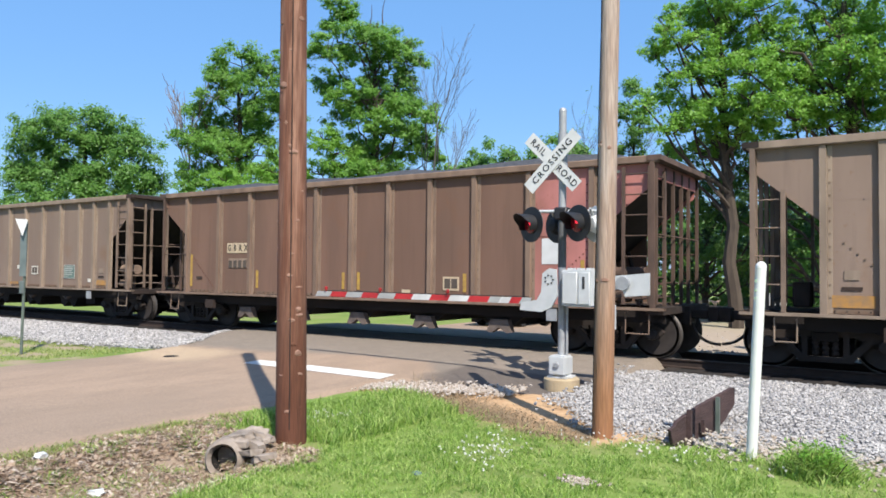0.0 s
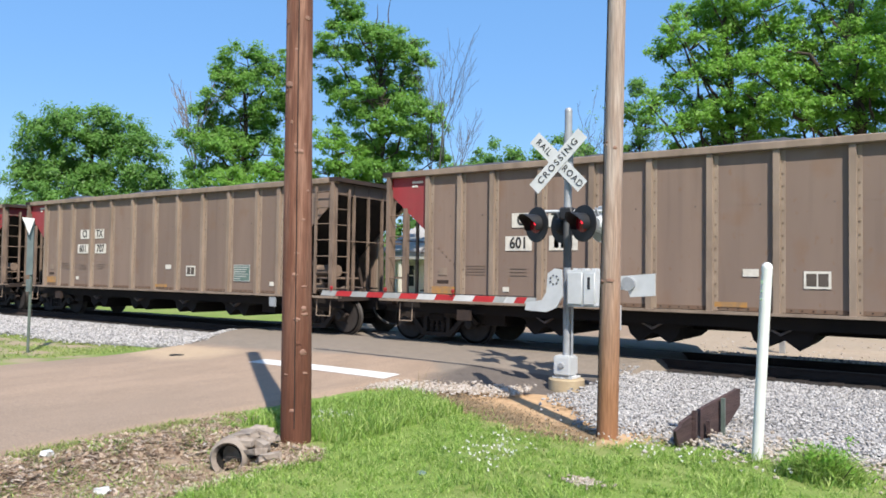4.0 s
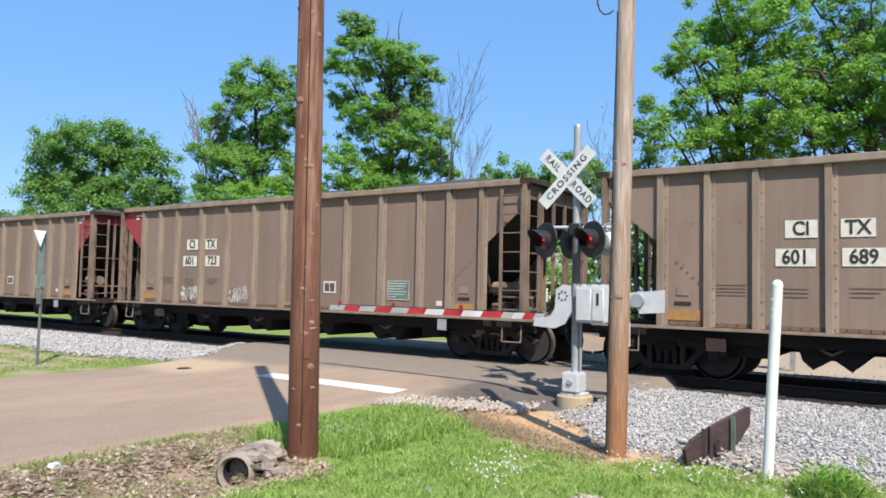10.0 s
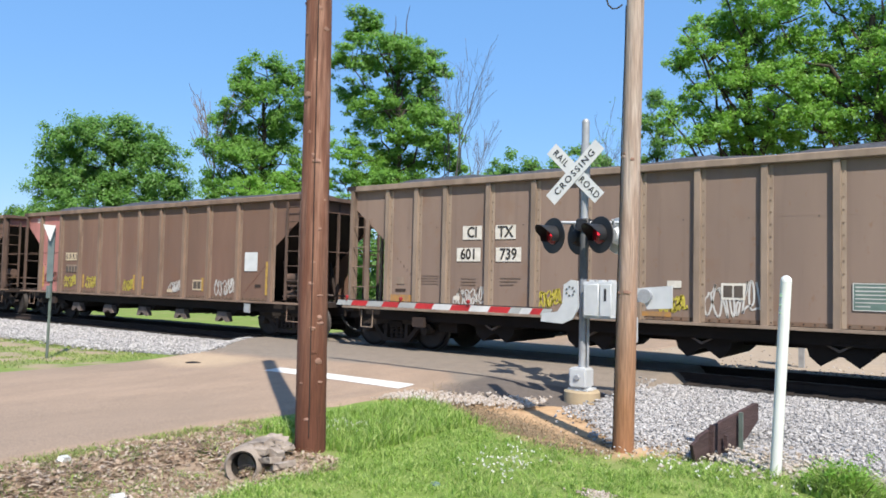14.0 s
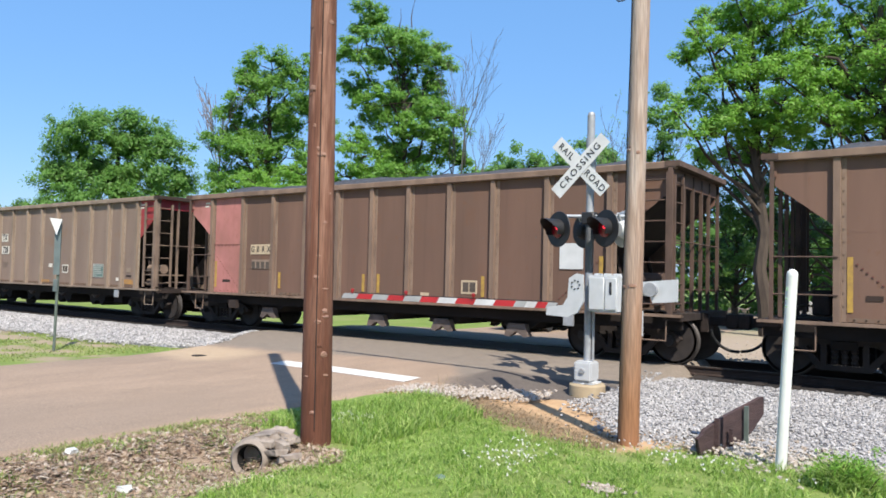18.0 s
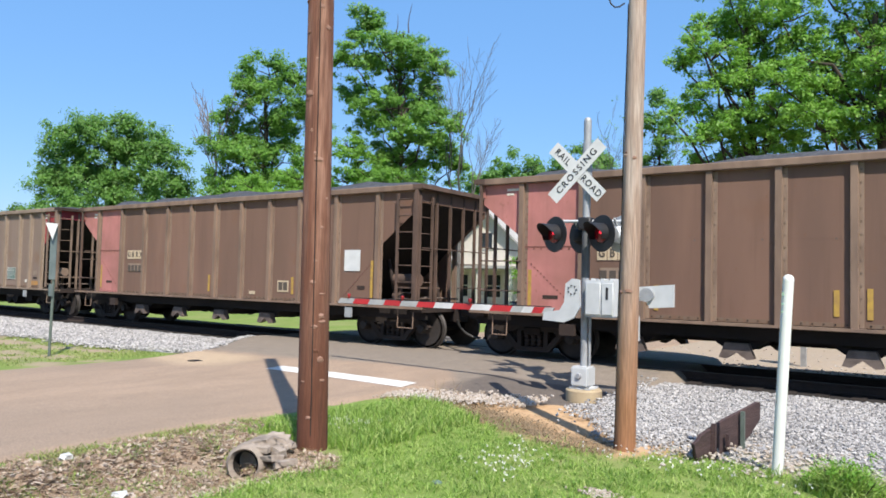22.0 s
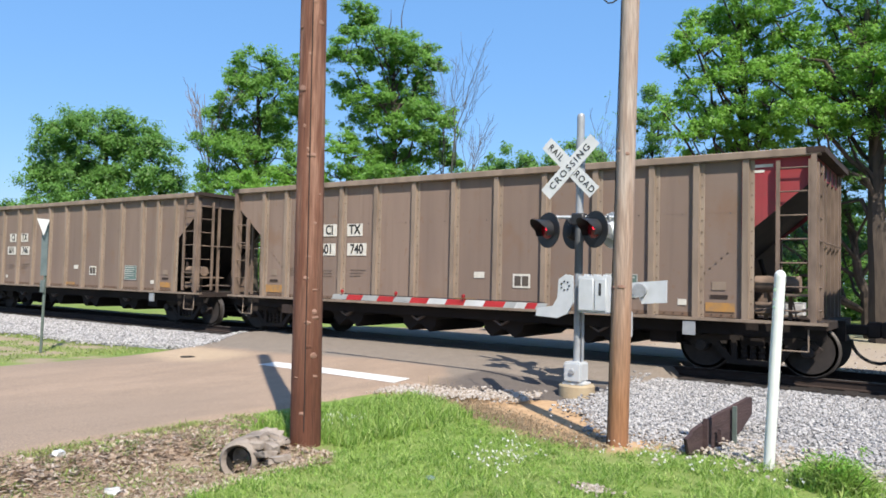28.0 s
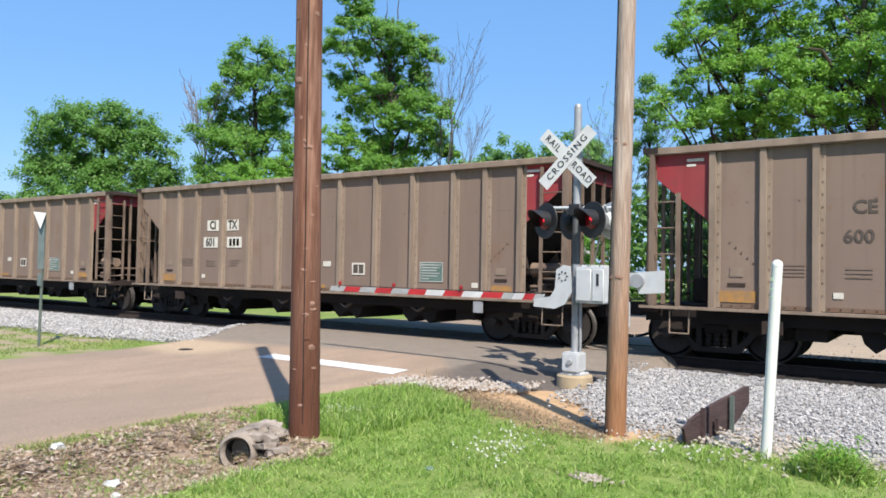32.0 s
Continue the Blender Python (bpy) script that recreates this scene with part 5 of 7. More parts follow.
# ---- crossing signal ----
def make_signal():
    X, Y, Z = -5.06, 11.15, -0.14
    sg = new("crossing_signal")
    tagged(sg, "silver railroad crossing signal with lowered red and white gate", "crossing signal")

    def add(name, bm, m, label="", parent=None):
        return part(name, bm, m, parent or sg, label)
    bm = bmesh.new()
    lathe(bm, [(0.29, Z - 0.3), (0.29, Z + 0.03), (0.265, Z + 0.055)], (X, Y, 0), "z", 20)
    add("foundation", bm, M_CONCY, "round stained concrete base")
    bm = bmesh.new()
    box(bm, X - 0.17, X + 0.17, Y - 0.17, Y + 0.17, Z + 0.06, Z + 0.09)
    lathe(bm, [(0.19, Z + 0.06), (0.15, Z + 0.12), (0.10, Z + 0.2)], (X, Y, 0), "z", 8, False)
    add("base_flange", bm, M_SILVER)
    add("junction_box", bevelled(boxes((X - 0.15, X + 0.15, Y - 0.2, Y + 0.12, Z + 0.1, Z + 0.42)), 0.025, 2), M_SILVER, "silver cast junction box")
    bm = bmesh.new()
    lathe(bm, [(0.04, -0.23), (0.05, -0.21), (0.05, -0.19)], (X, Y, Z + 0.27), "y", 10)
    add("lock_boss", bm, M_GALV)
    bm = bmesh.new()
    tube(bm, (X, Y, Z + 0.15), (X, Y, 4.28), 0.062, 0.062, 16)
    lathe(bm, [(0.066, 4.26), (0.05, 4.31), (0.02, 4.325)], (X, Y, 0), "z", 16)
    add("mast", bm, M_GALV, "silver steel mast")
    bm = bmesh.new()
    tube(bm, (X + 0.10, Y - 0.02, Z + 0.4), (X + 0.10, Y - 0.02, 1.1), 0.022, 0.022, 8)
    add("conduit", bm, M_GALV)
    bm = bmesh.new()
    lathe(bm, [(0.075, 3.15), (0.085, 3.2), (0.075, 3.9)], (X, Y, 0), "z", 14)
    add("sign_clamp", bm, M_GALV)
    # ring added to stand in for the mast's darker middle section
    bm = bmesh.new()
    lathe(bm, [(0.064, 1.7), (0.068, 1.72), (0.068, 2.46), (0.064, 2.48)], (X, Y, 0), "z", 14)
    add("dark_sleeve", bm, M_MASTBAND, "dark band added round the mast")
    # crossed blades with their lettering
    for i, (ang, words) in enumerate(((-45, ("RAIL", "ROAD")), (45, ("CROSSING", "")))):
        turn = Matrix.Translation((X - 0.13, Y - 0.11 - 0.012 * i, 3.43)) @ Matrix.Rotation(radians(-ang), 4, "Y")
        bm = boxes((-0.61, 0.61, -0.004, 0.004, -0.114, 0.114))
        bm.transform(turn)
        bl = add("sign_blade", bm, M_SIGN, "white reflective crossbuck blade")
        if i == 0:
            sets = (("RAIL", -0.36), ("ROAD", 0.36))
        else:
            sets = (("CROSSING", 0.0),)
        for text, dx in sets:
            me = lettering(text, 0.155, M_LETTER, 0.003, 1.28 if i else 1.18, 0.004).copy()
            me.transform(turn @ Matrix.Translation((dx, -0.007, 0)) @ Matrix.Diagonal((1.05 if i else 0.95, 1, 1, 1)))
            part("sign_lettering", me, None, bl, "black lettering")
    # flashing lights on a cross bar, a pair for each direction
    bm = bmesh.new()
    tube(bm, (X - 0.55, Y - 0.02, 2.63), (X + 0.62, Y + 0.02, 2.60), 0.028, 0.028, 10)
    add("light_bar", bm, M_SILVER)
    add("bar_clamp", bevelled(boxes((X - 0.11, X + 0.11, Y - 0.1, Y + 0.1, 2.48, 2.68)), 0.02), M_HOOD)
    for dx, dy, face in ((-0.46, -0.22, -1), (0.36, -0.22, -1), (-0.18, 0.22, 1), (0.56, 0.1, 1)):
        head = new("light_head")
        head.parent = sg
        head.matrix_basis = pose(X + dx, Y + dy, 2.40, 0, 0, (-24 if face < 0 else 156))
        tagged(head, "black flashing light with a red lens and hood")
        bm = bmesh.new()
        lathe(bm, [(0.02, 0.16), (0.10, 0.15), (0.15, 0.05), (0.155, -0.01)], (0, 0, 0), "y", 20)
        part("housing", bm, M_SILVER if dx > 0.5 else M_HOOD, head)
        bm = bmesh.new()
        lathe(bm, [(0.155, 0.02), (0.29, 0.02), (0.295, 0.012), (0.29, 0.004), (0.155, 0.004)], (0, 0, 0), "y", 32)
        part("background_disc", bm, M_SILVER if dx > 0.5 else M_HOOD, head)
        bm = bmesh.new()
        lathe(bm, [(0.15, -0.005), (0.13, -0.02), (0.06, -0.035), (0.01, -0.04)], (0, 0, 0), "y", 20)
        part("lens", bm, M_REDLENS if face < 0 else M_DULLRED, head, "red lens")
        if face < 0:
            bm = bmesh.new()
            lathe(bm, [(0.035, -0.035), (0.028, -0.045), (0.005, -0.048)], (0.02, 0, 0.02), "y", 14)
            part("lamp_core", bm, M_REDCORE, head, "glowing red lamp")
        # hood: an open half cylinder over the lens
        bm = bmesh.new()
        n = 18
        for r, flip in ((0.165, 0), (0.158, 1)):
            rows = []
            for i in range(n + 1):
                a = radians(-35 + 250 * i / n)
                deep = 0.13 + 0.19 * max(0.0, math.sin(a)) ** 0.7
                rows.append((bm.verts.new((r * math.cos(a), -0.0, r * math.sin(a))), bm.verts.new((r * math.cos(a), -deep, r * math.sin(a)))))
            for p, q in zip(rows, rows[1:]):
                f = bm.faces.new((p[0], p[1], q[1], q[0]) if flip else (p[0], q[0], q[1], p[1]))
                f.smooth = True
        part("hood", bm, M_HOOD, head)
        bm = bmesh.new()
        path_tube(bm, [(0, 0.08, 0.12), (0, 0.14, 0.22), (-0.05, 0.2, 0.24)], 0.018, 8)
        part("bracket", bm, M_GALV, head)
    # gate mechanism
    mech = add("gate_mechanism", bevelled(boxes((X + 0.10, X + 0.60, Y - 0.26, Y + 0.22, 1.08, 1.66)), 0.02, 2), M_SILVER, "silver gate mechanism box")
    part("mechanism_door", bevelled(boxes((X + 0.13, X + 0.38, Y - 0.285, Y - 0.262, 1.12, 1.62)), 0.008), M_SILVER, mech)
    part("mechanism_door", bevelled(boxes((X + 0.40, X + 0.585, Y - 0.28, Y - 0.262, 1.12, 1.62)), 0.008), M_SILVER, mech)
    part("warning_sticker", boxes((X + 0.47, X + 0.51, Y - 0.286, Y - 0.2805, 1.36, 1.55)), M_LETTER, mech)
    bm = bmesh.new()
    for dx in (0.14, 0.3, 0.46):
        box(bm, X + dx, X + dx + 0.06, Y - 0.1, Y + 0.1, 1.66, 1.69)
    part("hinge", bm, M_SILVER, mech)
    bm = bmesh.new()
    prism(bm, [(X + 0.06, 1.66), (X - 0.06, 1.68), (X - 0.18, 1.60), (X - 0.20, 1.30), (X - 0.28, 1.17), (X - 0.56, 1.13), (X - 0.58, 1.0), (X - 0.2, 0.98), (X - 0.02, 1.06), (X + 0.08, 1.25)], "y", Y - 0.36, Y - 0.32)
    arm0 = add("arm_support", bm, M_SILVER, "curved silver arm support")
    bm = bmesh.new()
    for k in range(7):
        a = k * math.tau / 7
        lathe(bm, [(0.014, -0.372), (0.014, -0.36)], (X - 0.06 + 0.07 * math.cos(a), Y, 1.5 + 0.07 * math.sin(a)), "y", 8)
    part("bolt", bm, M_HOOD, arm0)
    bm = bmesh.new()
    prism(bm, [(X + 0.04, 1.30), (X + 0.2, 1.52), (X + 1.34, 1.62), (X + 1.34, 1.27), (X + 0.95, 1.24), (X + 0.9, 1.36)], "y", Y + 0.30, Y + 0.36)
    cw = add("counterweight_arm", bm, M_SILVER, "silver counterweight plate")
    bm = bmesh.new()
    lathe(bm, [(0.11, 0.22), (0.11, 0.30), (0.06, 0.31)], (X + 0.93, Y, 1.45), "y", 16)
    part("weight_boss", bm, M_GALV, cw)
    add("cable_box", bevelled(boxes((X + 0.74, X + 0.88, Y - 0.05, Y + 0.12, 0.72, 1.12)), 0.015), M_SILVER)
    bm = bmesh.new()
    path_tube(bm, [(X + 0.82, Y, 0.72), (X + 0.81, Y, 0.55), (X + 0.83, Y, 0.45), (X + 0.80, Y, 0.36)], 0.025)
    add("cable", bm, M_SILVER)
    # the arm, in stripes of red and white
    x1, x0 = X - 0.46, -10.45
    arm = new("gate_arm")
    arm.parent = sg
    tagged(arm, "lowered gate arm with red and white stripes")
    tones = {"r": M_REDSTRIPE, "w": M_WSTRIPE, "g": M_GSTRIPE}
    seq = "grgrgrwrwrgwrg"
    widths = [0.414] * 10 + [0.22, 0.2, 0.2, 0.17]
    a = x0
    for seg, c in zip(widths, seq):
        yy = Y - 0.30 + 0.25 * (x1 - a) / (x1 - x0)
        skew = 0.06
        bm = bmesh.new()
        prism(bm, [(a, 1.10), (a + seg, 1.10), (a + seg + skew, 1.20), (a + skew, 1.20)], "y", yy - 0.012, yy + 0.012)
        part("stripe", bm, tones[c], arm)
        a += seg
    for f in (0.06, 0.35, 0.67):
        xx = x0 + f * (x1 - x0)
        yy = Y - 0.05 - 0.25 * f
        bm = bmesh.new()
        lathe(bm, [(0.015, 1.20), (0.015, 1.23), (0.032, 1.235), (0.036, 1.28), (0.02, 1.30)], (xx, yy, 0), "z", 12)
        part("arm_lamp", bm, M_DULLRED, arm, "small red gate lamp")
    bm = bmesh.new()
    path_tube(bm, [(x0 + 0.3, Y - 0.02, 1.215), (x0 + 2.6, Y - 0.16, 1.21), (x1, Y - 0.28, 1.215)], 0.008, 6)
    part("arm_cable", bm, M_RUBBER, arm)
    return sg


# ---- poles, pipe, plank ----
def make_pole(name, x, y, z0, lean_x, lean_y, r0, r1, height, material, knots, label, seed):
    pl = new(name)
    tagged(pl, label, "utility pole")
    rng = random.Random(seed)
    bm = bmesh.new()
    n, rows = 20, 60
    rings = []
    for j in range(rows + 1):
        h = height * j / rows
        r = r0 + (r1 - r0) * j / rows
        ring = []
        for i in range(n):
            a = i * math.tau / n
            rr = r * (1 + 0.025 * noise.noise((math.cos(a) * 2, math.sin(a) * 2, h * 0.3 + seed)) + 0.012 * noise.noise((math.cos(a) * 7, math.sin(a) * 7, h * 0.6)))
            ring.append(bm.verts.new((x + lean_x * h + rr * math.cos(a), y + lean_y * h + rr * math.sin(a), z0 - 0.3 + h)))
        rings.append(ring)
    for a, b in zip(rings, rings[1:]):
        for i in range(n):
            f = bm.faces.new((a[i], a[(i + 1) % n], b[(i + 1) % n], b[i]))
            f.smooth = True
    bm.faces.new(rings[-1])
    part("shaft", bm, material, pl)
    for k in range(knots):
        h = 0.6 + (height - 1) * (k // 3) / max(1, knots // 3 - 1) * 0.62 + rng.uniform(-0.08, 0.08)
        a = rng.uniform(math.pi * 0.95, math.pi * 2.0)
        r = (r0 + (r1 - r0) * h / height) * 0.99
        c = Vector((x + lean_x * h + r * math.cos(a), y + lean_y * h + r * math.sin(a), z0 - 0.3 + h))
        bm = bmesh.new()
        bmesh.ops.create_icosphere(bm, subdivisions=2, radius=1.0)
        s = rng.uniform(0.5, 1.05)
        for v in bm.verts:
            v.co *= 1 + 0.55 * noise.noise(v.co * 1.7 + Vector((k * 3.1, 0, 0))) + 0.25 * noise.noise(v.co * 5 + Vector((0, k, 0)))
        bm.transform(Matrix.Translation(c) @ Matrix.Rotation(a, 4, "Z") @ Matrix.Diagonal((0.011 * s, rng.uniform(0.025, 0.055) * s, rng.uniform(0.015, 0.035) * s, 1)))
        for f in bm.faces:
            f.smooth = True
        part("knot", bm, M_KNOT if k % 4 else material, pl, "pale knot" if k % 4 else "")
    return pl


PIPE_TURN = Matrix.Rotation(radians(26), 4, "Z")


def make_small_things():
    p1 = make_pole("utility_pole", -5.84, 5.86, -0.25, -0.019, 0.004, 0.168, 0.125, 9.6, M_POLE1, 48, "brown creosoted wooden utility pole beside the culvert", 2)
    bm = bmesh.new()
    path_tube(bm, [(-5.84 + 0.10 - 0.019 * h, 5.86 - 0.135 + 0.004 * h + 0.004 * h, -0.1 + h) for h in np.arange(0, 8.6, 0.8)], 0.006, 6)
    part("ground_wire", bm, M_OXIDE, p1)
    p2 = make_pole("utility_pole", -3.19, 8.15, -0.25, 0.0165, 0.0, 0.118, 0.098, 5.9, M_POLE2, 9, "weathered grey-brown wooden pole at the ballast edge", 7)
    bm = bmesh.new()
    path_tube(bm, [(-3.21, 8.03, 4.84), (-3.26, 8.0, 4.80), (-3.31, 7.99, 4.80), (-3.36, 7.98, 4.85), (-3.39, 7.98, 4.95), (-3.40, 7.98, 5.25)], 0.009, 6)
    part("wire_tail", bm, M_RUBBER, p2)
    bm = bmesh.new()
    path_tube(bm, [(-3.19 - 0.109 + 0.0198 * h + 0.003 * math.sin(h * 3), 8.15 - 0.043, -0.35 + h) for h in np.arange(0, 5.6, 0.4)], 0.006, 6)
    part("ground_wire", bm, M_OXIDE, p2)
    # white pipe post
    wp = new("marker_post")
    tagged(wp, "tall white plastic marker pipe standing in gravel", "marker post")
    bm = bmesh.new()
    tube(bm, (-1.58, 8.13, -0.35), (-1.478, 8.13, 1.69), 0.054, 0.054, 18)
    lathe(bm, [(0.056, 1.67), (0.05, 1.71), (0.025, 1.733), (0.005, 1.738)], (-1.478, 8.13, 0), "z", 18)
    part("pipe", bm, M_PVC, wp)
    bm = bmesh.new()
    for z, h in ((1.52, 0.035), (1.43, 0.02), (1.35, 0.02)):
        xx = -1.58 + 0.05 * (z + 0.35)
        box(bm, xx - 0.04, xx - 0.022, 8.13 - 0.056, 8.13 - 0.048, z, z + h)
    tagged(part("green_mark", bm, M_ALGAE, wp, "small green marks"), kind="stuff")
    # old plank held up by two stakes
    pk = new("plank_barrier")
    tagged(pk, "dark old timber plank on edge beside the ballast", "plank")
    bm = bmesh.new()
    prism(bm, [(8.32, -0.4), (8.22, -0.26), (8.16, -0.10), (8.3, -0.07), (8.34, -0.03), (9.0, 0.05), (10.2, 0.13), (10.3, 0.12), (10.3, -0.1), (9.9, -0.26), (9.2, -0.4), (8.4, -0.4)], "x", -0.02, 0.025)
    bm.transform(Matrix.Translation((-2.42, 0, 0)) @ Matrix.Translation((0, 8.25, 0)) @ Matrix.Rotation(radians(-5.5), 4, "Z") @ Matrix.Translation((0, -8.25, 0)))
    part("board", bevelled(bm, 0.006), M_PLANK, pk)
    part("stake", boxes((-2.36, -2.31, 8.6, 8.66, -0.5, 0.06)), M_PLANK, pk)
    part("stake", boxes((-2.245, -2.20, 9.45, 9.5, -0.5, 0.10)), M_POST, pk, "green steel stake")
    part("stake", boxes((-2.29, -2.25, 8.95, 9.0, -0.42, -0.1)), M_PLANK, pk)
    # culvert
    cv = new("culvert_pipe")
    tagged(cv, "broken concrete culvert pipe in the ditch", "culvert")
    bm = bmesh.new()
    c = (-5.9, 0, -0.285)
    lathe(bm, [(0.128, 5.12), (0.135, 4.98), (0.165, 4.94), (0.195, 4.97), (0.205, 5.06), (0.20, 5.5), (0.128, 5.5), (0.128, 5.14)], c, "y", 28)
    for v in bm.verts:
        if math.hypot(v.co.x - c[0], v.co.z - c[2]) < 0.15:
            continue
        v.co += Vector((noise.noise(v.co * 5), noise.noise(v.co * 5 + Vector((9, 0, 0))), noise.noise(v.co * 4 + Vector((0, 9, 0))))) * 0.018
    bm.transform(Matrix.Translation((-5.9, 5.0, 0)) @ PIPE_TURN @ Matrix.Translation((5.9, -5.0, 0)))
    part("pipe", bm, M_CONC, cv)
    # thin inner sleeve, added to paint the pipe's inside as dark as shade
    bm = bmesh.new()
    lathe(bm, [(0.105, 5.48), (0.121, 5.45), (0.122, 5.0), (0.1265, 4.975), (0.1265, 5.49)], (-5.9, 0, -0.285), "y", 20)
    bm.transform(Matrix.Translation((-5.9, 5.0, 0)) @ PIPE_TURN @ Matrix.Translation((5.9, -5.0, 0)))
    part("mud_lining", bm, M_PIPESHADE, cv, "near-black lining that paints the shade inside the pipe")
    rng = random.Random(11)
    for i in range(22):
        bm = bmesh.new()
        bmesh.ops.create_cube(bm, size=1)
        bmesh.ops.bevel(bm, geom=bm.edges[:], offset=0.12, segments=1, affect="EDGES")
        for v in bm.verts:
            v.co += Vector((noise.noise(v.co * 3 + Vector((i, 0, 0))), noise.noise(v.co * 3 + Vector((0, i, 0))), noise.noise(v.co * 3))) * 0.25
        sx, sy, sz = rng.uniform(0.10, 0.22), rng.uniform(0.10, 0.2), rng.uniform(0.05, 0.09)
        y = rng.uniform(5.12, 5.6)
        x = -y * rng.uniform(1.055, 1.15)
        if i == 0:
            x, y, sx, sy, sz = -5.9, 5.2, 0.22, 0.18, 0.05
        z = -0.26 + 0.12 * max(0.0, 1 - ((x + 5.95) / 0.4) ** 2) + rng.uniform(-0.02, 0.03)
        if i == 0:
            z = -0.09
        if i > 15:
            y = 5.12 + 0.075 * (i - 16)
            x, z = -5.82 - 0.3 * (y - 5.0) + 0.06 * (-1) ** i, -0.13
        bm.transform(pose(x, y, z, rng.uniform(-15, 15), rng.uniform(-15, 15), rng.uniform(0, 180)) @ Matrix.Diagonal((sx, sy, sz, 1)))
        tagged(part("rubble_block", bm, M_CONC), "broken chunk of weathered concrete by the culvert", "rubble", "rubble by the culvert")
    # sign on the far side of the road, seen from its back edge
    ss = new("road_sign")
    tagged(ss, "narrow metal sign seen nearly edge-on on a green post", "road sign")
    bm = bmesh.new()
    tube(bm, (-16.70, 8.48, -0.45), (-16.62, 8.48, 2.62), 0.032, 0.032, 10)
    part("post", bm, M_POST, ss)
    bm = boxes((-0.092, 0.092, -0.004, 0.004, 1.42, 2.60))
    bm.transform(pose(-16.65, 8.44, 0, 0, 0, 15))
    part("sign_plate", bm, M_PLATE, ss, "grey-green sign back")
    bm = bmesh.new()
    prism(bm, [(-0.14, 2.68), (0.13, 2.66), (0.02, 2.30)], "y", -0.012, -0.006)
    bm.transform(pose(-16.58, 8.36, 0, 0, 0, 40))
    part("white_triangle", bm, M_SIGN, ss, "white triangular corner")
    part("bracket", boxes((-16.70, -16.60, 8.40, 8.45, 1.05, 1.32)), M_PLATE, ss)
    # litter in the ditch and on the grass
    for x, y, s in ((-5.9, 3.55, 0.06), (-7.25, 3.9, 0.07), (-6.3, 3.9, 0.07), (-6.0, 3.75, 0.05), (-3.98, 5.6, 0.04)):
        bm = bmesh.new()
        bmesh.ops.create_icosphere(bm, subdivisions=2, radius=s)
        for v in bm.verts:
            v.co += Vector((noise.noise(v.co * 25), noise.noise(v.co * 25 + Vector((5, 0, 0))), 0)) * s * 0.7
            v.co.z *= 0.6
        bm.transform(pose(x, y, ground_z(x, y) + s * 0.4, 0, 0, x * 100))
        tagged(part("crumpled_litter", bm, M_SIGN if x < -5 else M_GREEN), "crumpled pale scrap of litter on the ground", "litter", "scraps of litter")


# ---- plants ----
def leaf_mesh(name, centres, per, spread, size, material, rng, flat=0.55, rise=0.0):
    """Leaves in flattened pads; rise turns their faces outwards and to the light in the south."""
    n = len(centres) * per
    c = np.repeat(np.array(centres), per, axis=0)
    d = rng.normal(size=(n, 3))
    d /= np.linalg.norm(d, axis=1)[:, None]
    wide = np.repeat(rng.uniform(0.6, 1.3, (len(centres), 1)), per, axis=0)
    rad = rng.uniform(0.03, 1.0, (n, 1)) ** 0.75 * rng.uniform(0.8, 1.3, (n, 1))
    p = c + d * rad * wide * np.array([spread, spread, spread * flat])
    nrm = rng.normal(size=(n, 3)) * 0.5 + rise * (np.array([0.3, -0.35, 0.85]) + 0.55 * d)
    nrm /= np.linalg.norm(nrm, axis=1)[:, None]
    u = np.cross(nrm, rng.normal(size=(n, 3)))
    u /= np.linalg.norm(u, axis=1)[:, None]
    w = np.cross(nrm, u)
    s = (size * rng.uniform(0.6, 1.35, n))[:, None]
    v = np.stack([p - u * s, p - w * s * 0.55, p + u * s, p + w * s * 0.55], 1).reshape(-1, 3)
    me = bpy.data.meshes.new(name)
    me.from_pydata(v.tolist(), [], np.arange(n * 4).reshape(-1, 4).tolist())
    me.materials.append(material)
    return me


def limb(bm, p, q, r0, r1, rng, bend=0.12, steps=4):
    """One tapering, slightly crooked branch from p to q."""
    p, q = Vector(p), Vector(q)
    ln = (q - p).length
    way = (q - p).normalized()
    u = way.orthogonal().normalized()
    t = way.cross(u)
    n, last = 7, None
    for i in range(steps + 1):
        f = i / steps
        c = p.lerp(q, f) + Vector(rng.normal(size=3)) * ln * bend * 0.3 * (1 if 0 < i < steps else 0)
        r = r0 + (r1 - r0) * f
        ring = [bm.verts.new(c + (u * math.cos(k * math.tau / n) + t * math.sin(k * math.tau / n)) * r) for k in range(n)]
        if last:
            for k in range(n):
                bm.faces.new((last[k], last[(k + 1) % n], ring[(k + 1) % n], ring[k])).smooth = True
        last = ring
    bm.faces.new(last)
    return q


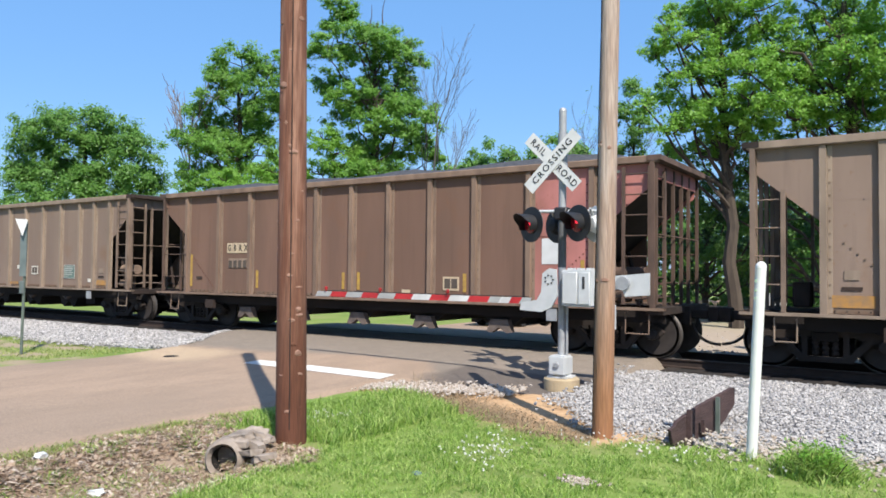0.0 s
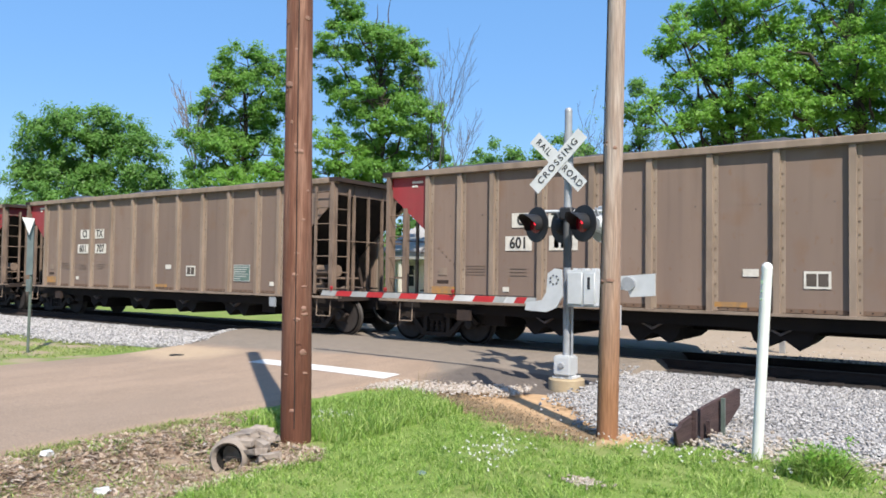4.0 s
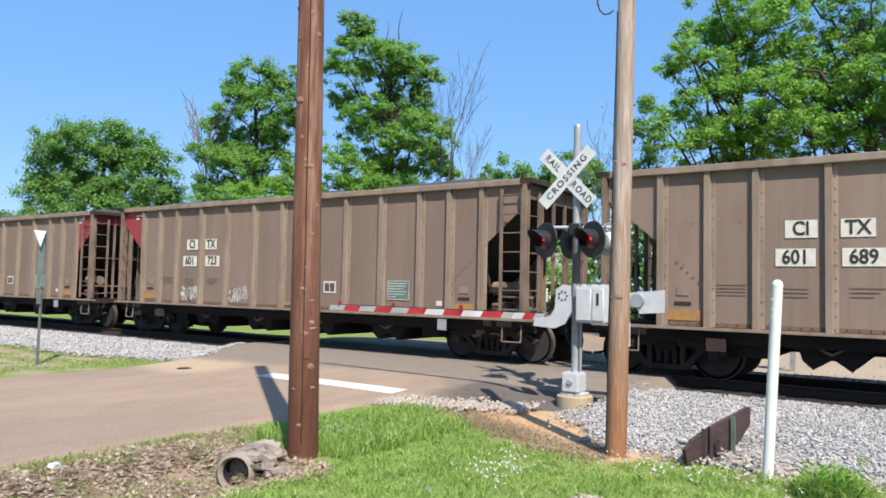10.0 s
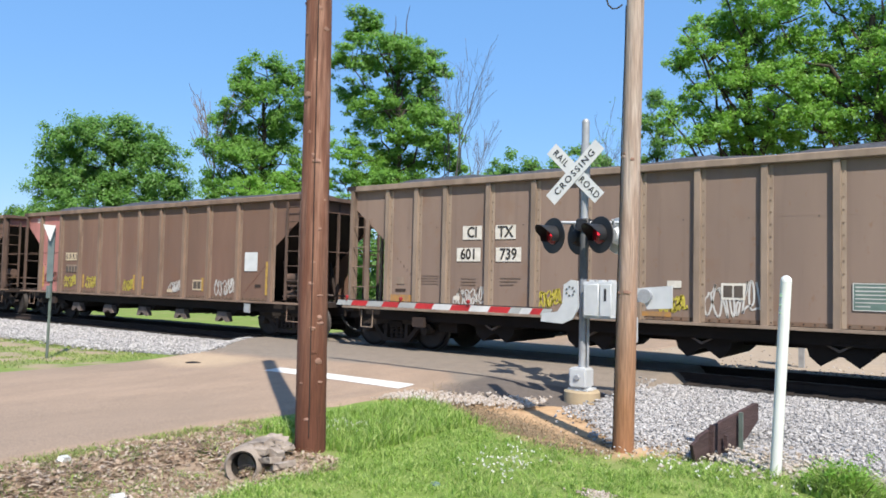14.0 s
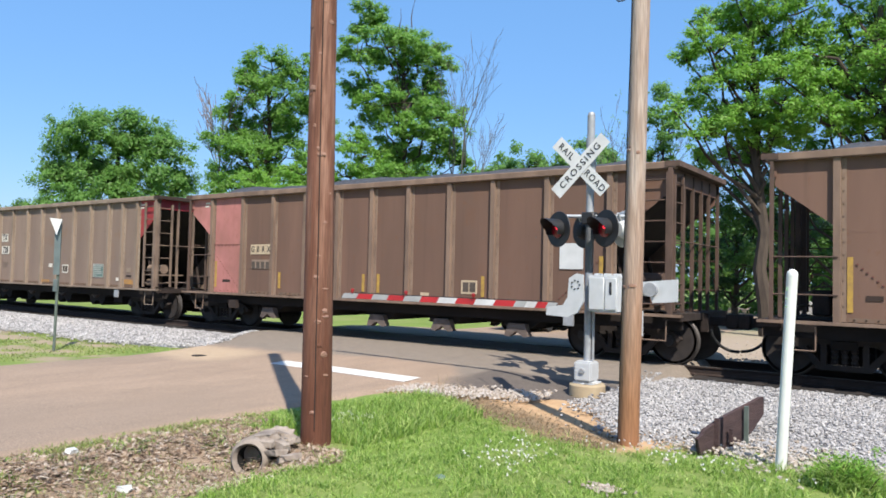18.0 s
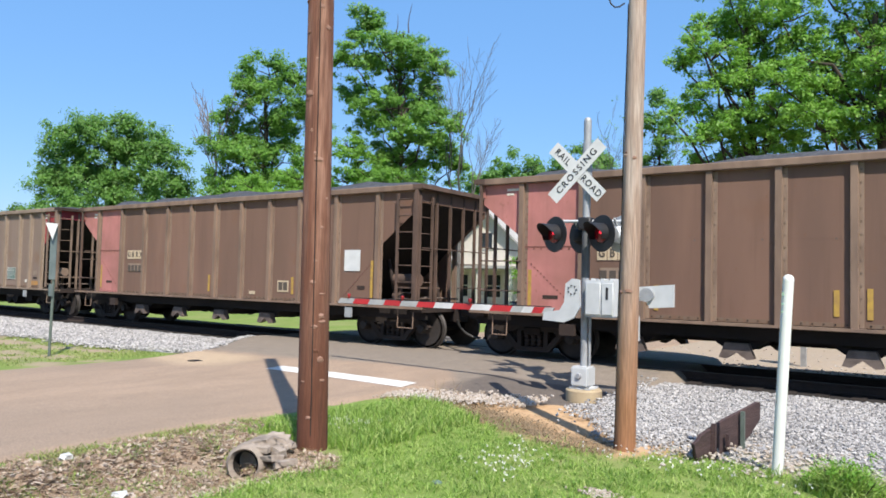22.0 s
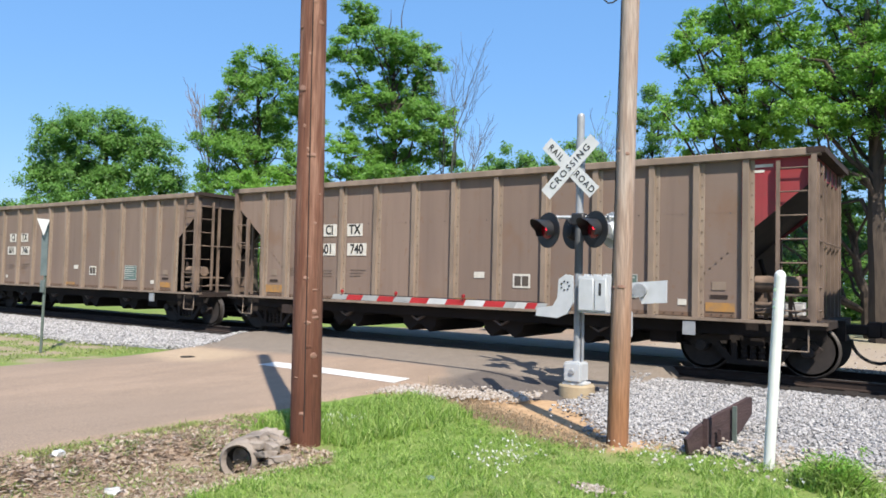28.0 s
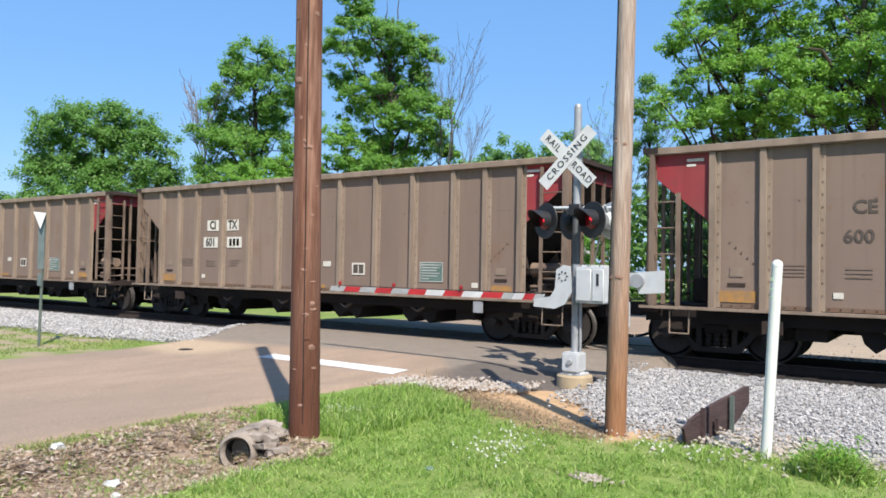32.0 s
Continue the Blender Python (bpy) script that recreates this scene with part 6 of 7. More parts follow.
def make_tree(x, y, lobes, trunk_r, label, seed, leaf=M_LEAF, clump=0.5, per=110, size=0.08, turn=0.0, deep=1.2, dense=2.6, flat=0.6, z0=-0.3, bare=0, swell=1.12, puff=0.12, drop=0.0):
    """lobes: rows of (s, z, r, rz), the boughs of the crown: s metres along the crown's broad side, which is turned by turn degrees."""
    rng = np.random.default_rng(seed)
    tr = new("tree")
    tagged(tr, label, "tree")
    ax = np.array((math.cos(radians(turn)), math.sin(radians(turn)), 0.0))
    back = np.array((-ax[1], ax[0], 0.0))
    cen, heart = [], []
    for s, z, r, rz in lobes:
        r, rz = r * swell, rz * swell + 0.35 * clump + puff
        mid = np.array((x, y, z - drop)) + ax * s + back * rng.uniform(-1, 1) * deep
        heart.append((mid, r, rz))
        n = int(dense * (r + 0.5 * clump) * (rz + 0.5 * clump) / clump ** 2)
        for _ in range(n):
            d = rng.normal(size=3)
            d /= np.linalg.norm(d)
            if d[2] < -0.25 and rng.random() < 0.6:
                d[2] = -d[2]
            f = rng.uniform(0.2, 1.0) ** 0.5 * (1.28 if rng.random() < 0.14 else 1.0)
            cen.append(mid + (ax * d[0] * r + back * d[1] * max(r, 0.8) * 0.9 + np.array((0, 0, d[2] * rz))) * f)
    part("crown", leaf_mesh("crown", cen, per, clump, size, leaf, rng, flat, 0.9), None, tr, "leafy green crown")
    bm = bmesh.new()
    high = max(a[1] for a in lobes)
    lean = float(np.mean([a[0] for a in lobes])) * 0.5
    foot = Vector((x, y, z0 - 0.2))
    crest = Vector((x + ax[0] * lean, y + ax[1] * lean, high - 1.0))
    limb(bm, foot, crest, trunk_r, trunk_r * 0.22, rng, 0.022, 9)
    for mid, r, rz in heart:
        f = min(0.92, max(0.2, (mid[2] - 0.45 * math.hypot(mid[0] - x, mid[1] - y) - 0.9) / high))
        root = foot.lerp(crest, f)
        thick = trunk_r * (1 - 0.75 * f) * 0.5
        limb(bm, root, mid, min(thick, 0.09), 0.025, rng, 0.16, 5)
        for k in range(3):
            d = rng.normal(size=3)
            d /= np.linalg.norm(d)
            limb(bm, mid, mid + ax * d[0] * r * 0.9 + back * d[1] * r * 0.7 + np.array((0, 0, abs(d[2]) * rz)), 0.035, 0.012, rng, 0.2, 3)
    for k in range(bare):
        a = crest + Vector(rng.normal(size=3)) * 0.4
        limb(bm, a, a + Vector((rng.uniform(-1.0, 0.2), 0, rng.uniform(1.0, 1.8))), 0.04, 0.012, rng, 0.2, 3)
    part("trunk", bm, M_BARK, tr, "grey-brown trunk and limbs")
    return tr


def make_bare_tree(x, y, height, seed, label, material=M_DEAD, lean=0.05, thick=0.12, wide=0.42, leaves=0, fine=0.009):
    """A leafless tree: a forked trunk, rising limbs and a haze of fine twigs."""
    rng = np.random.default_rng(seed)
    tr = new("bare_tree")
    tagged(tr, label, "tree")
    bm = bmesh.new()
    tips = []

    def grow(p, d, ln, r, depth):
        q = p + d * ln
        m = p.lerp(q, 0.5) + Vector(rng.normal(size=3)) * ln * 0.06
        tube(bm, p, m, r, r * 0.8, 5)
        tube(bm, m, q, r * 0.8, r * 0.55, 5)
        if depth == 0:
            tips.append(q)
            return
        for i in range(3 if depth > 1 else 2):
            side = Vector((rng.normal(), rng.normal() * 0.6, 0)) * wide
            nd = (d + side + Vector((0, 0, 0.18))).normalized()
            grow(p.lerp(q, 1.0 if i == 0 else rng.uniform(0.4, 0.95)), nd, ln * rng.uniform(0.5, 0.8), max(fine, r * 0.5), depth - 1)
    grow(Vector((x, y, -0.4)), Vector((lean, 0, 1)).normalized(), height * 0.4, thick, 5)
    # the topmost twig reaches the given height
    grown = height / max(p.z for p in tips)
    fit = Matrix.Translation((x, y, -0.4)) @ Matrix.Diagonal((grown, grown, grown, 1)) @ Matrix.Translation((-x, -y, 0.4))
    bm.transform(fit)
    tips = [fit @ p for p in tips]
    part("branching_trunk", bm, material, tr)
    if leaves:
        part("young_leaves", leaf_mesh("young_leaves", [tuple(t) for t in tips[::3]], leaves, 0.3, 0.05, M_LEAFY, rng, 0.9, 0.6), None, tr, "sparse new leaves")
    return tr


def make_woods():
    rng = np.random.default_rng(21)
    cen = []
    while len(cen) < 1500:
        x = rng.uniform(-130, 40)
        y = rng.uniform(46, 62)
        h = 6.5 + 2.5 * noise.noise((x * 0.06, 0, 3)) + 1.5 * noise.noise((x * 0.3, 0, 5))
        if x < -95:
            h += 3
        cen.append((x, y, rng.uniform(-0.3, h)))
    ob = new("far_woods", leaf_mesh("far_woods", cen, 38, 2.0, 0.33, M_LEAFD, rng, 0.7, 0.6))
    tagged(ob, "distant strip of dense green woods", "woods", kind="stuff")


def blades(name, n, where, length, width, material, label, cat, lean=0.5, seed=1):
    rng = np.random.default_rng(seed)
    pts = []
    while len(pts) < n:
        p = where(rng)
        if p is not None:
            pts.append(p)
    p = np.array(pts)[:, :3]
    sc = np.array(pts)[:, 3:4]
    a = rng.uniform(0, math.tau, n)
    side = np.stack([np.cos(a), np.sin(a), np.zeros(n)], 1) * width * rng.uniform(0.6, 1.3, (n, 1))
    ln = length * rng.uniform(0.45, 1.25, (n, 1)) * sc
    tilt = rng.normal(size=(n, 2)) * lean
    up = np.concatenate([tilt, np.ones((n, 1))], 1)
    up /= np.linalg.norm(up, axis=1)[:, None]
    mid = p + up * ln * 0.55
    tip = p + up * ln + np.concatenate([tilt * ln * 0.45, -0.12 * ln], 1)
    v = np.stack([p - side, p + side, mid + side * 0.7, mid - side * 0.7, tip], 1).reshape(-1, 3)
    b = (np.arange(n) * 5)[:, None]
    quads = (b + np.array([0, 1, 2, 3])).tolist()
    tris = (b + np.array([3, 2, 4])).tolist()
    me = bpy.data.meshes.new(name)
    me.from_pydata(v.tolist(), [], quads + tris)
    me.materials.append(material)
    return tagged(new(name, me), label, cat, kind="stuff")


def green_mask(x, y):
    n1 = noise.noise((x * 1.1, y * 1.1, 3.0)) * 0.35
    if x < ROAD_R + 0.35 + 0.25 * n1:
        return 0.0
    over = y - grass_limit(x) - n1 * 0.7
    if over > 0:
        return 0.25 * smooth(0.5, 0.0, over)
    if x < -5.25 + n1 and y < 5.9 + n1:
        return 0.12
    if math.hypot(x + 5.6, y - 5.45) < 0.45:
        return 0.1
    return 1.0


def make_grass():
    def lawn(rng):
        x, y = rng.uniform(-7.6, 4.0), rng.uniform(-2.5, 10.0)
        if rng.random() > green_mask(x, y) * smooth(-2.5, 2.6, y) ** 2 * smooth(4.0, 1.0, x) ** 2:
            return None
        return x, y, ground_z(x, y) - 0.01, max(0.2, 0.75 + 0.7 * noise.noise((x * 1.7, y * 1.7, 8)) + 0.95 * noise.noise((x * 6, y * 6, 2)))
    blades("grass", 170000, lawn, 0.10, 0.0045, M_GRASS, "bright spring grass of the verge", "grass", 0.65)

    def tall(rng):
        a, b = rng.uniform(-6.9, -5.0), rng.uniform(6.0, 9.6)
        if abs(a + 6.2) > 0.9 or green_mask(a, b) < 0.5:
            return None
        return a, b, ground_z(a, b), 1.0
    blades("tall_grass", 8500, tall, 0.19, 0.006, M_GRASS, "taller grass round the brown pole", "grass", 0.35, 3)

    def weeds(rng):
        x, y = rng.normal(-0.93, 0.13), rng.normal(7.72, 0.12)
        return x, y, ground_z(x, y), max(0.25, 1.0 - 1.7 * math.hypot(x + 0.93, y - 7.72)) * rng.uniform(0.6, 1.15)
    blades("weeds", 3600, weeds, 0.33, 0.009, M_GRASS, "tall green weeds at the gravel edge", "weeds", 0.5, 12)

    def fringe(rng):
        y = rng.uniform(0.5, 6.4)
        x = ROAD_R + 0.25 + rng.normal(0, 0.12) + 0.15 * noise.noise((y * 2, 0, 3))
        if noise.noise((y * 1.6, x, 9)) < -0.05:
            return None
        return x, y, ground_z(x, y), 0.9
    blades("grass", 4000, fringe, 0.09, 0.006, M_PALEGRASS, "grass tufts along the road edge", "grass", 0.6, 13)

    def beyond(rng):
        x, y = rng.uniform(-40, -15.2), rng.uniform(3.5, YT - 4.1)
        if y > YT - 4.6 + 0.3 * noise.noise((x * 0.6, 0, 4)) or x > road_edges(y)[0] - 0.15:
            return None
        if rng.random() > smooth(-0.35, 0.12, noise.noise((x * 0.55, y * 0.9, 5)) + 0.4 * noise.noise((x * 2, y * 2, 5))):
            return None
        return x, y, ground_z(x, y), 0.9
    blades("grass", 30000, beyond, 0.07, 0.010, M_PALEGRASS, "mown grass strip between road and ballast", "grass", 0.6, 4)

    def litter(rng):
        x, y = rng.uniform(-7.9, -4.9), rng.uniform(-1.0, 6.5)
        if rng.random() > smooth(-1.0, 2.6, y):
            return None
        n1 = noise.noise((x * 1.1, y * 1.1, 3.0)) * 0.35
        if x > -5.2 + n1 and y < 5.9 or x < ROAD_R + 0.1 or (y > 5.9 + n1 and x > -7.0):
            return None
        return x, y, ground_z(x, y), 1.0
    blades("dead_leaves", 26000, litter, 0.055, 0.026, M_LITTER, "brown dead leaves in the ditch", "leaf litter", 2.0, 5)
    def sprigs(rng):
        p = litter(rng)
        if p is None or noise.noise((p[0] * 3, p[1] * 3, 6)) < 0.12:
            return None
        return p
    blades("grass", 5200, sprigs, 0.06, 0.007, M_GRASS, "sparse green sprigs in the ditch", "grass", 0.8, 16)
    blades("dry_stalks", 11000, litter, 0.11, 0.003, M_DRY, "dry grass stalks in the ditch", "grass", 1.2, 6)

    def straw(rng):
        x = rng.uniform(-6.9, -3.2)
        y = grass_limit(x) + 0.35 + rng.normal(0, 0.32)
        if y > YT - 5.2 or green_mask(x, y) > 0.5 and rng.random() < 0.8:
            return None
        return x, y, ground_z(x, y), 1.0
    def twigs(rng):
        return rng.normal(-6.6, 0.12), rng.normal(9.5, 0.1), -0.25, 1.0
    blades("dry_stalks", 16, twigs, 0.42, 0.004, M_DRY, "a few tall dry stalks by the stop line", "grass", 0.18, 17)
    blades("dry_straw", 9000, straw, 0.06, 0.006, M_DRY, "dry straw and needles on bare soil", "straw", 2.2, 7)
    # clover heads
    rng = np.random.default_rng(9)
    cen = []
    for cx, cy, n, sx, sy in ((-3.76, 6.5, 75, 0.25, 0.3), (-6.3, 6.9, 60, 0.2, 0.2), (-2.5, 7.6, 60, 0.7, 0.25), (-6.7, 9.4, 40, 0.3, 0.2)):
        for _ in range(n):
            x, y = rng.normal(cx, sx), rng.normal(cy, sy)
            cen.append((x, y, ground_z(x, y) + 0.085))
    tagged(new("clover_flowers", leaf_mesh("clover_flowers", cen, 6, 0.014, 0.011, M_FLOWER, rng, 1.0)), "small white clover flowers in the grass", "flowers", kind="stuff")
    # a low bush at the ballast edge
    bush = new("bush")
    tagged(bush, "low bright green weedy bush at the gravel edge", "bush")
    cen = [(-0.93 + 0.15 * d[0], 7.72 + 0.14 * d[1], -0.16 + 0.11 * abs(d[2])) for d in rng.normal(size=(30, 3)) * 0.8]
    part("foliage", leaf_mesh("foliage", cen, 30, 0.075, 0.017, M_LEAFY, rng, 0.9, 0.4), None, bush)
    bm = bmesh.new()
    for k in range(14):
        d = rng.normal(size=3) * 0.14
        tube(bm, (-0.9 + d[0] * 0.4, 7.72 + d[1] * 0.4, -0.3), (-0.9 + d[0], 7.72 + d[1], -0.05), 0.006, 0.003, 5)
    part("stem", bm, M_BARK, bush)


def make_house():
    X, Y = -23.1, 36.0
    hs = new("house")
    tagged(hs, "white clapboard house with a gabled roof and porch", "house")
    bm = boxes((X - 5.2, X + 3.8, Y, Y + 8, -0.4, 3.0))
    prism(bm, [(X - 2.2, 3.0), (X + 3.6, 3.0), (X + 0.7, 5.6)], "y", Y, Y + 8)
    part("wall", bm, M_HOUSE, hs)
    bm = bmesh.new()
    for a, b in (((X - 2.6, 2.85), (X + 0.7, 5.8)), ((X + 4.0, 2.85), (X + 0.7, 5.8))):
        prism(bm, [a, b, (b[0], b[1] - 0.14), (a[0], a[1] - 0.14)], "y", Y - 0.4, Y + 8.2)
    prism(bm, [(Y - 0.35, 2.95), (Y + 4, 4.9), (Y + 8.3, 2.95), (Y + 8.3, 2.83), (Y + 4, 4.75), (Y - 0.35, 2.83)], "x", X - 5.6, X - 1.0)
    part("roof", bm, M_ROOF, hs, "pale shingled roof")
    bm = boxes((X - 4.8, X + 3.7, Y - 2.4, Y - 0.05, 2.35, 2.5))
    part("porch_roof", bm, M_ROOF, hs)
    part("porch_floor", boxes((X - 4.8, X + 3.7, Y - 2.3, Y - 0.05, -0.4, 0.05)), M_HOUSE, hs)
    for dx in (-4.6, -2.6, -0.5, 1.5, 3.55):
        part("porch_post", boxes((X + dx - 0.09, X + dx + 0.09, Y - 2.25, Y - 2.07, 0.05, 2.35)), M_HOUSE, hs)
    for dx in (-3.6, -1.0, 1.2, 3.3):
        w = part("window", boxes((X + dx - 0.5, X + dx + 0.5, Y - 0.06, Y - 0.01, 0.7, 2.1)), M_HOUSE, hs)
        part("pane", boxes((X + dx - 0.42, X + dx + 0.42, Y - 0.075, Y - 0.062, 0.78, 1.38)), M_GLASS, w)
        part("pane", boxes((X + dx - 0.42, X + dx + 0.42, Y - 0.075, Y - 0.062, 1.44, 2.02)), M_GLASS, w)
    w = part("gable_window", boxes((X + 0.3, X + 1.1, Y - 0.06, Y - 0.01, 3.5, 4.5)), M_HOUSE, hs)
    part("pane", boxes((X + 0.37, X + 1.03, Y - 0.075, Y - 0.062, 3.57, 4.43)), M_GLASS, w)


# ---- behind the crossing ----
def make_sedan():
    """A dark saloon that waits on the far side, its nose to the track."""
    X, Y0, G = -12.9, 22.4, -0.26
    car = new("sedan")
    tagged(car, "dark blue sedan waiting on the road beyond the crossing", "car")
    # side outline along the car, from nose to tail, with rounded shoulders
    body = [(0.0, 0.32), (-0.02, 0.55), (0.10, 0.72), (0.9, 0.86), (1.25, 0.92), (3.7, 0.95), (4.5, 0.93), (4.62, 0.80), (4.62, 0.40), (4.5, 0.28), (3.95, 0.24), (0.3, 0.22)]
    bm = bmesh.new()
    prism(bm, [(Y0 + y, G + z) for y, z in body], "x", X - 0.89, X + 0.89)
    part("body", bevelled(bm, 0.07, 2), M_CARPAINT, car)
    roof = [(1.75, 1.30), (2.2, 1.40), (2.9, 1.42), (3.4, 1.37), (3.62, 1.26), (3.5, 1.24), (2.3, 1.32), (1.85, 1.25)]
    bm = bmesh.new()
    prism(bm, [(Y0 + y, G + z) for y, z in roof], "x", X - 0.64, X + 0.64)
    part("roof", bevelled(bm, 0.025, 2), M_CARPAINT, car)
    # glass house, narrower towards the roof
    bm = bmesh.new()
    lo = [bm.verts.new((X + sx * 0.80, Y0 + y, G + 0.90)) for sx, y in ((-1, 1.05), (1, 1.05), (1, 4.05), (-1, 4.05))]
    hi = [bm.verts.new((X + sx * 0.61, Y0 + y, G + 1.33)) for sx, y in ((-1, 1.85), (1, 1.85), (1, 3.5), (-1, 3.5))]
    bm.faces.new(lo[::-1])
    bm.faces.new(hi)
    for i in range(4):
        bm.faces.new((lo[i], lo[(i + 1) % 4], hi[(i + 1) % 4], hi[i]))
    part("glass_house", bm, M_CARGLASS, car, "dark tinted glass")
    for s in (-1, 1):
        for (y0, z0), (y1, z1) in (((1.03, 0.90), (1.83, 1.33)), ((2.55, 0.90), (2.62, 1.35)), ((4.07, 0.90), (3.52, 1.33))):
            bm = bmesh.new()
            tube(bm, (X + s * 0.81, Y0 + y0, G + z0), (X + s * 0.62, Y0 + y1, G + z1), 0.035, 0.03, 6)
            part("pillar", bm, M_CARPAINT, car)
        part("mirror", bevelled(boxes((min(X + s * 0.86, X + s * 1.04), max(X + s * 0.86, X + s * 1.04), Y0 + 1.35, Y0 + 1.48, G + 0.92, G + 1.05)), 0.02), M_CARPAINT, car)
        part("headlight", bevelled(boxes((min(X + s * 0.5, X + s * 0.84), max(X + s * 0.5, X + s * 0.84), Y0 - 0.03, Y0 + 0.12, G + 0.56, G + 0.68)), 0.02), M_WSTRIPE, car, "clear headlight")
        for y in (0.85, 3.75):
            wh = new("wheel")
            wh.parent = car
            bm = bmesh.new()
            lathe(bm, [(0.20, s * 0.72), (0.31, s * 0.70), (0.325, s * 0.75), (0.325, s * 0.88), (0.30, s * 0.91), (0.21, s * 0.91)], (X, Y0 + y, G + 0.325), "x", 24)
            part("tyre", bm, M_TYRE, wh)
            bm = bmesh.new()
            lathe(bm, [(0.05, s * 0.89), (0.19, s * 0.88), (0.21, s * 0.905), (0.215, s * 0.80)], (X, Y0 + y, G + 0.325), "x", 20)
            part("rim", bm, M_ALLOY, wh)
    part("grille", boxes((X - 0.42, X + 0.42, Y0 - 0.035, Y0 + 0.03, G + 0.44, G + 0.6)), M_UNDER, car)
    part("bumper", bevelled(boxes((X - 0.88, X + 0.88, Y0 - 0.05, Y0 + 0.15, G + 0.26, G + 0.42)), 0.03), M_CARPAINT, car)


def make_far_side():
    cb = new("equipment_cabinet")
    tagged(cb, "pale grey metal equipment cabinet behind the track", "cabinet")
    part("housing", bevelled(boxes((-3.52, -3.08, 19.9, 20.25, 0.55, 1.15)), 0.015), M_CABINET, cb)
    part("lid", bevelled(boxes((-3.53, -3.07, 19.89, 20.26, 1.15, 1.17)), 0.012), M_CABINET, cb)
    part("door", bevelled(boxes((-3.49, -3.11, 19.875, 19.897, 0.58, 1.12)), 0.008), M_CABINET, cb)
    part("post", boxes((-3.36, -3.24, 20.02, 20.14, -0.4, 0.55)), M_GALV, cb)
    for x in (-15.77, -15.03):
        ps = new("white_post")
        tagged(ps, "plain white post beyond the road", "post", "white posts beyond the road")
        bm = bmesh.new()
        tube(bm, (x, 30, -0.5), (x, 30, 1.6), 0.045, 0.045, 12)
        part("shaft", bm, M_WSTRIPE, ps)
        bm = bmesh.new()
        lathe(bm, [(0.05, 1.6), (0.055, 1.63), (0.03, 1.67)], (x, 30, 0), "z", 12)
        part("cap", bm, M_WSTRIPE, ps)

# ---- build ----
make_ground()
make_road()
make_track()
make_train()
make_signal()
make_small_things()
make_tree(-56.3, 33, [(-0.2, 13.1, 2.4, 1.2), (-2.5, 11.9, 2.1, 1.4), (2.1, 12.1, 2.2, 1.4), (-3.5, 10.0, 1.9, 1.6), (-0.3, 10.6, 3.0, 2.0), (3.5, 10.4, 2.0, 1.8), (-4.3, 8.2, 1.4, 1.3), (5.1, 8.4, 1.1, 1.1), (-1.2, 8.0, 3.7, 1.8), (2.2, 7.9, 3.7, 1.7), (-2.0, 5.4, 4.2, 1.6), (2.6, 5.6, 3.6, 1.6)], 0.5, "broad rounded tree in full spring leaf", 1, M_LEAFM, 0.7, 150, 0.11, 60, 2.2, 3.2, 0.85, swell=1.12, puff=0.12, drop=0.15)
make_tree(-36.8, 32, [(0.0, 14.9, 1.6, 0.8), (-1.5, 13.7, 0.8, 0.5), (1.5, 14.2, 1.5, 0.8), (-0.1, 13.0, 2.0, 0.7), (-2.6, 11.8, 0.8, 0.4), (-2.8, 10.3, 1.2, 0.6), (-0.4, 11.1, 2.1, 0.8), (1.9, 11.8, 1.7, 1.3), (-1.4, 9.4, 2.0, 0.5), (1.0, 9.5, 2.1, 0.8), (-2.6, 8.0, 1.2, 0.6), (0.2, 7.7, 2.1, 0.8), (2.0, 6.3, 2.1, 1.0), (-1.2, 6.2, 2.4, 1.0)], 0.34, "tall leafy tree with open layered boughs", 2, M_LEAF, 0.5, 120, 0.085, 49, 1.6, 2.8, 0.7, swell=1.4, puff=0.14, drop=0.45)
make_tree(-25.8, 32, [(-2.1, 16.5, 0.7, 0.25), (-2.3, 15.3, 0.6, 0.2), (-1.7, 15.9, 0.4, 0.25), (-0.1, 15.3, 1.5, 0.3), (1.4, 15.1, 0.7, 0.25), (-1.0, 14.4, 1.7, 0.4), (1.9, 13.8, 0.8, 0.3), (0.6, 13.9, 1.2, 0.4), (-2.6, 13.7, 1.2, 0.5), (-1.6, 12.5, 1.7, 0.5), (1.1, 12.9, 1.4, 0.4), (1.3, 11.7, 1.5, 0.4), (-0.5, 11.5, 1.6, 0.4), (1.6, 10.6, 1.4, 0.5), (-1.0, 10.5, 1.5, 0.5), (0.3, 9.7, 1.6, 0.4), (2.1, 9.5, 1.0, 0.5), (2.9, 8.4, 0.7, 0.5), (-0.3, 8.9, 1.6, 0.4), (0.8, 8.4, 1.2, 0.3), (-0.6, 7.4, 1.8, 0.4)], 0.3, "tall leafy tree with a high spire and layered boughs", 3, M_LEAF, 0.42, 115, 0.078, 39, 1.6, 2.8, 0.7, bare=2, swell=1.4, puff=0.14, drop=0.55)
make_tree(-32.1, 30, [(-1.1, 7.0, 1.6, 0.4), (0.2, 7.3, 1.3, 0.6), (-2.3, 6.6, 1.2, 0.4), (1.5, 6.8, 1.2, 0.6), (0.0, 5.4, 2.4, 1.0)], 0.14, "bright yellow-green young tree before the taller trees", 21, M_LEAFY, 0.4, 90, 0.07, 47, 0.8, 2.4)
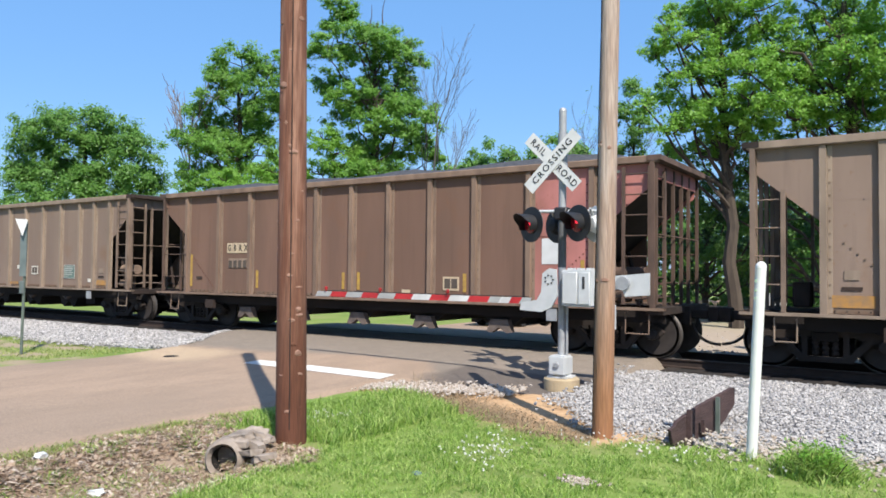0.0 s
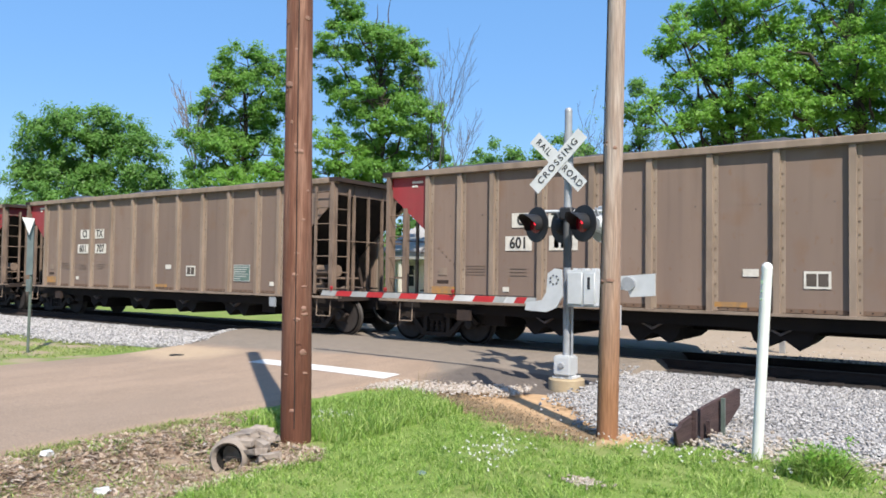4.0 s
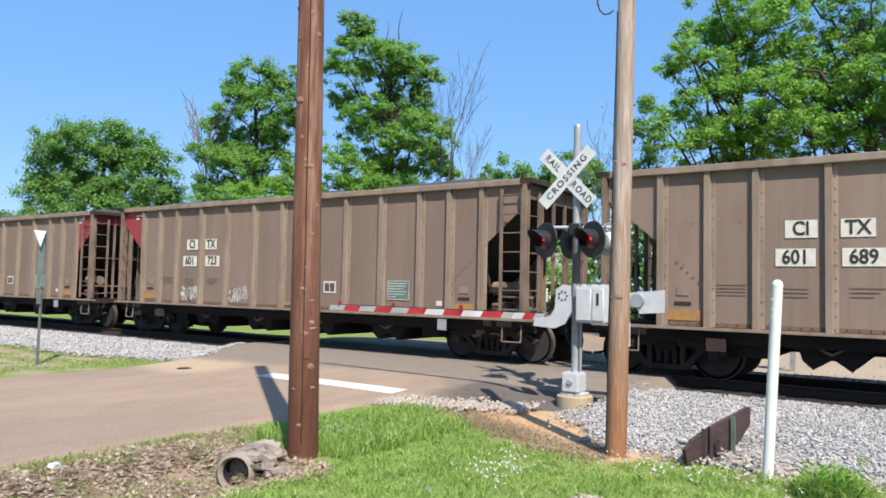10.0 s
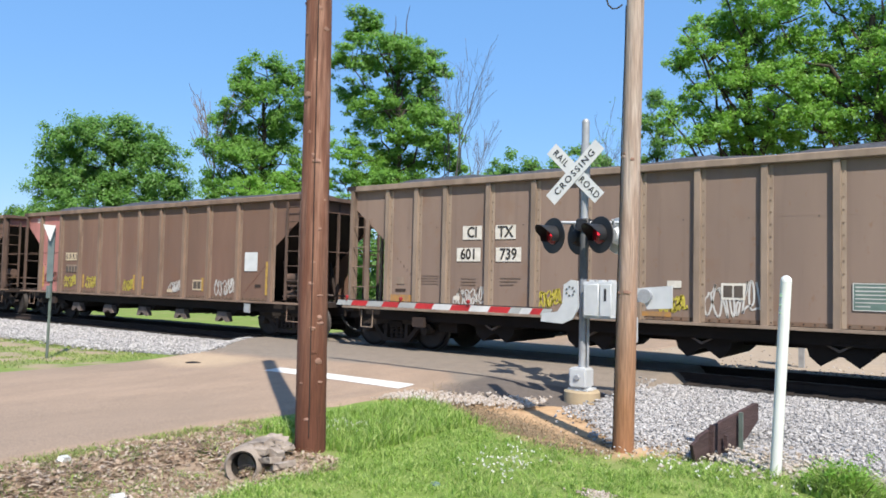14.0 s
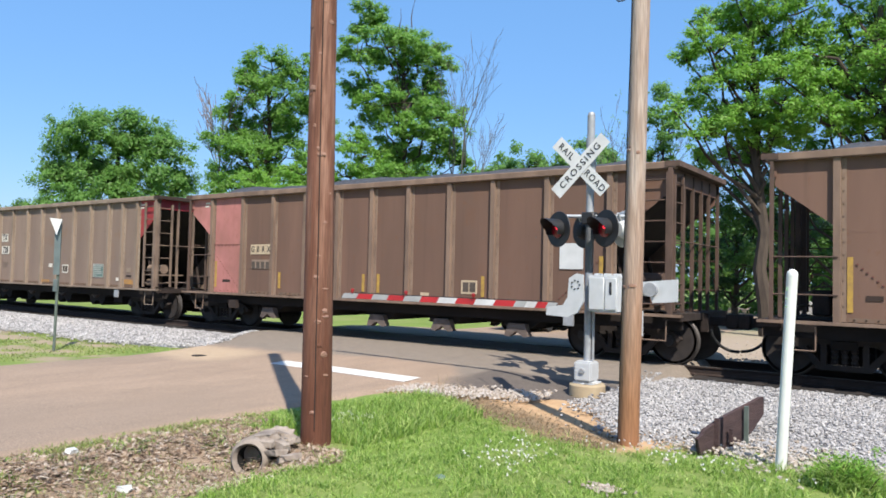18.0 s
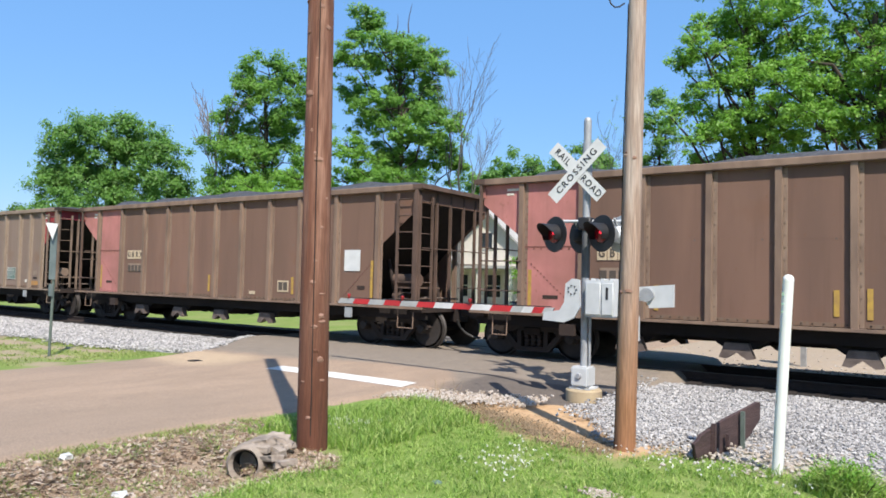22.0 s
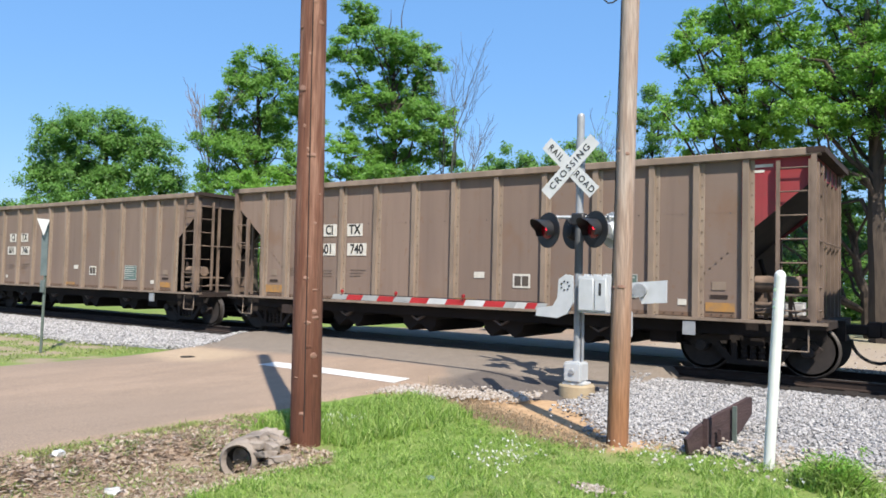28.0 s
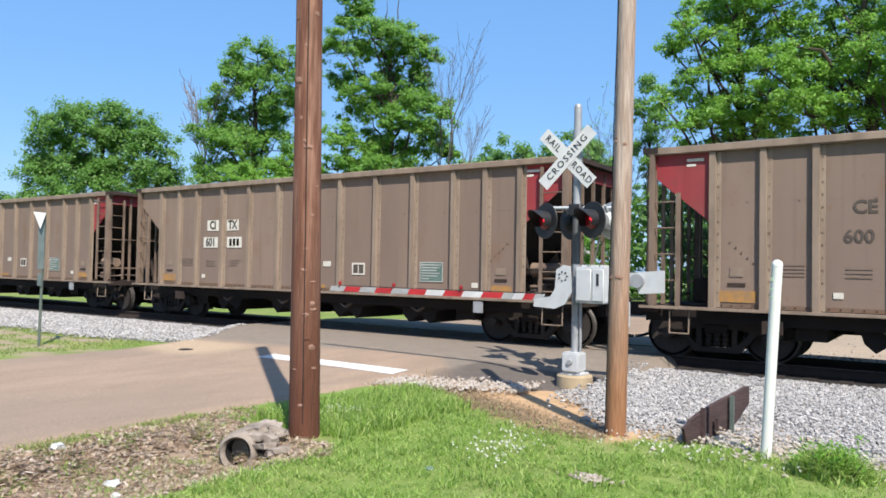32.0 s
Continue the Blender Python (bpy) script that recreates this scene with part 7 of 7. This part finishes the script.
make_tree(-27.1, 30, [(-0.5, 8.7, 1.0, 0.5), (0.0, 7.9, 1.5, 0.5), (0.8, 7.3, 1.2, 0.5), (-0.6, 6.8, 1.4, 0.5), (1.6, 6.6, 1.1, 0.4), (0.2, 5.4, 2.0, 0.9)], 0.14, "bright yellow-green young tree before the taller trees", 22, M_LEAFY, 0.4, 90, 0.07, 42, 0.8, 2.4)
make_tree(-5.9, 28, [(-2.0, 11.8, 0.6, 0.2), (-1.6, 11.0, 0.5, 0.2), (-2.3, 10.5, 0.4, 0.2), (-1.8, 9.9, 1.1, 0.3), (-2.8, 9.8, 0.3, 0.2), (-0.7, 9.5, 0.9, 0.4), (-2.5, 9.1, 0.3, 0.2), (-1.4, 8.9, 0.9, 0.2), (-2.4, 8.1, 0.6, 0.2), (-3.1, 7.8, 0.3, 0.2), (-1.3, 8.2, 0.7, 0.25), (-0.7, 11.4, 0.9, 0.3), (0.1, 10.6, 1.1, 0.5), (0.6, 9.3, 1.0, 0.4), (-0.9, 7.6, 0.8, 0.2), (-1.3, 7.2, 0.6, 0.2), (-2.1, 6.8, 0.6, 0.3), (-1.3, 6.3, 0.8, 0.3), (-0.3, 6.8, 0.8, 0.3), (-2.4, 6.2, 0.3, 0.2), (0.2, 12.4, 1.4, 0.5), (-1.3, 12.5, 1.0, 0.3), (0.4, 7.8, 0.9, 0.3), (0.2, 6.9, 1.0, 0.3)], 0.28, "large spreading tree with bright new leaves", 4, M_LEAFY, 0.30, 80, 0.058, 12, 1.6, 2.8, 0.7, swell=1.35, puff=0.12, drop=0.1)
make_tree(-2.1, 29, [(-3.3, 11.1, 1.2, 0.5), (-2.8, 9.8, 1.2, 0.5), (-1.9, 9.5, 1.0, 0.4), (-3.3, 8.6, 1.1, 0.4), (-2.2, 8.6, 1.1, 0.4), (-1.0, 8.8, 1.0, 0.4), (-1.5, 10.8, 1.0, 0.3), (-0.2, 9.7, 0.9, 0.5), (-0.6, 10.8, 0.9, 0.4), (-0.2, 8.7, 0.9, 0.4), (-2.7, 7.6, 1.1, 0.4), (-1.9, 7.2, 1.0, 0.3), (-0.6, 8.0, 1.0, 0.3), (0.1, 7.9, 0.8, 0.4), (0.3, 7.0, 0.7, 0.4), (-2.0, 12.2, 1.4, 0.5), (-0.1, 11.9, 1.2, 0.5), (1.3, 9.8, 1.2, 1.0), (1.5, 7.3, 1.2, 0.8), (-1.0, 6.8, 1.0, 0.3), (-3.3, 6.7, 1.0, 0.3), (2.6, 11.0, 1.4, 1.0), (3.0, 8.4, 1.4, 1.0)], 0.40, "large old tree with a thick dark trunk", 24, M_LEAFY, 0.32, 80, 0.06, 4, 2.2, 2.8, 0.8, swell=1.35, puff=0.22)
# the shade of the large crowns is painted into its dark leaves
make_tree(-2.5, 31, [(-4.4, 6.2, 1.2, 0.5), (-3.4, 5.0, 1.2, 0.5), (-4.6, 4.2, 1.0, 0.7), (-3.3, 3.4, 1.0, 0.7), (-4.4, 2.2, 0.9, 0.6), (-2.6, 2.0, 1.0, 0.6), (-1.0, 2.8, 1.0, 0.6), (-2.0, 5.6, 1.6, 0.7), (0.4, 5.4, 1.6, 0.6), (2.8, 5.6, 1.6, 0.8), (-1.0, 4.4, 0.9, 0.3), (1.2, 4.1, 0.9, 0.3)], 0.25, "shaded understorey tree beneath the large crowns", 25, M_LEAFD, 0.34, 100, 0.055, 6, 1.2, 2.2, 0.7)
make_tree(-13.2, 38, [(0, 11.2, 0.6, 0.5), (-0.3, 10.2, 0.8, 0.5), (0.3, 9.2, 0.7, 0.5), (-0.2, 8.1, 0.7, 0.5), (0.2, 6.9, 0.8, 0.6), (0, 5.4, 1.0, 0.8)], 0.16, "slim leafy tree behind the track", 5, M_LEAFM, 0.4, 100, 0.075, 19, 0.5, 2.4)
# two trees whose dark leaf colour stands in for shade from above
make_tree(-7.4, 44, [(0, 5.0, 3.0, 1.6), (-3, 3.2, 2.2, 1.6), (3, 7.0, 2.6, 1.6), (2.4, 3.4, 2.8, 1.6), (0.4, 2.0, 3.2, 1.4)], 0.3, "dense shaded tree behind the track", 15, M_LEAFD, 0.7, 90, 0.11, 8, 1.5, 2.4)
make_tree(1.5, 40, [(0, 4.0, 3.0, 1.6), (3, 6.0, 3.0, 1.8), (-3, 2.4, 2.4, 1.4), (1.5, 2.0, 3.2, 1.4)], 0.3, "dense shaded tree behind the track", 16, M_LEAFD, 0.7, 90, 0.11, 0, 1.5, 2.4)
# under-crown shadow comes from this tree's very dark leaf colour
make_tree(-8.3, 33, [(-1.6, 5.6, 1.0, 0.5), (0.3, 5.2, 1.1, 0.6), (1.8, 5.8, 1.0, 0.5), (-2.2, 4.2, 0.9, 0.5), (-0.6, 4.0, 1.1, 0.5), (1.2, 4.1, 1.1, 0.5), (2.6, 4.0, 0.9, 0.5), (-1.4, 2.7, 1.0, 0.5), (0.4, 2.6, 1.1, 0.5), (2.0, 2.5, 1.0, 0.5), (-0.4, 1.3, 0.9, 0.4), (1.6, 1.2, 0.9, 0.4)], 0.16, "tree behind the track with its shade painted into the leaves", 27, M_LEAFSHADE, 0.32, 90, 0.055, 14, 1.0, 2.4, 0.7)
make_tree(-4.1, 33, [(0, 1.4, 0.9, 0.6), (0.5, 2.3, 0.6, 0.4), (-0.7, 0.6, 0.8, 0.5)], 0.07, "bright green sapling beneath the large tree", 26, M_LEAFY, 0.3, 70, 0.06, 8, 0.5, 2.2)
make_tree(-31, 56, [(-0.4, 11.0, 2.8, 1.4), (-3.2, 10.0, 2.0, 1.2), (2.0, 10.2, 2.0, 1.3), (5.0, 11.6, 2.4, 1.5), (7.2, 10.0, 2.0, 1.2), (3.6, 9.0, 2.8, 1.4), (-2.0, 8.4, 3.0, 1.4)], 0.35, "distant rounded leafy tree", 6, M_LEAFM, 0.8, 110, 0.14, 30, 1.5, 3.0, 0.8)
make_tree(-92, 45, [(0, 7.6, 3.2, 1.8), (-3.2, 6.0, 2.6, 1.8), (3.0, 6.0, 2.6, 1.8), (0, 4.4, 4.6, 1.8)], 0.35, "distant rounded leafy tree", 7, M_LEAFD, 1.0, 70, 0.2, 62, 1.5, 2.2, 0.8)
make_tree(-16.9, 33, [(0.4, 3.6, 1.1, 1.0), (1.2, 2.6, 1.2, 1.0), (-0.6, 1.8, 1.4, 1.2), (1.6, 1.2, 1.3, 1.0)], 0.14, "bright green shrubby tree beside the house", 18, M_LEAFY, 0.45, 80, 0.08, 28, 0.8, 2.2)
make_tree(-31.5, 34.5, [(0, 2.4, 1.2, 0.8), (-0.6, 1.2, 1.3, 0.9), (0.8, 1.2, 1.2, 0.9)], 0.12, "bright green shrub beside the house", 19, M_LEAFY, 0.45, 80, 0.08, 42, 0.6, 2.2)
make_bare_tree(-39.7, 30.5, 14.0, 46, "thin bare tree with pale grey branches", M_DEAD, 0.0, 0.17, 0.42, fine=0.019)
make_bare_tree(-22.3, 33, 14.2, 99, "slender bare tree with dark grey upright limbs", M_TWIG, 0.0, 0.12, 0.36)
make_bare_tree(-16.7, 40, 11.5, 8, "thin bare tree with a few new leaves", M_TWIG, 0.04, 0.09, 0.5, 14)
make_woods()
make_grass()
make_house()
make_sedan()
make_far_side()


def motions():
    """The train rolls by at a slowly rising speed; wheels turn while they pass."""
    for k, car in cars.items():
        start = -19.74 + 8.1 - PITCH * k
        walk(car, [(t, pose(start + run(t), YT, 0)) for t in range(33)])
        near = [f / 30 for f in range(0, 961) if -46 < start + run(f / 30) < 12]
        if not near:
            continue
        for ws in car.children:
            if not ws.name.startswith("wheelset"):
                continue
            x, y, z = ws.location
            turn0 = math.degrees(run(near[0]) / 0.457)
            turn1 = math.degrees(run(near[-1]) / 0.457)
            rows = [(t, pose(x, y, z, 0, math.degrees(run(t) / 0.457) % 360, 0)) for t in near]
            if near[0] > 0.01:
                rows.insert(0, (0.0, pose(x, y, z, 0, turn0 % 360, 0)))
            if near[-1] < 31.99:
                rows.append((32.0, pose(x, y, z, 0, turn1 % 360, 0)))
            walk(ws, rows)


motions()
